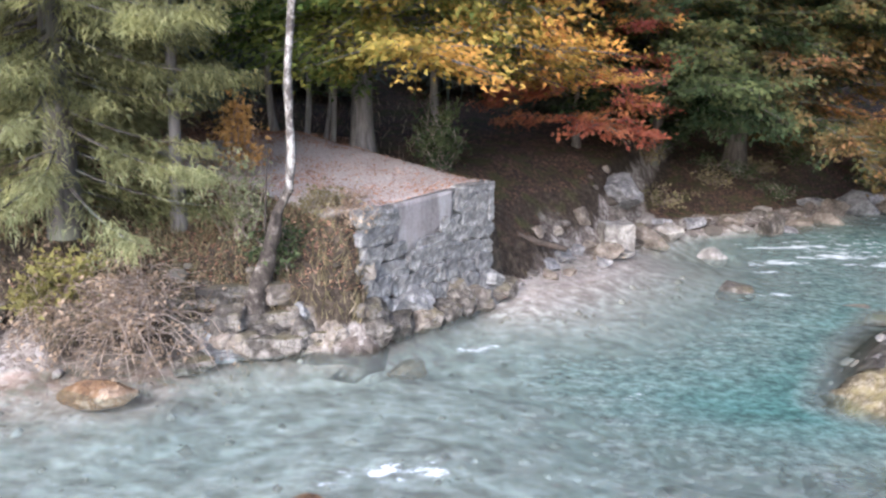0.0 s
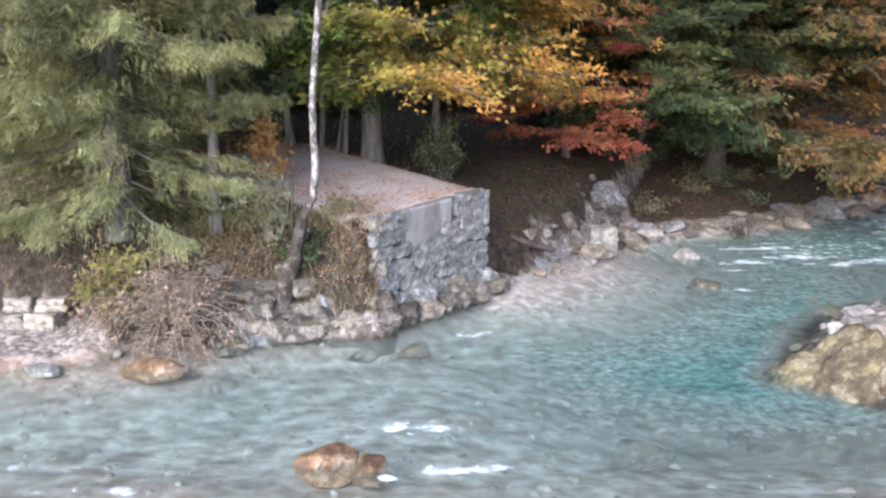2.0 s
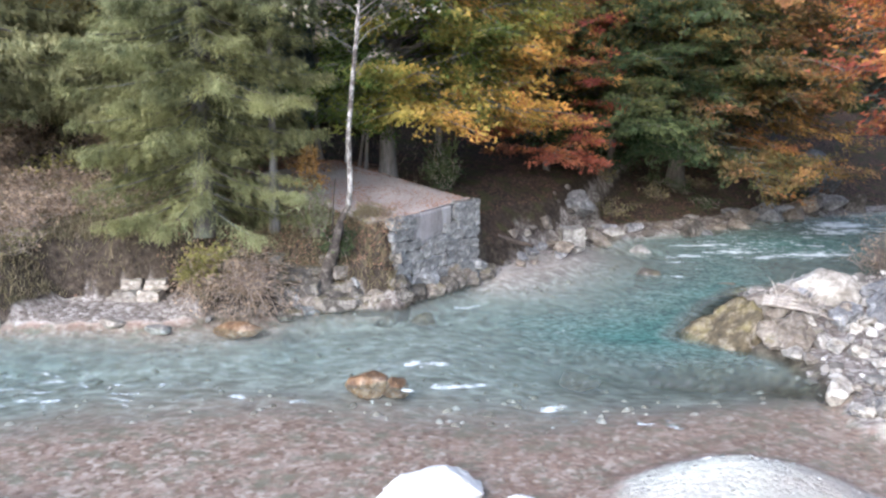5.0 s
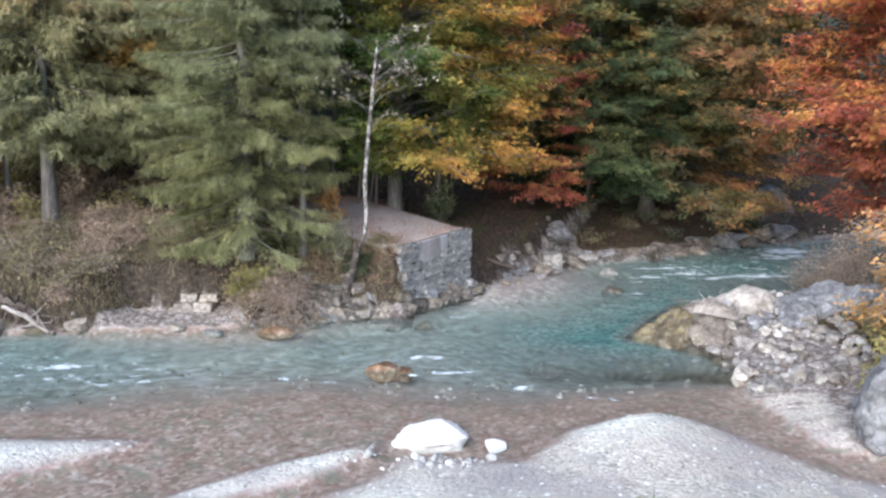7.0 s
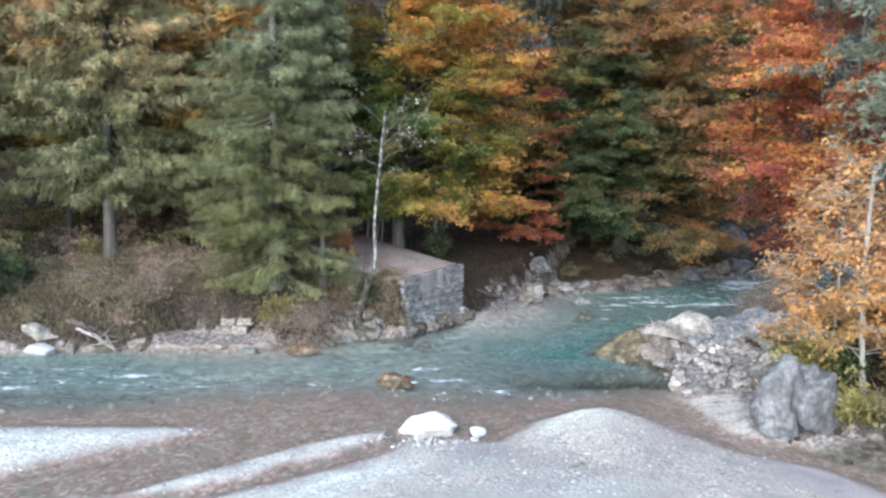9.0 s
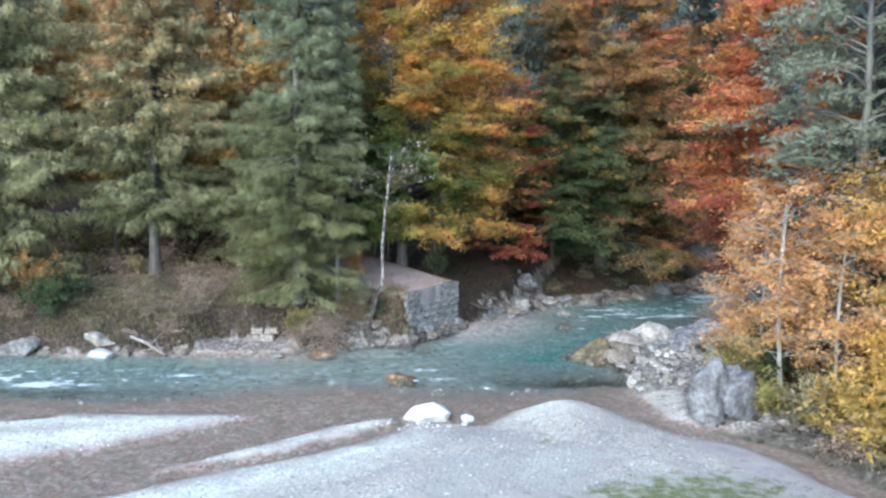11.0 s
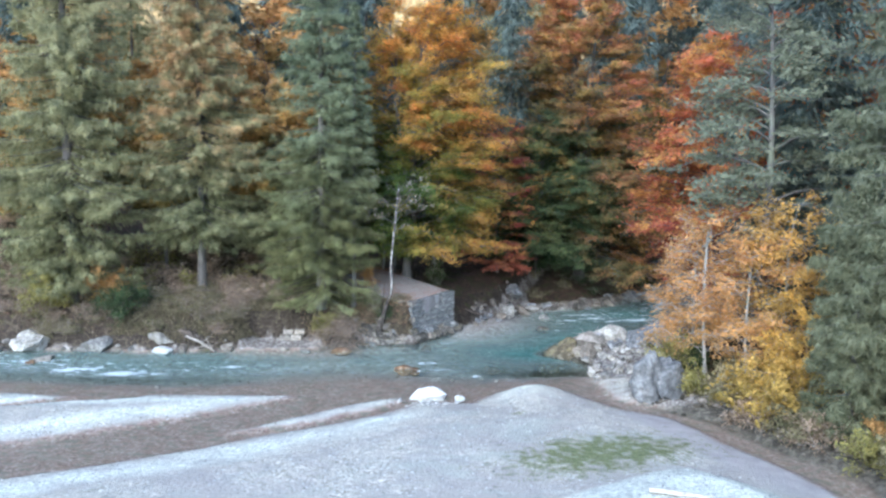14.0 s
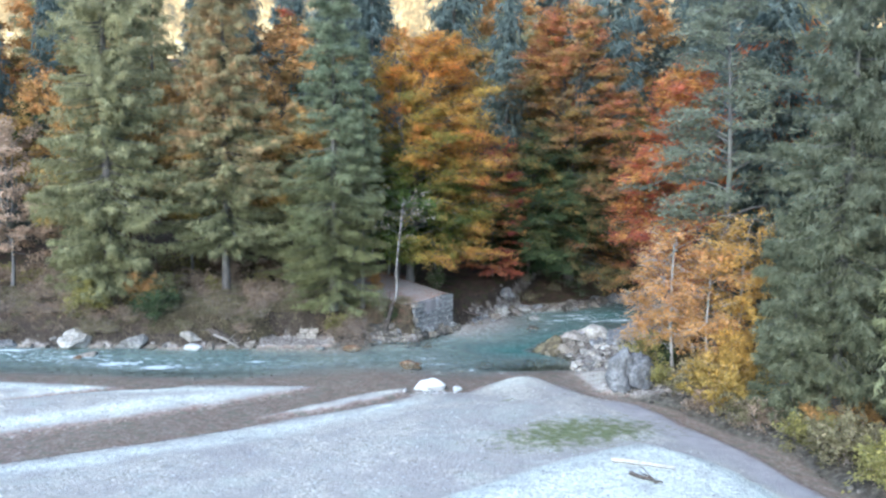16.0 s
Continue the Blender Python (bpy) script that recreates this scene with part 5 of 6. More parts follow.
# footing boulders and broken blocks along the waterline
foot = np.random.default_rng(21)
FOOT_LINE = [(-5.3, 15.55), (-4.5, 15.95), (-3.8, 16.3), (-3.1, 16.35), (-2.5, 16.62), (-1.93, 17.5), (-1.32, 18.4), (-0.58, 19.45), (0.0, 20.5)]
run = np.concatenate([[0], np.cumsum(np.hypot(*np.diff(np.array(FOOT_LINE), axis=0).T))])
at, i = 0.0, 0
while at < run[-1]:
    ln = float(foot.uniform(0.42, 0.82))
    mid = at + ln / 2
    x, y = float(np.interp(mid, run, [p[0] for p in FOOT_LINE])), float(np.interp(mid, run, [p[1] for p in FOOT_LINE]))
    x2, y2 = float(np.interp(mid + 0.3, run, [p[0] for p in FOOT_LINE])), float(np.interp(mid + 0.3, run, [p[1] for p in FOOT_LINE]))
    turn = math.degrees(math.atan2(y2 - y, x2 - x + 1e-6))
    rock(x, y + 0.05, (ln * 1.12, 0.75, float(foot.uniform(0.55, 0.75))), (ROCK_DAMP, FOOT_STONE, FOOT_STONE)[i % 3], "rounded tan footing stone along the waterline", 710 + i, turn + foot.uniform(-8, 8), 0.45, "footing stones", z=0.14, facets=12, bumpy=0.26, detail=4)
    if i % 2 == 0:
        rock(x - 0.28 * math.sin(radians(turn)), y + 0.32 * math.cos(radians(turn)), (ln * 1.3, 0.8, 0.6), (FOOT_STONE, WALL_STONE)[i // 2 % 2], "grey ledge stone above the footing", 760 + i, turn + foot.uniform(-10, 10), 0.4, "ledge stones", z=0.42, facets=12, bumpy=0.26, detail=4)
    at += ln
    i += 1
for i, (x, y, z, sx, sz) in enumerate([(-3.1, 16.55, 0.0, 0.9, 0.6), (-3.7, 16.3, 0.0, 0.8, 0.5), (-4.3, 15.95, 0.0, 0.8, 0.45), (-4.95, 15.75, 0.0, 0.9, 0.4), (-3.3, 16.9, 0.45, 0.8, 0.5), (-3.95, 16.65, 0.4, 0.7, 0.45),
                                       (-4.55, 16.35, 0.4, 0.9, 0.5), (-5.2, 16.1, 0.3, 0.8, 0.5), (-5.8, 15.8, 0.25, 0.7, 0.5), (-4.3, 16.75, 0.8, 0.9, 0.6), (-5.4, 16.45, 0.75, 0.9, 0.55), (-3.4, 17.2, 0.9, 0.7, 0.5),
                                       (-5.6, 15.2, -0.05, 0.7, 0.35), (-2.95, 17.2, 1.1, 0.6, 0.5), (-6.3, 16.0, 0.6, 0.7, 0.5)]):
    block(x, y + 0.1, z - 0.03, (sx * (0.95 + 0.12 * (i % 4)), 0.8, sz * (0.62 + 0.1 * (i % 3))), (FOOT_STONE, ROCK_DAMP, FOOT_STONE, WALL_STONE)[i % 4], "mossy slab of the old bank revetment", 740 + i, 18 + (i * 37) % 24, "revetment blocks", (i * 29) % 13 - 6)
rubble("slope_rubble", "broken mossy stones between birch and abutment", DARK_STONE, 70, 306, (-6.6, -2.4, 15.2, 18.0), lambda x, y, h, s: (h > -0.1) & (h < 1.5) & (over(x, y, FAR_BANK) < 1.2), 0.2, 0.45)


# ---- gravel lying on the bars ----
def pebbles(name, label, count, seed, keep_fn, box, lo, hi, power=3.0):
    rng = np.random.default_rng(seed)
    x, y = rng.uniform(box[0], box[1], count), rng.uniform(box[2], box[3], count)
    h, soil, grass, k, pale = land(x, y)
    ok = keep_fn(x, y, h, soil, k)
    x, y, h = x[ok], y[ok], h[ok]
    m = len(x)
    s = lo + (hi - lo) * rng.uniform(0, 1, m) ** power
    base = np.array([(1, 0, 0), (0.3, 0.95, 0), (-0.8, 0.6, 0), (-0.8, -0.6, 0), (0.3, -0.95, 0), (0.15, 0.1, 0.62), (-0.3, -0.1, 0.55)])
    tris = np.array([(0, 1, 5), (1, 2, 5), (2, 6, 5), (2, 3, 6), (3, 4, 6), (4, 5, 6), (4, 0, 5)])
    a = rng.uniform(0, 6.28, m)
    p = base[None] * rng.uniform(0.7, 1.2, (m, 7, 1)) * (s[:, None, None] * np.array([0.5, 0.36, 0.5]))
    q = np.stack([p[..., 0] * np.cos(a)[:, None] - p[..., 1] * np.sin(a)[:, None], p[..., 0] * np.sin(a)[:, None] + p[..., 1] * np.cos(a)[:, None], p[..., 2]], -1)
    q = q + np.stack([x, y, h - 0.1 * s], -1)[:, None]
    g = Geo()
    g.add(q.reshape(-1, 3), (tris[None] + np.arange(m)[:, None, None] * 7).reshape(-1, 3))
    return tagged(new(name, g.mesh(name, PEBBLE, True)), label, "gravel", kind="stuff")


pebbles("gravel", "pale rounded pebbles scattered over the gravel bars", 21000, 51, lambda x, y, h, s, k: (h > 0.015) & (s < 0.3) & (k < 0.2) & (np.hypot((x - 7.0) / 4.0, (y + 3.3 - 0.5 * (x - 7.0)) / 2.0) > 1) & ((signed(x, y, MAIN_BAR) > 0) | (signed(x, y, LEFT_BAR) > 0) | (signed(x, y, SPIT) > 0)) & ~((signed(x, y, MAIN_BAR) < 2.6) & (x > 8.5) & (y < 3.5)), (-24, 16, -18, 8), 0.04, 0.20, 3.2)
pebbles("shingle", "grey shingle along the far shore and islet", 9000, 52, lambda x, y, h, s, k: (h > 0.01) & (h < np.where(x < -2, 0.32, 1.3)) & (s < 0.4) & ((y > 9.3) | ((x > 10) & (y > 4.5))) & (x > -7), (-12, 18, 5, 38), 0.05, 0.28, 3).data.materials[0] = plain_noise_material("shingle_stone", [(0.25, (0.12, 0.11, 0.10)), (0.5, (0.26, 0.245, 0.23)), (0.8, (0.50, 0.48, 0.46))], 3, islands=True)
pebbles("riverbed_stones", "smooth stones on the bed of the river", 2400, 53, lambda x, y, h, s, k: (h < -0.16) & (h > -0.9), (-24, 12, 2, 24), 0.10, 0.45, 2.0).data.materials[0] = plain_noise_material("bed_stone", [(0.25, (0.16, 0.135, 0.11)), (0.5, (0.31, 0.27, 0.23)), (0.8, (0.46, 0.43, 0.39))], 3, islands=True)

# ---- trees ----
def crown_leaves(segs, count, leaf, rng, flat=0.10, wide=0.24, tilt=0.38, clump=1.05, limb=None):
    """Pointed leaves shingled in flat sprays along twig segments (start, end); each spray and limb has a tone of its own."""
    a, b = segs[:, 0], segs[:, 1]
    ln = np.linalg.norm(b - a, axis=1)
    ln = ln * rng.exponential(size=len(ln)) ** clump
    pick = rng.choice(len(a), count, p=ln / ln.sum())
    c = a[pick] + (b - a)[pick] * rng.uniform(0, 1.05, (count, 1)) + rng.normal(size=(count, 3)) * [wide, wide, flat]
    lie = unit(np.array([0, 0, 0.85]) + unit(a * [1, 1, 0]) * 0.5 + rng.normal(size=a.shape) * 0.25)
    n = unit(lie[pick] + rng.normal(size=(count, 3)) * tilt)
    d = unit(np.cross(np.cross(n, unit((b - a)[pick] + rng.normal(size=(count, 3)) * 0.45)), n))
    s = leaf * rng.uniform(0.6, 1.3, (count, 1))
    g = Geo()
    g.needles(c, d * s * 0.66, np.cross(n, d) * s * 0.40)
    limb = np.arange(len(a)) // 6 if limb is None else np.asarray(limb)
    tone = 0.5 + 0.62 * (rng.uniform(0, 1, limb.max() + 1)[limb] - 0.5) + 0.55 * (rng.uniform(0, 1, len(a)) - 0.5)
    g.tone = np.repeat(np.clip(tone[pick] + 0.25 * rng.uniform(-0.5, 0.5, count), 0, 1), 3)
    return g


def broadleaf(name, label, x, y, tall, radius, trunk_r, low, leaves, leaf, leaf_mat, bark, seed, lean=(0, 0), limbs=46, shape=0.7, z=None, flat=0.15, group="", category="tree", off=(0, 0), droop=0.0, fork=0.33, coarse=False, clump=0.6, taper=0.0, rise=0.05):
    """A crown of leaders and limbs with flat sprays; the outline bulges and gapes by noise."""
    rng = np.random.default_rng(seed)
    z = height(x, y) - 0.1 if z is None else z
    tree = thing(name, x, y, z, label, category, group)
    g = Geo()
    ts = np.linspace(0, 1, 8)
    fz = tall * fork
    stem = np.stack([lean[0] * ts * fork + 0.12 * rng.normal() * np.sin(ts * 3), lean[1] * ts * fork + 0.12 * rng.normal() * np.sin(ts * 3), ts * fz], 1)
    g.tube(stem, trunk_r * (1.0 - 0.3 * ts) * (1 + 0.5 * np.exp(-ts * 12)), 8)
    leaders = []
    for i in range(5):
        az = i * 1.2566 + rng.normal() * 0.3
        reach = radius * (0.12 if i == 0 else rng.uniform(0.25, 0.45))
        top = tall * (0.98 if i == 0 else rng.uniform(0.70, 0.92))
        us = np.linspace(0, 1, 8)
        p = stem[-1] * [1, 1, 0] + np.stack([math.cos(az) * reach * us**0.8 + (lean[0] - stem[-1][0]) * us * 0.8 + 0.15 * rng.normal(size=8) * us, math.sin(az) * reach * us**0.8 + 0.15 * rng.normal(size=8) * us, fz * 0.93 + (top - fz) * us], 1)
        g.tube(p, trunk_r * (0.72 if i == 0 else 0.5) * (1.04 - us), 6, False)
        leaders.append((az, p))
    segs, owner = [], []
    for i in range(limbs):
        t = (i + rng.uniform(0, 1)) / limbs
        az = i * 2.39996 + rng.normal() * 0.35
        zt = low + (tall - low) * t
        prof = math.sqrt(max(0.03, 1 - ((t - 0.36) / 0.68) ** 2)) if t > 0.36 else shape + (1 - shape) * t / 0.36
        bulge = (1 - taper * t) * (1 + 0.34 * float(grain(math.cos(az) * 1.3 + seed, math.sin(az) * 1.3, t * 4.0, seed)))
        r = radius * prof * bulge * rng.uniform(0.75, 1.08)
        el = rise - droop * (1 - t) + 0.95 * t**1.1 + rng.normal() * 0.22
        if zt - r * math.sin(max(el, 0)) * 0.7 < fz:
            line = stem
        else:
            line = min(leaders, key=lambda q: abs((q[0] - az + math.pi) % (2 * math.pi) - math.pi) + rng.uniform(0, 0.8))[1]
        z0 = float(np.clip(zt - r * math.sin(max(el, 0)) * 0.7, low * 0.85, line[-1][2]))
        p0 = np.array([np.interp(z0, line[:, 2], line[:, 0]), np.interp(z0, line[:, 2], line[:, 1]), z0])
        end = np.array([math.cos(az) * r + lean[0] * t, math.sin(az) * r + lean[1] * t, zt]) + np.array([off[0], off[1], 0]) * (1.05 - t) - np.array([0, 0, droop * r * (1 - t)])
        us = np.linspace(0, 1, 6)
        limb = p0 + us[:, None] * (end - p0) + (np.sin(us * math.pi) * 0.10 * r)[:, None] * np.array([0, 0, 1.0]) + (us * (1 - us))[:, None] * rng.normal(size=3) * 0.25 * r
        g.tube(limb[::2] if coarse else limb, trunk_r * 0.26 * (1 - 0.6 * t) * (1.03 - (us[::2] if coarse else us)), 3 if coarse else 5, False)
        rr = float(np.linalg.norm(end - p0))
        for k in range(int(8 + rr * 2.4)):
            f = rng.uniform(0.12, 1.0) ** 0.7
            q = np.array([np.interp(f, us, limb[:, c]) for c in range(3)])
            turn = az + (1 if k % 2 else -1) * rng.uniform(0.3, 1.2)
            ll = rr * rng.uniform(0.16, 0.38) * (1.15 - 0.5 * f) + 0.3
            e = q + ll * np.array([math.cos(turn), math.sin(turn), -0.15 - droop * 0.5 + 0.35 * t + rng.normal() * 0.2])
            if not coarse:
                g.tube([q, (q + e) / 2 + [0, 0, 0.03], e], [0.02 * trunk_r / 0.2, 0.012, 0.004], 3, False)
            segs.append((q, e))
        segs.append((limb[3], limb[5]))
        owner += [i] * (len(segs) - len(owner))
    part("trunk", g, bark, tree)
    part("crown", crown_leaves(np.array(segs), leaves, leaf, rng, flat, 0.22 if radius > 2.8 else 0.16, 0.36, clump, owner), leaf_mat, tree, smooth=False)
    return tree


def spruce(name, label, x, y, tall, radius, trunk_r, low, blades, needle_mat, bark, seed, sparse=1.0, z=None, group="", shape=0.85, hang=0.5, size=1.0, lean=(0, 0), coarse=False, stray=0.30, slim=0.27, near=0.0, boughs=(6, 11)):
    rng = np.random.default_rng(seed)
    z = height(x, y) - 0.1 if z is None else z
    tree = thing(name, x, y, z, label, "tree", group)
    g = Geo()
    ts = np.linspace(0, 1, 10)
    g.tube(np.stack([lean[0] * ts, lean[1] * ts, ts * tall], 1), trunk_r * (1.02 - ts) * (1 + 0.45 * np.exp(-ts * 35)), 9)
    a_all, d_all, l_all = [], [], []
    zz = low
    while zz < tall - 0.3:
        t = (zz - low) / (tall - low)
        for k in range(int(rng.integers(*boughs))):
            if rng.uniform() > sparse:
                continue
            az = rng.uniform(0, 6.283)
            r = radius * ((1 - t) ** shape + 0.03) * rng.uniform(0.55, 1.12) * (0.72 + 0.28 * min(1, t / 0.2))
            us = np.linspace(0, 1, 6)
            out = np.array([math.cos(az), math.sin(az), 0])
            dz = r * ((0.28 * t - 0.05) * us - (0.42 - 0.2 * t) * us * (1 - 0.55 * us))
            pts = np.array([lean[0] * zz / tall, lean[1] * zz / tall, zz + rng.normal() * 0.22]) + us[:, None] * r * out + dz[:, None] * [0, 0, 1]
            if not coarse:
                g.tube(pts[::2] if r < 2 else pts, (0.012 + 0.012 * r) * (1.03 - (us[::2] if r < 2 else us)), 3, False)
            m = max(4, int(r * 14))
            f = rng.uniform(0.02, 1, m) ** 0.72
            a_all.append(np.stack([np.interp(f, us, pts[:, c]) for c in range(3)], 1))
            d_all.append(np.repeat(out[None], m, 0))
            l_all.append((1.12 - f) * 0.30 * r + 0.16)
        zz += rng.uniform(0.30, 0.52) * (1.0 if tall > 12 else 0.6)
    p, out, ln = np.concatenate(a_all), np.concatenate(d_all), np.concatenate(l_all)
    bough = np.concatenate([np.full(len(q), rng.exponential() ** 0.7 + 0.2) for q in a_all])
    bough_tone = np.concatenate([np.clip(rng.uniform(0.1, 0.9) + rng.uniform(-0.2, 0.2, len(q)), 0, 1) for q in a_all])
    bough = bough * np.where(p[:, 2] < near, 3.0, 1.0)
    # branchlets: each keeps one way, so that its needles read as a drooping spray
    many = len(p)
    side = np.cross(out, [0, 0, 1.0]) * rng.choice([-1, 1], (many, 1))
    way = unit(out * rng.uniform(0.25, 1.0, (many, 1)) + side * rng.uniform(0.1, 1.0, (many, 1)) - np.array([0, 0, 1]) * rng.uniform(0.0, 1.0 + hang, (many, 1)) * hang)
    ll = ln[:, None] * rng.uniform(0.5, 1.15, (many, 1))
    pick = rng.choice(many, blades, p=bough / bough.sum())
    half = (0.09 + 0.11 * rng.uniform(0, 1, (blades, 1))) * size * np.where(p[pick][:, 2:] < near, 0.7, 1.0)
    f = rng.uniform(0.05, 1.0, (blades, 1))
    c = p[pick] + way[pick] * ll[pick] * f - [0, 0, 0.22] * (ll[pick] * f**2) + rng.normal(size=(blades, 3)) * (0.045 + 0.05 * size)
    lie = unit(way[pick] * 0.8 + rng.normal(size=(blades, 3)) * stray - [0, 0, 0.25])
    across = unit(np.cross(lie, rng.normal(size=(blades, 3)) * 0.8 + [0, 0, 1.0]))
    n = Geo()
    n.needles(c - lie * half, lie * half * 1.8, across * half * slim)
    twig_tone = bough_tone + rng.uniform(-0.3, 0.3, many)
    n.tone = np.repeat(np.clip(twig_tone[pick] + 0.22 * (f[:, 0] - 0.5) + rng.uniform(-0.1, 0.1, blades), 0, 1), 3)
    part("trunk", g, bark, tree)
    part("crown", n, needle_mat, tree, smooth=False)
    return tree


def pine(x, y, tall, seed):
    rng = np.random.default_rng(seed)
    tree = thing("pine_tree", x, y, height(x, y) - 0.1, "tall pine with open blue-green crown and bare crooked branches", "tree")
    g, n = Geo(), Geo()
    ts = np.linspace(0, 1, 12)
    stem = np.stack([0.5 * np.sin(ts * 4), 0.3 * np.sin(ts * 3 + 1), ts * tall], 1)
    g.tube(stem, 0.27 * (1.03 - ts), 9)
    for i in range(64):
        t = (i + rng.uniform()) / 64
        zz = 7.0 + (tall - 7.3) * t
        az = rng.uniform(0, 6.283)
        r = (4.6 * (1 - t) ** 0.55 + 0.4) * rng.uniform(0.55, 1.1)
        us = np.linspace(0, 1, 8)
        out = np.array([math.cos(az), math.sin(az), 0])
        side = np.cross(out, [0, 0, 1])
        p = np.array([np.interp(zz, stem[:, 2], stem[:, 0]), np.interp(zz, stem[:, 2], stem[:, 1]), zz]) + us[:, None] * r * out + (np.cumsum(rng.normal(size=8)) * 0.06 * r * us)[:, None] * side
        p[:, 2] += r * (0.25 * np.sin(us * 2.2) - 0.28 * us**2 * (1 - t)) + np.cumsum(rng.normal(size=8)) * 0.04
        g.tube(p, (0.028 + 0.012 * r) * (1.05 - us), 5, False)
        if zz < 8.5 and rng.uniform() < 0.5:
            continue
        for k in range(int(4 + r * 2.4)):
            f = rng.uniform(0.35, 1)
            q = np.array([np.interp(f, us, p[:, c]) for c in range(3)])
            e = q + rng.normal(size=3) * [0.5, 0.5, 0.12] + out * 0.25
            g.tube([q, (q + e) / 2 + [0, 0, 0.05], e], [0.02, 0.014, 0.008], 3, False)
            m = 26
            c = e + rng.normal(size=(m, 3)) * [0.34, 0.34, 0.11]
            w = unit(rng.normal(size=(m, 3)) * [1, 1, 0.5] + [0, 0, 0.35])
            s = rng.uniform(0.10, 0.2, (m, 1))
            n.needles(c, w * s, unit(np.cross(w, rng.normal(size=(m, 3)))) * s * 0.3)
    n.tone = np.repeat(np.repeat(rng.uniform(0, 1, n.n // 78), 26), 3)
    part("trunk", g, BARK_MID, tree)
    part("crown", n, NEEDLE_PINE, tree, smooth=False)
    return tree


def shrub(name, label, x, y, tall, radius, leaves, leaf, leaf_mat, seed, twigs=34, twig_mat=None, hang=0.0, z=None, group="", twig_r=0.012, squash=(1, 1)):
    rng = np.random.default_rng(seed)
    z = height(x, y) - 0.05 if z is None else z
    bush = thing(name, x, y, z, label, "shrub", group)
    g = Geo()
    segs = []
    for i in range(twigs):
        az = rng.uniform(0, 6.283)
        el = rng.uniform(0.35, 1.45)
        r = rng.uniform(0.6, 1.08)
        us = np.linspace(0, 1, 6)
        end = np.array([math.cos(az) * math.cos(el) * radius * 1.15 * squash[0], math.sin(az) * math.cos(el) * radius * 1.15 * squash[1], math.sin(el) * tall]) * r
        p = us[:, None] * end + np.array([rng.normal() * 0.18 * radius, rng.normal() * 0.18 * radius, 0]) + (np.sin(us * 3.14) * 0.12 * radius)[:, None] * rng.normal(size=3)
        p[:, 2] -= hang * us**2 * radius * abs(math.cos(el))
        g.tube(p, twig_r * (1.3 - us), 3, False)
        for k in range(5):
            f = rng.uniform(0.3, 1)
            q = np.array([np.interp(f, us, p[:, c]) for c in range(3)])
            e = q + rng.normal(size=3) * [0.26 * radius, 0.26 * radius, 0.18 * tall * 0.6]
            g.tube([q, e], [twig_r * 0.6, twig_r * 0.25], 3, False)
            segs.append((q, e))
        segs.append((p[3], p[5]))
    part("wood", g, twig_mat or TWIG, bush)
    if leaves:
        part("foliage", crown_leaves(np.array(segs), leaves, leaf, rng, 0.10, 0.14, 0.8), leaf_mat, bush, smooth=False)
    return bush


# the far bank
spruce("spruce_tree", "tall spruce with olive-green drooping boughs near the old wall", -8.35, 16.5, 31, 4.15, 0.24, 1.25, 300000, NEEDLE_WALL, BARK_DARK, 61, shape=1.0, boughs=(8, 13), size=0.46, hang=0.5, stray=0.4, slim=0.26, near=10.0)
spruce("spruce_tree", "slender grey-stemmed spruce behind a larger one", -6.45, 17.25, 19, 1.7, 0.12, 6.5, 36000, NEEDLE_WALL, BARK_MID, 62, sparse=0.7, size=0.42, stray=0.6, slim=0.4, hang=0.3)
spruce("spruce_tree", "tall olive-brown spruce with a bare lower trunk", -16.2, 17.4, 31, 4.8, 0.24, 3.9, 190000, NEEDLE_BROWN, BARK_DARK, 63, sparse=0.9, boughs=(8, 13), size=0.5, hang=0.7, stray=0.5, slim=0.36)
spruce("spruce_tree", "young olive spruce in the gap between tall ones", -12.0, 19.6, 14, 2.8, 0.12, 1.6, 60000, NEEDLE_BROWN, BARK_DARK, 165, size=0.45, hang=0.5, stray=0.6, slim=0.32)
spruce("spruce_tree", "broad old spruce with hanging olive foliage", -23.3, 14.6, 34, 5.2, 0.36, 2.2, 190000, NEEDLE_OLIVE, BARK_DARK, 64, size=0.55, hang=1.0, shape=0.6, stray=0.5, slim=0.32)
broadleaf("beech_tree", "beech in full autumn colour, green below and orange above", -3.9, 23.6, 19.2, 4.9, 0.30, 2.4, 190000, 0.115, LEAF_ORANGE, BARK_MID, 65, lean=(0.6, 0), limbs=170, off=(2.0, -0.8), shape=0.95, flat=0.14, clump=0.95, rise=0.2)
for i, (x, y, r) in enumerate([(-5.9, 25.6, 0.09), (-5.0, 24.9, 0.08), (-5.45, 26.0, 0.07), (-7.2, 27.0, 0.12), (-2.2, 27.4, 0.14)]):
    broadleaf("young_beech", "thin grey young beech stem in the shade", x, y, 11 + i % 3, 1.8, r, 6, 1800, 0.2, LEAF_GREEN, BARK_GREY, 80 + i, limbs=14, group="young beeches")
broadleaf("beech_tree", "large beech turning from dark green to orange red", 8.9, 36.0, 24.5, 6.3, 0.38, 1.7, 190000, 0.14, LEAF_MIXED, BARK_DARK, 66, clump=0.5, limbs=190, off=(0, -1.5), droop=0.14, shape=0.98, flat=0.10, taper=0.25)
broadleaf("red_beech", "low beech with dark red leaves over the shore", 2.2, 30.4, 11.6, 2.5, 0.12, 1.0, 30000, 0.11, LEAF_WINE, BARK_DARK, 67, limbs=64, off=(-0.3, -2.0), shape=0.95, droop=0.1, flat=0.06)
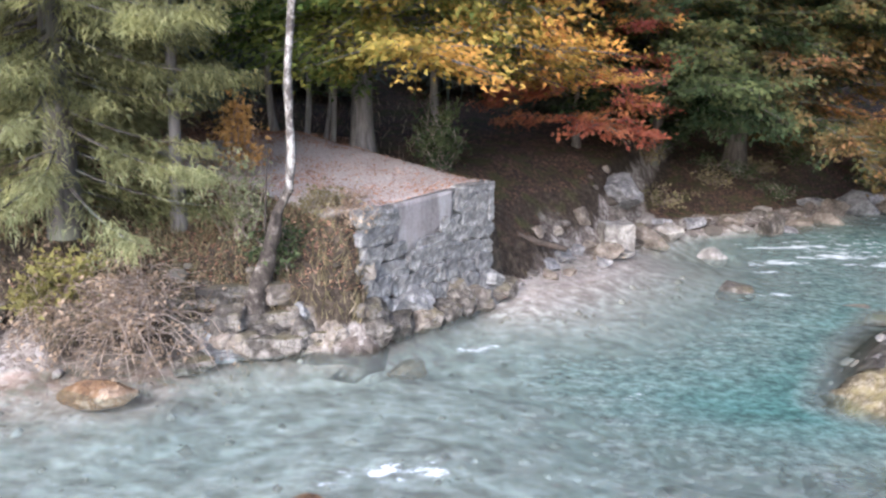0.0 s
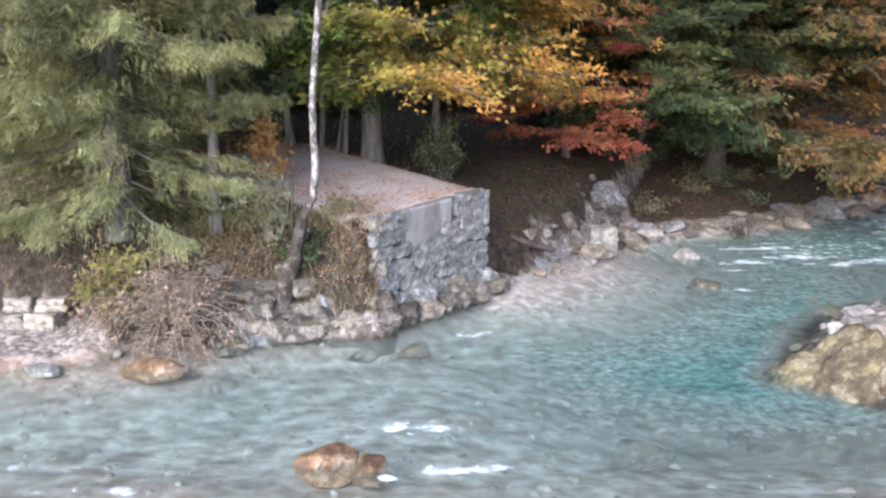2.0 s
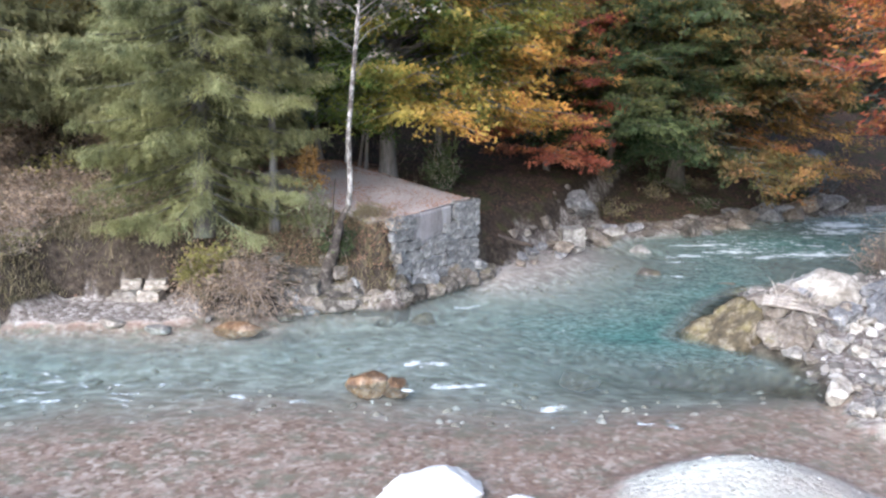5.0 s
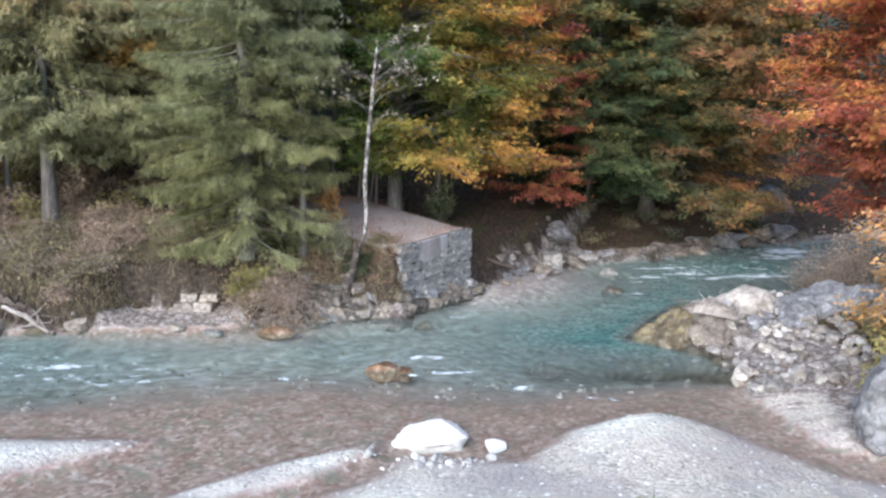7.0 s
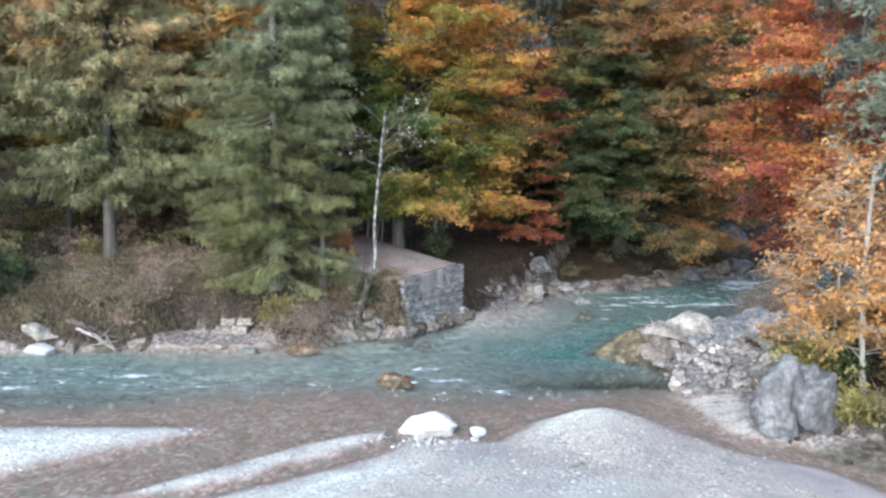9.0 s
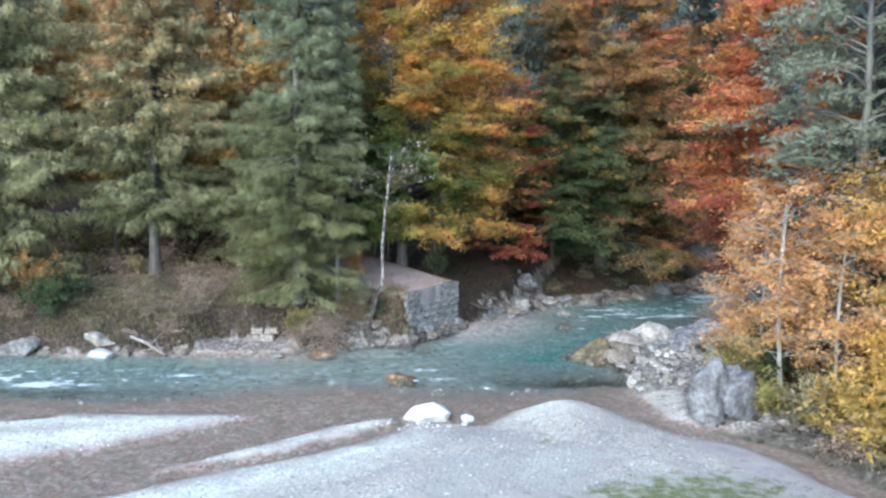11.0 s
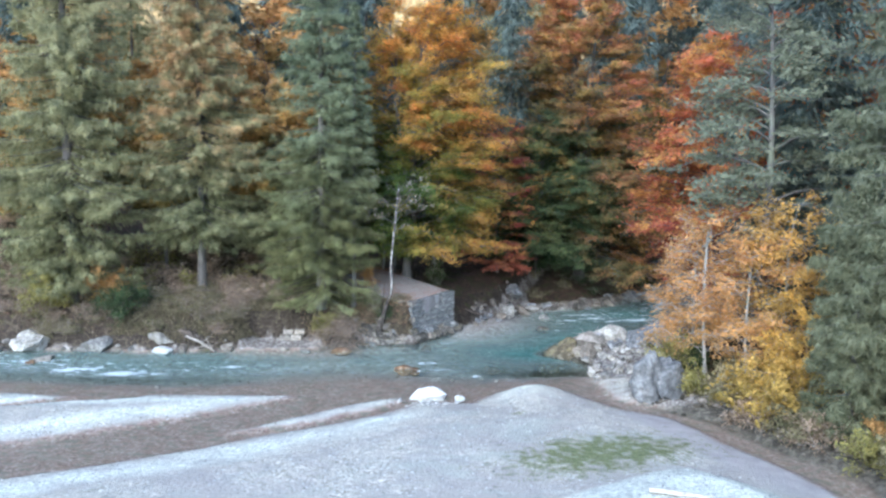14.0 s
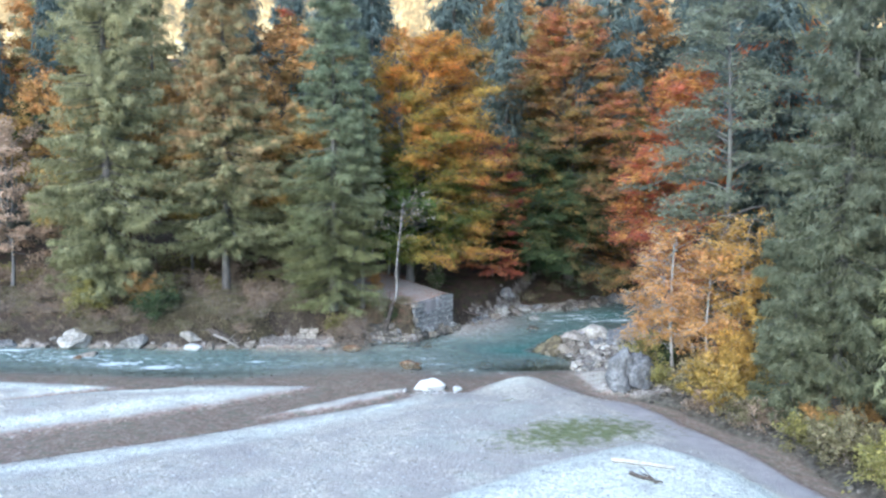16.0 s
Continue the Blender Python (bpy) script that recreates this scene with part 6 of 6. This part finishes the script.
broadleaf("beech_tree", "dark green beech overhanging the stony shore", 13.2, 40.5, 15, 5.5, 0.25, 3.4, 60000, 0.16, LEAF_SHADE, BARK_MID, 68, limbs=70, off=(0, -1.5), droop=0.12)
broadleaf("beech_tree", "dark green beech leaning over the stony shore", 5.2, 33.2, 12, 5.0, 0.2, 2.2, 60000, 0.14, LEAF_SHADE, BARK_DARK, 167, limbs=80, off=(0, -2.2), droop=0.16, flat=0.1)


def old_birch():
    tree = thing("birch_tree", -4.78, 16.3, height(-4.78, 16.3) - 0.1, "leaning half-dead white birch with a crooked dark foot", "tree")
    rng = np.random.default_rng(9)
    g = Geo()
    foot = np.array([(-0.06, 0, -0.1), (0.12, 0, 0.5), (0.34, 0.02, 1.1), (0.5, 0.0, 1.6), (0.58, 0, 2.0), (0.78, 0, 2.45)])
    g.tube(foot, [0.28, 0.20, 0.155, 0.125, 0.105, 0.09], 10, True, 0.6)
    g.tube([(0.2, 0.05, 0.1), (0.1, 0.1, 0.7), (0.38, 0.05, 1.4), (0.5, 0, 1.9)], [0.13, 0.08, 0.06, 0.045], 8, True, 0.5)
    g.tube([(0.36, 0, 1.2), (0.28, 0.1, 1.7), (0.3, 0.2, 2.6), (0.36, 0.2, 3.2)], [0.03, 0.025, 0.018, 0.008], 5)
    part("foot", g, BARK_FOOT, tree, "dark crooked foot of the stem")
    g, thin, segs = Geo(), Geo(), []
    stem = np.array([(0.76, 0, 2.4), (0.84, 0, 3.0), (0.82, 0.02, 3.8), (0.80, 0, 4.6), (0.93, 0, 6.0), (1.06, 0, 7.4), (1.18, 0, 8.6), (1.24, 0, 9.3)])
    g.tube(stem, [0.082, 0.082, 0.078, 0.074, 0.066, 0.054, 0.038, 0.016], 10, True, 0.3)
    for i in range(20):
        zz = rng.uniform(5.2, 9.1)
        q = np.array([np.interp(zz, stem[:, 2], stem[:, 0]), 0, zz])
        az = rng.uniform(-1.3, 1.3) + (0 if i % 4 else 3.14)
        r = rng.uniform(0.9, 2.7)
        us = np.linspace(0, 1, 6)
        p = q + us[:, None] * r * np.array([math.cos(az), math.sin(az), 0]) + (0.75 * r * us - 0.25 * r * us**2)[:, None] * [0, 0, 1] + rng.normal(size=(6, 3)) * 0.04
        thin.tube(p, 0.016 * (1.1 - us), 5, False)
        for k in range(5):
            f = rng.uniform(0.35, 1)
            a = np.array([np.interp(f, us, p[:, c]) for c in range(3)])
            e = a + rng.normal(size=3) * [0.4, 0.4, 0.28]
            thin.tube([a, e], [0.006, 0.002], 3, False)
            segs.append((a, e))
    part("trunk", g, BARK_WHITE, tree)
    part("limb", thin, BARK_DARK, tree, "thin grey branches")
    part("crown", crown_leaves(np.array(segs), 430, 0.11, rng, 0.1, 0.12, 0.9), LEAF_PALE, tree, "sparse withered pale leaves", smooth=False)


old_birch()

broadleaf("amber_tree", "amber-leaved tree at the forest edge downstream", -32.0, 17.5, 12.0, 3.0, 0.14, 2.5, 14000, 0.15, LEAF_RUST, BARK_MID, 69, limbs=40, shape=0.85)

for x, y, tall, seed in [(-12.6, 21.5, 13, 301), (-20.0, 21.0, 15, 302), (-26.8, 19.5, 14, 303), (-31.0, 22.0, 15, 305)]:
    broadleaf("beech_tree", "olive and gold young beech between the spruces", x, y, tall, 3.6, 0.13, 4.5, 20000, 0.19, LEAF_FARGOLD, BARK_MID, seed, limbs=50, group="golden beeches", shape=0.9)

# undergrowth of the far bank
shrub("hanging_bush", "dry tangled bush trailing bare twigs into the water", -6.7, 15.6, 1.35, 1.6, 3600, 0.07, LEAF_RUST, 90, 240, hang=1.55, twig_r=0.010, squash=(1.2, 1))
shrub("hanging_bush", "bare twigs hanging over the undercut bank", -7.9, 15.5, 1.1, 1.1, 1800, 0.08, LEAF_RUST, 91, 120, hang=1.4, twig_r=0.009)
shrub("leafy_shrub", "yellow-green shrub on the bank under the spruce", -8.0, 15.6, 1.0, 0.75, 1700, 0.10, LEAF_OLIVE, 92)
shrub("leafy_shrub", "sparse grey-green shrub beside the birch", -5.15, 17.1, 1.7, 0.62, 1100, 0.07, LEAF_GREY, 93)
shrub("leafy_shrub", "green tuft at the foot of the birch", -4.35, 16.75, 0.9, 0.55, 900, 0.08, LEAF_GREEN, 102, 20)
shrub("leafy_shrub", "yellow-orange sapling by the forest path", -5.9, 19.3, 2.0, 0.45, 900, 0.10, LEAF_AMBER, 94, 14)
shrub("leafy_shrub", "fresh green shrub at the edge of the path", -1.9, 24.0, 2.0, 0.8, 1300, 0.11, LEAF_GREEN, 95)
shrub("leafy_shrub", "low tuft growing out of the masonry", -3.6, 17.5, 0.4, 0.35, 300, 0.06, LEAF_DULL, 97, 14)
shrub("leafy_shrub", "orange-leaved shrub above the stony bank", -20.9, 14.2, 2.6, 1.3, 2600, 0.13, LEAF_AMBER, 98)
shrub("leafy_shrub", "dense green shrub above the stony bank", -20.0, 13.5, 1.9, 1.5, 4200, 0.12, LEAF_GREEN, 99)
shrub("leafy_shrub", "green shrub on the bank", -19.2, 14.4, 1.6, 1.0, 2200, 0.11, LEAF_GREEN, 100)
shrub("leafy_shrub", "yellowish shrub at the foot of a spruce", -24.3, 13.4, 2.4, 1.5, 3600, 0.13, LEAF_OLIVE, 101)
bank = np.random.default_rng(33)
for i in range(130):
    x = float(bank.uniform(-34, -8.8))
    y = float(np.interp(x, [p[0] for p in FAR_BANK], [p[1] for p in FAR_BANK]) + 0.4 + 5.4 * bank.uniform(0, 1) ** 1.1)
    if -12.7 < x < -7.8 and y < 16.2:
        y += 2.2
    shrub("dry_bush", "withered brown undergrowth on the river bank", x, y, float(bank.uniform(0.35, 0.95)), float(bank.uniform(0.6, 1.2)), 620, 0.08, (LEAF_RUST, LEAF_DULL, LEAF_RUST, LEAF_DULL)[i % 4], 120 + i, 34, group="bank undergrowth")
for i in range(60):
    x = float(bank.uniform(-36, -9.5))
    y = float(np.interp(x, [p[0] for p in FAR_BANK], [p[1] for p in FAR_BANK]) + bank.uniform(5.0, 12.0))
    shrub("dry_bush", "tawny brushwood on the open terrace under the spruces", x, y, float(bank.uniform(0.7, 1.5)), float(bank.uniform(0.8, 1.4)), 700, 0.11, (LEAF_RUST, LEAF_OLIVE, LEAF_RUST)[i % 3], 1400 + i, 26, group="terrace brushwood")
for i in range(16):
    x, y = float(bank.uniform(4.5, 16)), float(bank.uniform(0, 1))
    y = float(np.interp(x, [p[0] for p in FAR_BANK], [p[1] for p in FAR_BANK]) + 2.4 + 4.2 * y)
    shrub("dry_bush", "low olive-brown undergrowth behind the stony shore", x, y, 0.6, 0.9, 420, 0.09, (LEAF_DULL, LEAF_GREEN)[i % 2], 1160 + i, 16, group="shore undergrowth")

for i, (x, y) in enumerate([(-3.2, 17.55), (-3.55, 17.9), (-2.95, 17.15), (-3.8, 17.5)]):
    shrub("dry_bush", "withered tufts growing beside the abutment", x, y, 0.38, 0.4, 300, 0.06, (LEAF_RUST, LEAF_DULL)[i % 2], 1300 + i, 14, group="tufts beside the wall")

# the near, right-hand bank
broadleaf("red_beech", "beech with glowing red and orange leaves above the river bend", 17.2, 21.6, 19.0, 5.0, 0.26, 3.4, 90000, 0.14, LEAF_RED, BARK_MID, 70, limbs=110, off=(-0.4, -0.6), shape=0.9, clump=0.7)
broadleaf("beech_tree", "orange-red beech on the slope behind the pine", 21.5, 20.0, 21, 4.6, 0.28, 6, 34000, 0.20, LEAF_RED, BARK_MID, 71, limbs=48)
pine(15.3, 8.2, 23.5, 72)
broadleaf("amber_tree", "slender pale-stemmed tree with amber leaves", 13.0, 7.5, 8.8, 2.5, 0.09, 1.4, 5200, 0.12, LEAF_AMBER, BARK_PALE, 73, limbs=40, shape=0.8, lean=(-0.25, 0), fork=0.85)
broadleaf("amber_tree", "small amber-leaved tree beside the boulders", 12.6, 9.2, 6.6, 2.1, 0.06, 1.2, 6000, 0.12, LEAF_AMBER, BARK_PALE, 74, limbs=32, shape=0.8, fork=0.85)
broadleaf("amber_tree", "amber-leaved young tree below the pine", 14.6, 6.2, 7.6, 2.3, 0.07, 1.6, 5600, 0.12, LEAF_AMBER, BARK_PALE, 75, limbs=34, shape=0.8, fork=0.85)
broadleaf("amber_tree", "golden-leaved young tree beside the tall pine", 16.3, 6.4, 9.2, 2.4, 0.09, 2.0, 9000, 0.13, LEAF_GOLD, BARK_PALE, 176, limbs=44, shape=0.85, fork=0.8)
broadleaf("amber_tree", "amber-leaved tree in the shade of spruces", 23.5, 7.0, 11, 3.0, 0.12, 3, 7000, 0.17, LEAF_AMBER, BARK_GREY, 76, limbs=32, shape=0.5)
spruce("spruce_tree", "tall grey-green spruce beside the gravel bar", 19.3, 0.6, 28, 4.3, 0.28, 2.2, 160000, NEEDLE_MOSS, BARK_MID, 77, size=0.58, hang=1.0, shape=0.6, stray=0.5, slim=0.32)
spruce("spruce_tree", "young grey-green spruce at the bank's edge", 17.2, 0.4, 11, 2.4, 0.12, 0.7, 55000, NEEDLE_MOSS, BARK_MID, 78, hang=0.6, size=0.5, stray=0.6, slim=0.36)
spruce("spruce_tree", "dark spruce above the side channel", 22.5, -5.0, 25, 4.4, 0.28, 1.5, 44000, NEEDLE_GREEN, BARK_GREY, 79, size=0.85, hang=0.7, stray=0.5, slim=0.34)
shrub("leafy_shrub", "bright yellow-leaved bush over the stony bank", 14.6, 3.0, 3.6, 1.9, 5600, 0.15, LEAF_YELLOW, 110, 44)
shrub("leafy_shrub", "olive-green bush by the side channel", 13.3, 4.6, 2.0, 1.1, 2600, 0.12, LEAF_DULL, 111)
shrub("leafy_shrub", "olive bush at the edge of the gravel bar", 17.9, -4.6, 2.2, 1.5, 3600, 0.13, LEAF_DULL, 112)
shrub("leafy_shrub", "olive bush by the side channel", 18.7, -7.4, 2.4, 1.6, 3600, 0.13, LEAF_OLIVE, 113)
shrub("leafy_shrub", "green shrub in the shade of young trees", 12.6, 8.4, 1.7, 1.1, 2600, 0.12, LEAF_GREEN, 114)
shrub("leafy_shrub", "olive tuft rising behind the boulders", 10.5, 7.5, 2.1, 0.8, 1300, 0.10, LEAF_OLIVE, 104)
shrub("leafy_shrub", "green and yellow shrub at the foot of the amber trees", 11.7, 8.3, 2.2, 1.0, 2300, 0.11, LEAF_OLIVE, 105)
shrub("leafy_shrub", "tall yellow-leaved bush over the side channel", 16.0, 4.0, 4.2, 2.0, 5000, 0.15, LEAF_YELLOW, 106, 44)
shrub("leafy_shrub", "green and yellow shrub behind the boulder", 12.2, 6.0, 1.5, 0.9, 2000, 0.12, LEAF_OLIVE, 115)
shrub("bare_bush", "leafless reddish-brown bush at the river bend", 14.3, 22.9, 2.8, 1.5, 900, 0.07, LEAF_RUST, 116, 110)
shrub("bare_bush", "leafless brown bush on the islet", 14.8, 20.6, 3.0, 1.6, 1500, 0.07, LEAF_RUST, 117, 110)
shrub("leafy_shrub", "brown bush hanging over the side channel", 15.9, -0.2, 1.5, 1.3, 2200, 0.10, LEAF_RUST, 107, 40, hang=0.4)
shrub("leafy_shrub", "yellow-green bush hanging over the side channel", 17.3, -2.4, 1.8, 1.4, 2600, 0.12, LEAF_OLIVE, 108, 40, hang=0.4)
shrub("leafy_shrub", "brown bush at the foot of the yellow bushes", 13.9, 2.3, 1.3, 1.1, 1800, 0.10, LEAF_RUST, 109, 36, hang=0.4)
right = np.random.default_rng(34)
for i in range(44):
    x, y = float(right.uniform(12.5, 21)), float(right.uniform(-9, 16))
    if signed(np.array([x]), np.array([y]), RIGHT_BANK)[0] < 0.9:
        continue
    shrub("dry_bush", "mixed low undergrowth above the side channel", x, y, float(right.uniform(0.8, 1.8)), 1.1, 1300, 0.11, (LEAF_DULL, LEAF_AMBER, LEAF_RUST, LEAF_DULL)[i % 4], 1220 + i, 18, group="side channel undergrowth")


# ---- forest behind, built from a few model trees ----
def forest():
    models = [
        spruce("spruce_tree", "dark spruce of the forest behind the river", -11.5, 29, 27, 4.0, 0.24, 1.0, 11000, NEEDLE_DARK, BARK_DARK, 201, group="forest spruces", size=1.65, coarse=True),
        spruce("spruce_tree", "olive-green spruce of the forest behind the river", -20, 27, 29, 4.2, 0.24, 1.5, 11000, NEEDLE_OLIVE, BARK_DARK, 202, group="forest spruces", size=1.65, coarse=True),
        spruce("spruce_tree", "blue-green spruce of the forest behind the river", 3.0, 38, 30, 3.8, 0.24, 1.0, 11000, NEEDLE_DARK, BARK_DARK, 203, group="forest spruces", size=1.65, coarse=True, hang=0.8),
        broadleaf("beech_tree", "golden beech of the forest behind the river", -12.5, 23.5, 19, 5.0, 0.2, 2.0, 10000, 0.29, LEAF_FARGOLD, BARK_DARK, 204, limbs=40, group="forest beeches", coarse=True),
        broadleaf("beech_tree", "half-green beech of the forest behind the river", -29, 24, 18, 5.0, 0.2, 2.0, 10000, 0.29, LEAF_MIXED, BARK_DARK, 205, limbs=40, group="forest beeches", coarse=True),
    ]
    rng = np.random.default_rng(77)
    taken = [(-8.3, 16.5), (-16.2, 17.4), (-23.3, 14.6), (-3.9, 23.6), (8.6, 36), (1.6, 26.8), (13.2, 40.5), (-11.5, 29), (-20, 27), (3.0, 38), (-12.5, 23.5), (-29, 24)]
    made = 0
    tries = 0
    while made < 98 and tries < 6000:
        tries += 1
        if made < 78:
            x, y = rng.uniform(-62, 46), rng.uniform(17, 92)
            d = float(over(np.array([x]), np.array([y]), FAR_BANK)[0])
            if d < 7.5 or (d < 11 and x > -9):
                continue
        else:
            x, y = rng.uniform(19, 52), rng.uniform(-14, 38)
            d = float(signed(np.array([x]), np.array([y]), RIGHT_BANK)[0])
            if d < 6.5:
                continue
        if min(math.hypot(x - a, y - b) for a, b in taken) < (4.2 if made < 40 else 5.0):
            continue
        taken.append((x, y))
        k = int(rng.choice(5, p=[0.28, 0.22, 0.22, 0.16, 0.12]))
        if k > 2 and y < 45 and x > -14:
            k = 2
        s = float(rng.uniform(1.05, 1.42)) if x > -8 else float(rng.uniform(0.9, 1.22))
        m = pose(x, y, height(x, y) - 0.2, 0, 0, float(rng.uniform(0, 360))) @ Matrix.Diagonal((s, s, s, 1))
        copy_thing(models[k], m)
        made += 1


forest()


# ---- grass, fallen leaves, driftwood ----
def grass(name, label, mat, count, seed, box, keep_fn, lo, hi):
    rng = np.random.default_rng(seed)
    x, y = rng.uniform(box[0], box[1], count), rng.uniform(box[2], box[3], count)
    h, soil, gr, k, pale = land(x, y)
    ok = keep_fn(x, y, h, soil, gr, k, rng.uniform(0, 1, count))
    x, y, h = x[ok], y[ok], h[ok]
    m = len(x)
    way = unit(np.stack([rng.normal(size=m) * 0.5, rng.normal(size=m) * 0.5, np.ones(m)], 1))
    ln = rng.uniform(lo, hi, (m, 1))
    side = unit(np.cross(way, rng.normal(size=(m, 3)))) * 0.016
    b = np.stack([x, y, h - 0.02], 1)
    v = np.stack([b - side, b + side, b + way * ln], 1)
    g = Geo()
    g.add(v.reshape(-1, 3), np.arange(m * 3).reshape(-1, 3))
    return tagged(new(name, g.mesh(name, mat, False)), label, "grass", kind="stuff")


grass("dry_grass", "withered straw-coloured grass on the river bank", DRYGRASS, 70000, 61, (-32, 14, 12, 36), lambda x, y, h, s, g, k, r: (s > 0.5) & (h < 4.0) & (r < 0.75) & (k < 0.3) & (x < -0.4) & ~((x > -2.5) & (y > 18)) & ~((x > -9.5) & (x < -2) & (h > 1.3) & (r > 0.08)), 0.15, 0.5)
MATGRASS = plain_noise_material("matted_grass", [(0.25, (0.06, 0.05, 0.03)), (0.5, (0.13, 0.11, 0.06)), (0.8, (0.24, 0.20, 0.12))], 2, islands=True)
grass("bank_grass", "matted brown grass on the slope beside the abutment", MATGRASS, 60000, 64, (-20.0, -2.3, 12.6, 19.0), lambda x, y, h, s, g, k, r: (h > 0.35) & (k < 0.3) & (h < 2.6), 0.10, 0.36)
grass("green_grass", "sparse green grass on the gravel bar", GREENGRASS, 40000, 62, (0, 14, -9, 6), lambda x, y, h, s, g, k, r: (g * r + 0.35 * rough(x * 1.3, y * 1.3, 0 * x, 3, 71) > 0.34), 0.03, 0.12)


def litter(count, seed):
    rng = np.random.default_rng(seed)
    x, y = rng.uniform(-9.5, 0.2, count), rng.uniform(15.5, 27, count)
    h, soil, gr, k, pale = land(x, y)
    patch = rough(x * 0.9, y * 0.9, 0 * x, 3, 91)
    ok = (h > 1.0) & (0.594 * (x + 2.65) + 0.805 * (y - 17.1) < 3.85 + 1.2 * np.clip(-x - 2.5, 0, 9)) & (rng.uniform(0, 1, count) < 0.22 + 0.6 * patch + 0.5 * (k < 0.4))
    c = np.stack([x, y, h + 0.025], 1)[ok]
    m = len(c)
    n = unit(np.array([0, 0, 1.0]) + rng.normal(size=(m, 3)) * 0.3)
    d = unit(np.cross(n, rng.normal(size=(m, 3))))
    s = rng.uniform(0.02, 0.045, (m, 1))
    g = Geo()
    g.blades(c, d * s, np.cross(n, d) * s * 0.6)
    return tagged(new("fallen_leaves", g.mesh("fallen_leaves", FALLEN, False)), "orange-brown fallen leaves strewn over path and bank", "leaves", kind="stuff")


litter(100000, 63)


def wood(name, label, pts, radii, mat, branches=0, seed=0, category="driftwood"):
    rng = np.random.default_rng(seed)
    p = np.array(pts, float)
    us = np.linspace(0, 1, 12)
    idx = np.linspace(0, 1, len(p))
    q = np.stack([np.interp(us, idx, p[:, c]) for c in range(3)], 1) + rng.normal(size=(12, 3)) * 0.015
    base = p[0]
    ob = thing(name, *base, label, category)
    g = Geo()
    g.tube(q - base, np.interp(us, np.linspace(0, 1, len(radii)), radii), 8)
    g.add((q - base)[[0]], np.zeros((0, 3), int))
    part("stem", g, mat, ob)
    for i in range(branches):
        f = rng.uniform(0.2, 0.95)
        a = np.array([np.interp(f, us, (q - base)[:, c]) for c in range(3)])
        e = a + rng.normal(size=3) * np.array([0.5, 0.5, 0.25]) * max(1.0, radii[0] * 9) + [0, 0, 0.12]
        g = Geo()
        g.tube([a, (a + e) / 2 + rng.normal(size=3) * 0.06, e], [radii[0] * 0.35, radii[0] * 0.25, radii[0] * 0.1], 5)
        part("branch", g, mat, ob)
    return ob


def lies(x, y, up=0.0):
    return (x, y, height(x, y) + up)


wood("driftwood_log", "bleached log lying on the pale gravel bar", [lies(7.75, -8.45, 0.12), lies(8.9, -8.55, 0.11), lies(10.1, -8.8, 0.10)], [0.10, 0.09, 0.06], BLEACHED, 2, 1)
wood("driftwood_branch", "dark forked driftwood beside the log", [lies(8.3, -9.7, 0.08), lies(8.8, -10.1, 0.1), lies(9.4, -10.3, 0.06)], [0.07, 0.06, 0.03], DARKWOOD, 7, 2)
wood("driftwood_log", "dark beam lodged beside the abutment", [(0.15, 22.6, 1.0), (0.9, 22.9, 0.72), (1.5, 23.2, 0.5)], [0.09, 0.09, 0.07], DARKWOOD, 0, 3)
for i in range(16):
    wood("driftwood_branch", "bleached branch heaped on the rocky islet", [(7.2 + 0.05 * i, 14.3 + 0.09 * i, 1.05 + 0.06 * (i % 4)), (8.0 + 0.04 * i, 14.35 + 0.08 * i, 0.95 + 0.06 * (i % 3)), (8.9 - 0.02 * i, 14.4 + 0.02 * i + 0.3 * (i % 3), 0.72)], [0.065, 0.055, 0.03], DRIFT, 3, 10 + i)
wood("tree_root", "bleached root stock washed against the bank", [(-15.6, 12.9, 0.75), (-14.6, 12.7, 0.45), (-13.7, 12.4, 0.08)], [0.07, 0.08, 0.05], DRIFT, 16, 30)
wood("tree_root", "dark root tangle under the bank", [(-16.2, 13.3, 0.95), (-15.3, 13.2, 0.8), (-14.4, 13.1, 0.4)], [0.16, 0.22, 0.1], DARKWOOD, 30, 31)
wood("driftwood_branch", "thin driftwood pole above the side channel", [lies(14.0, 1.7, 0.3), lies(14.9, 0.4, 0.25), lies(15.6, -1.0, 0.1)], [0.05, 0.045, 0.03], DRIFT, 1, 32)
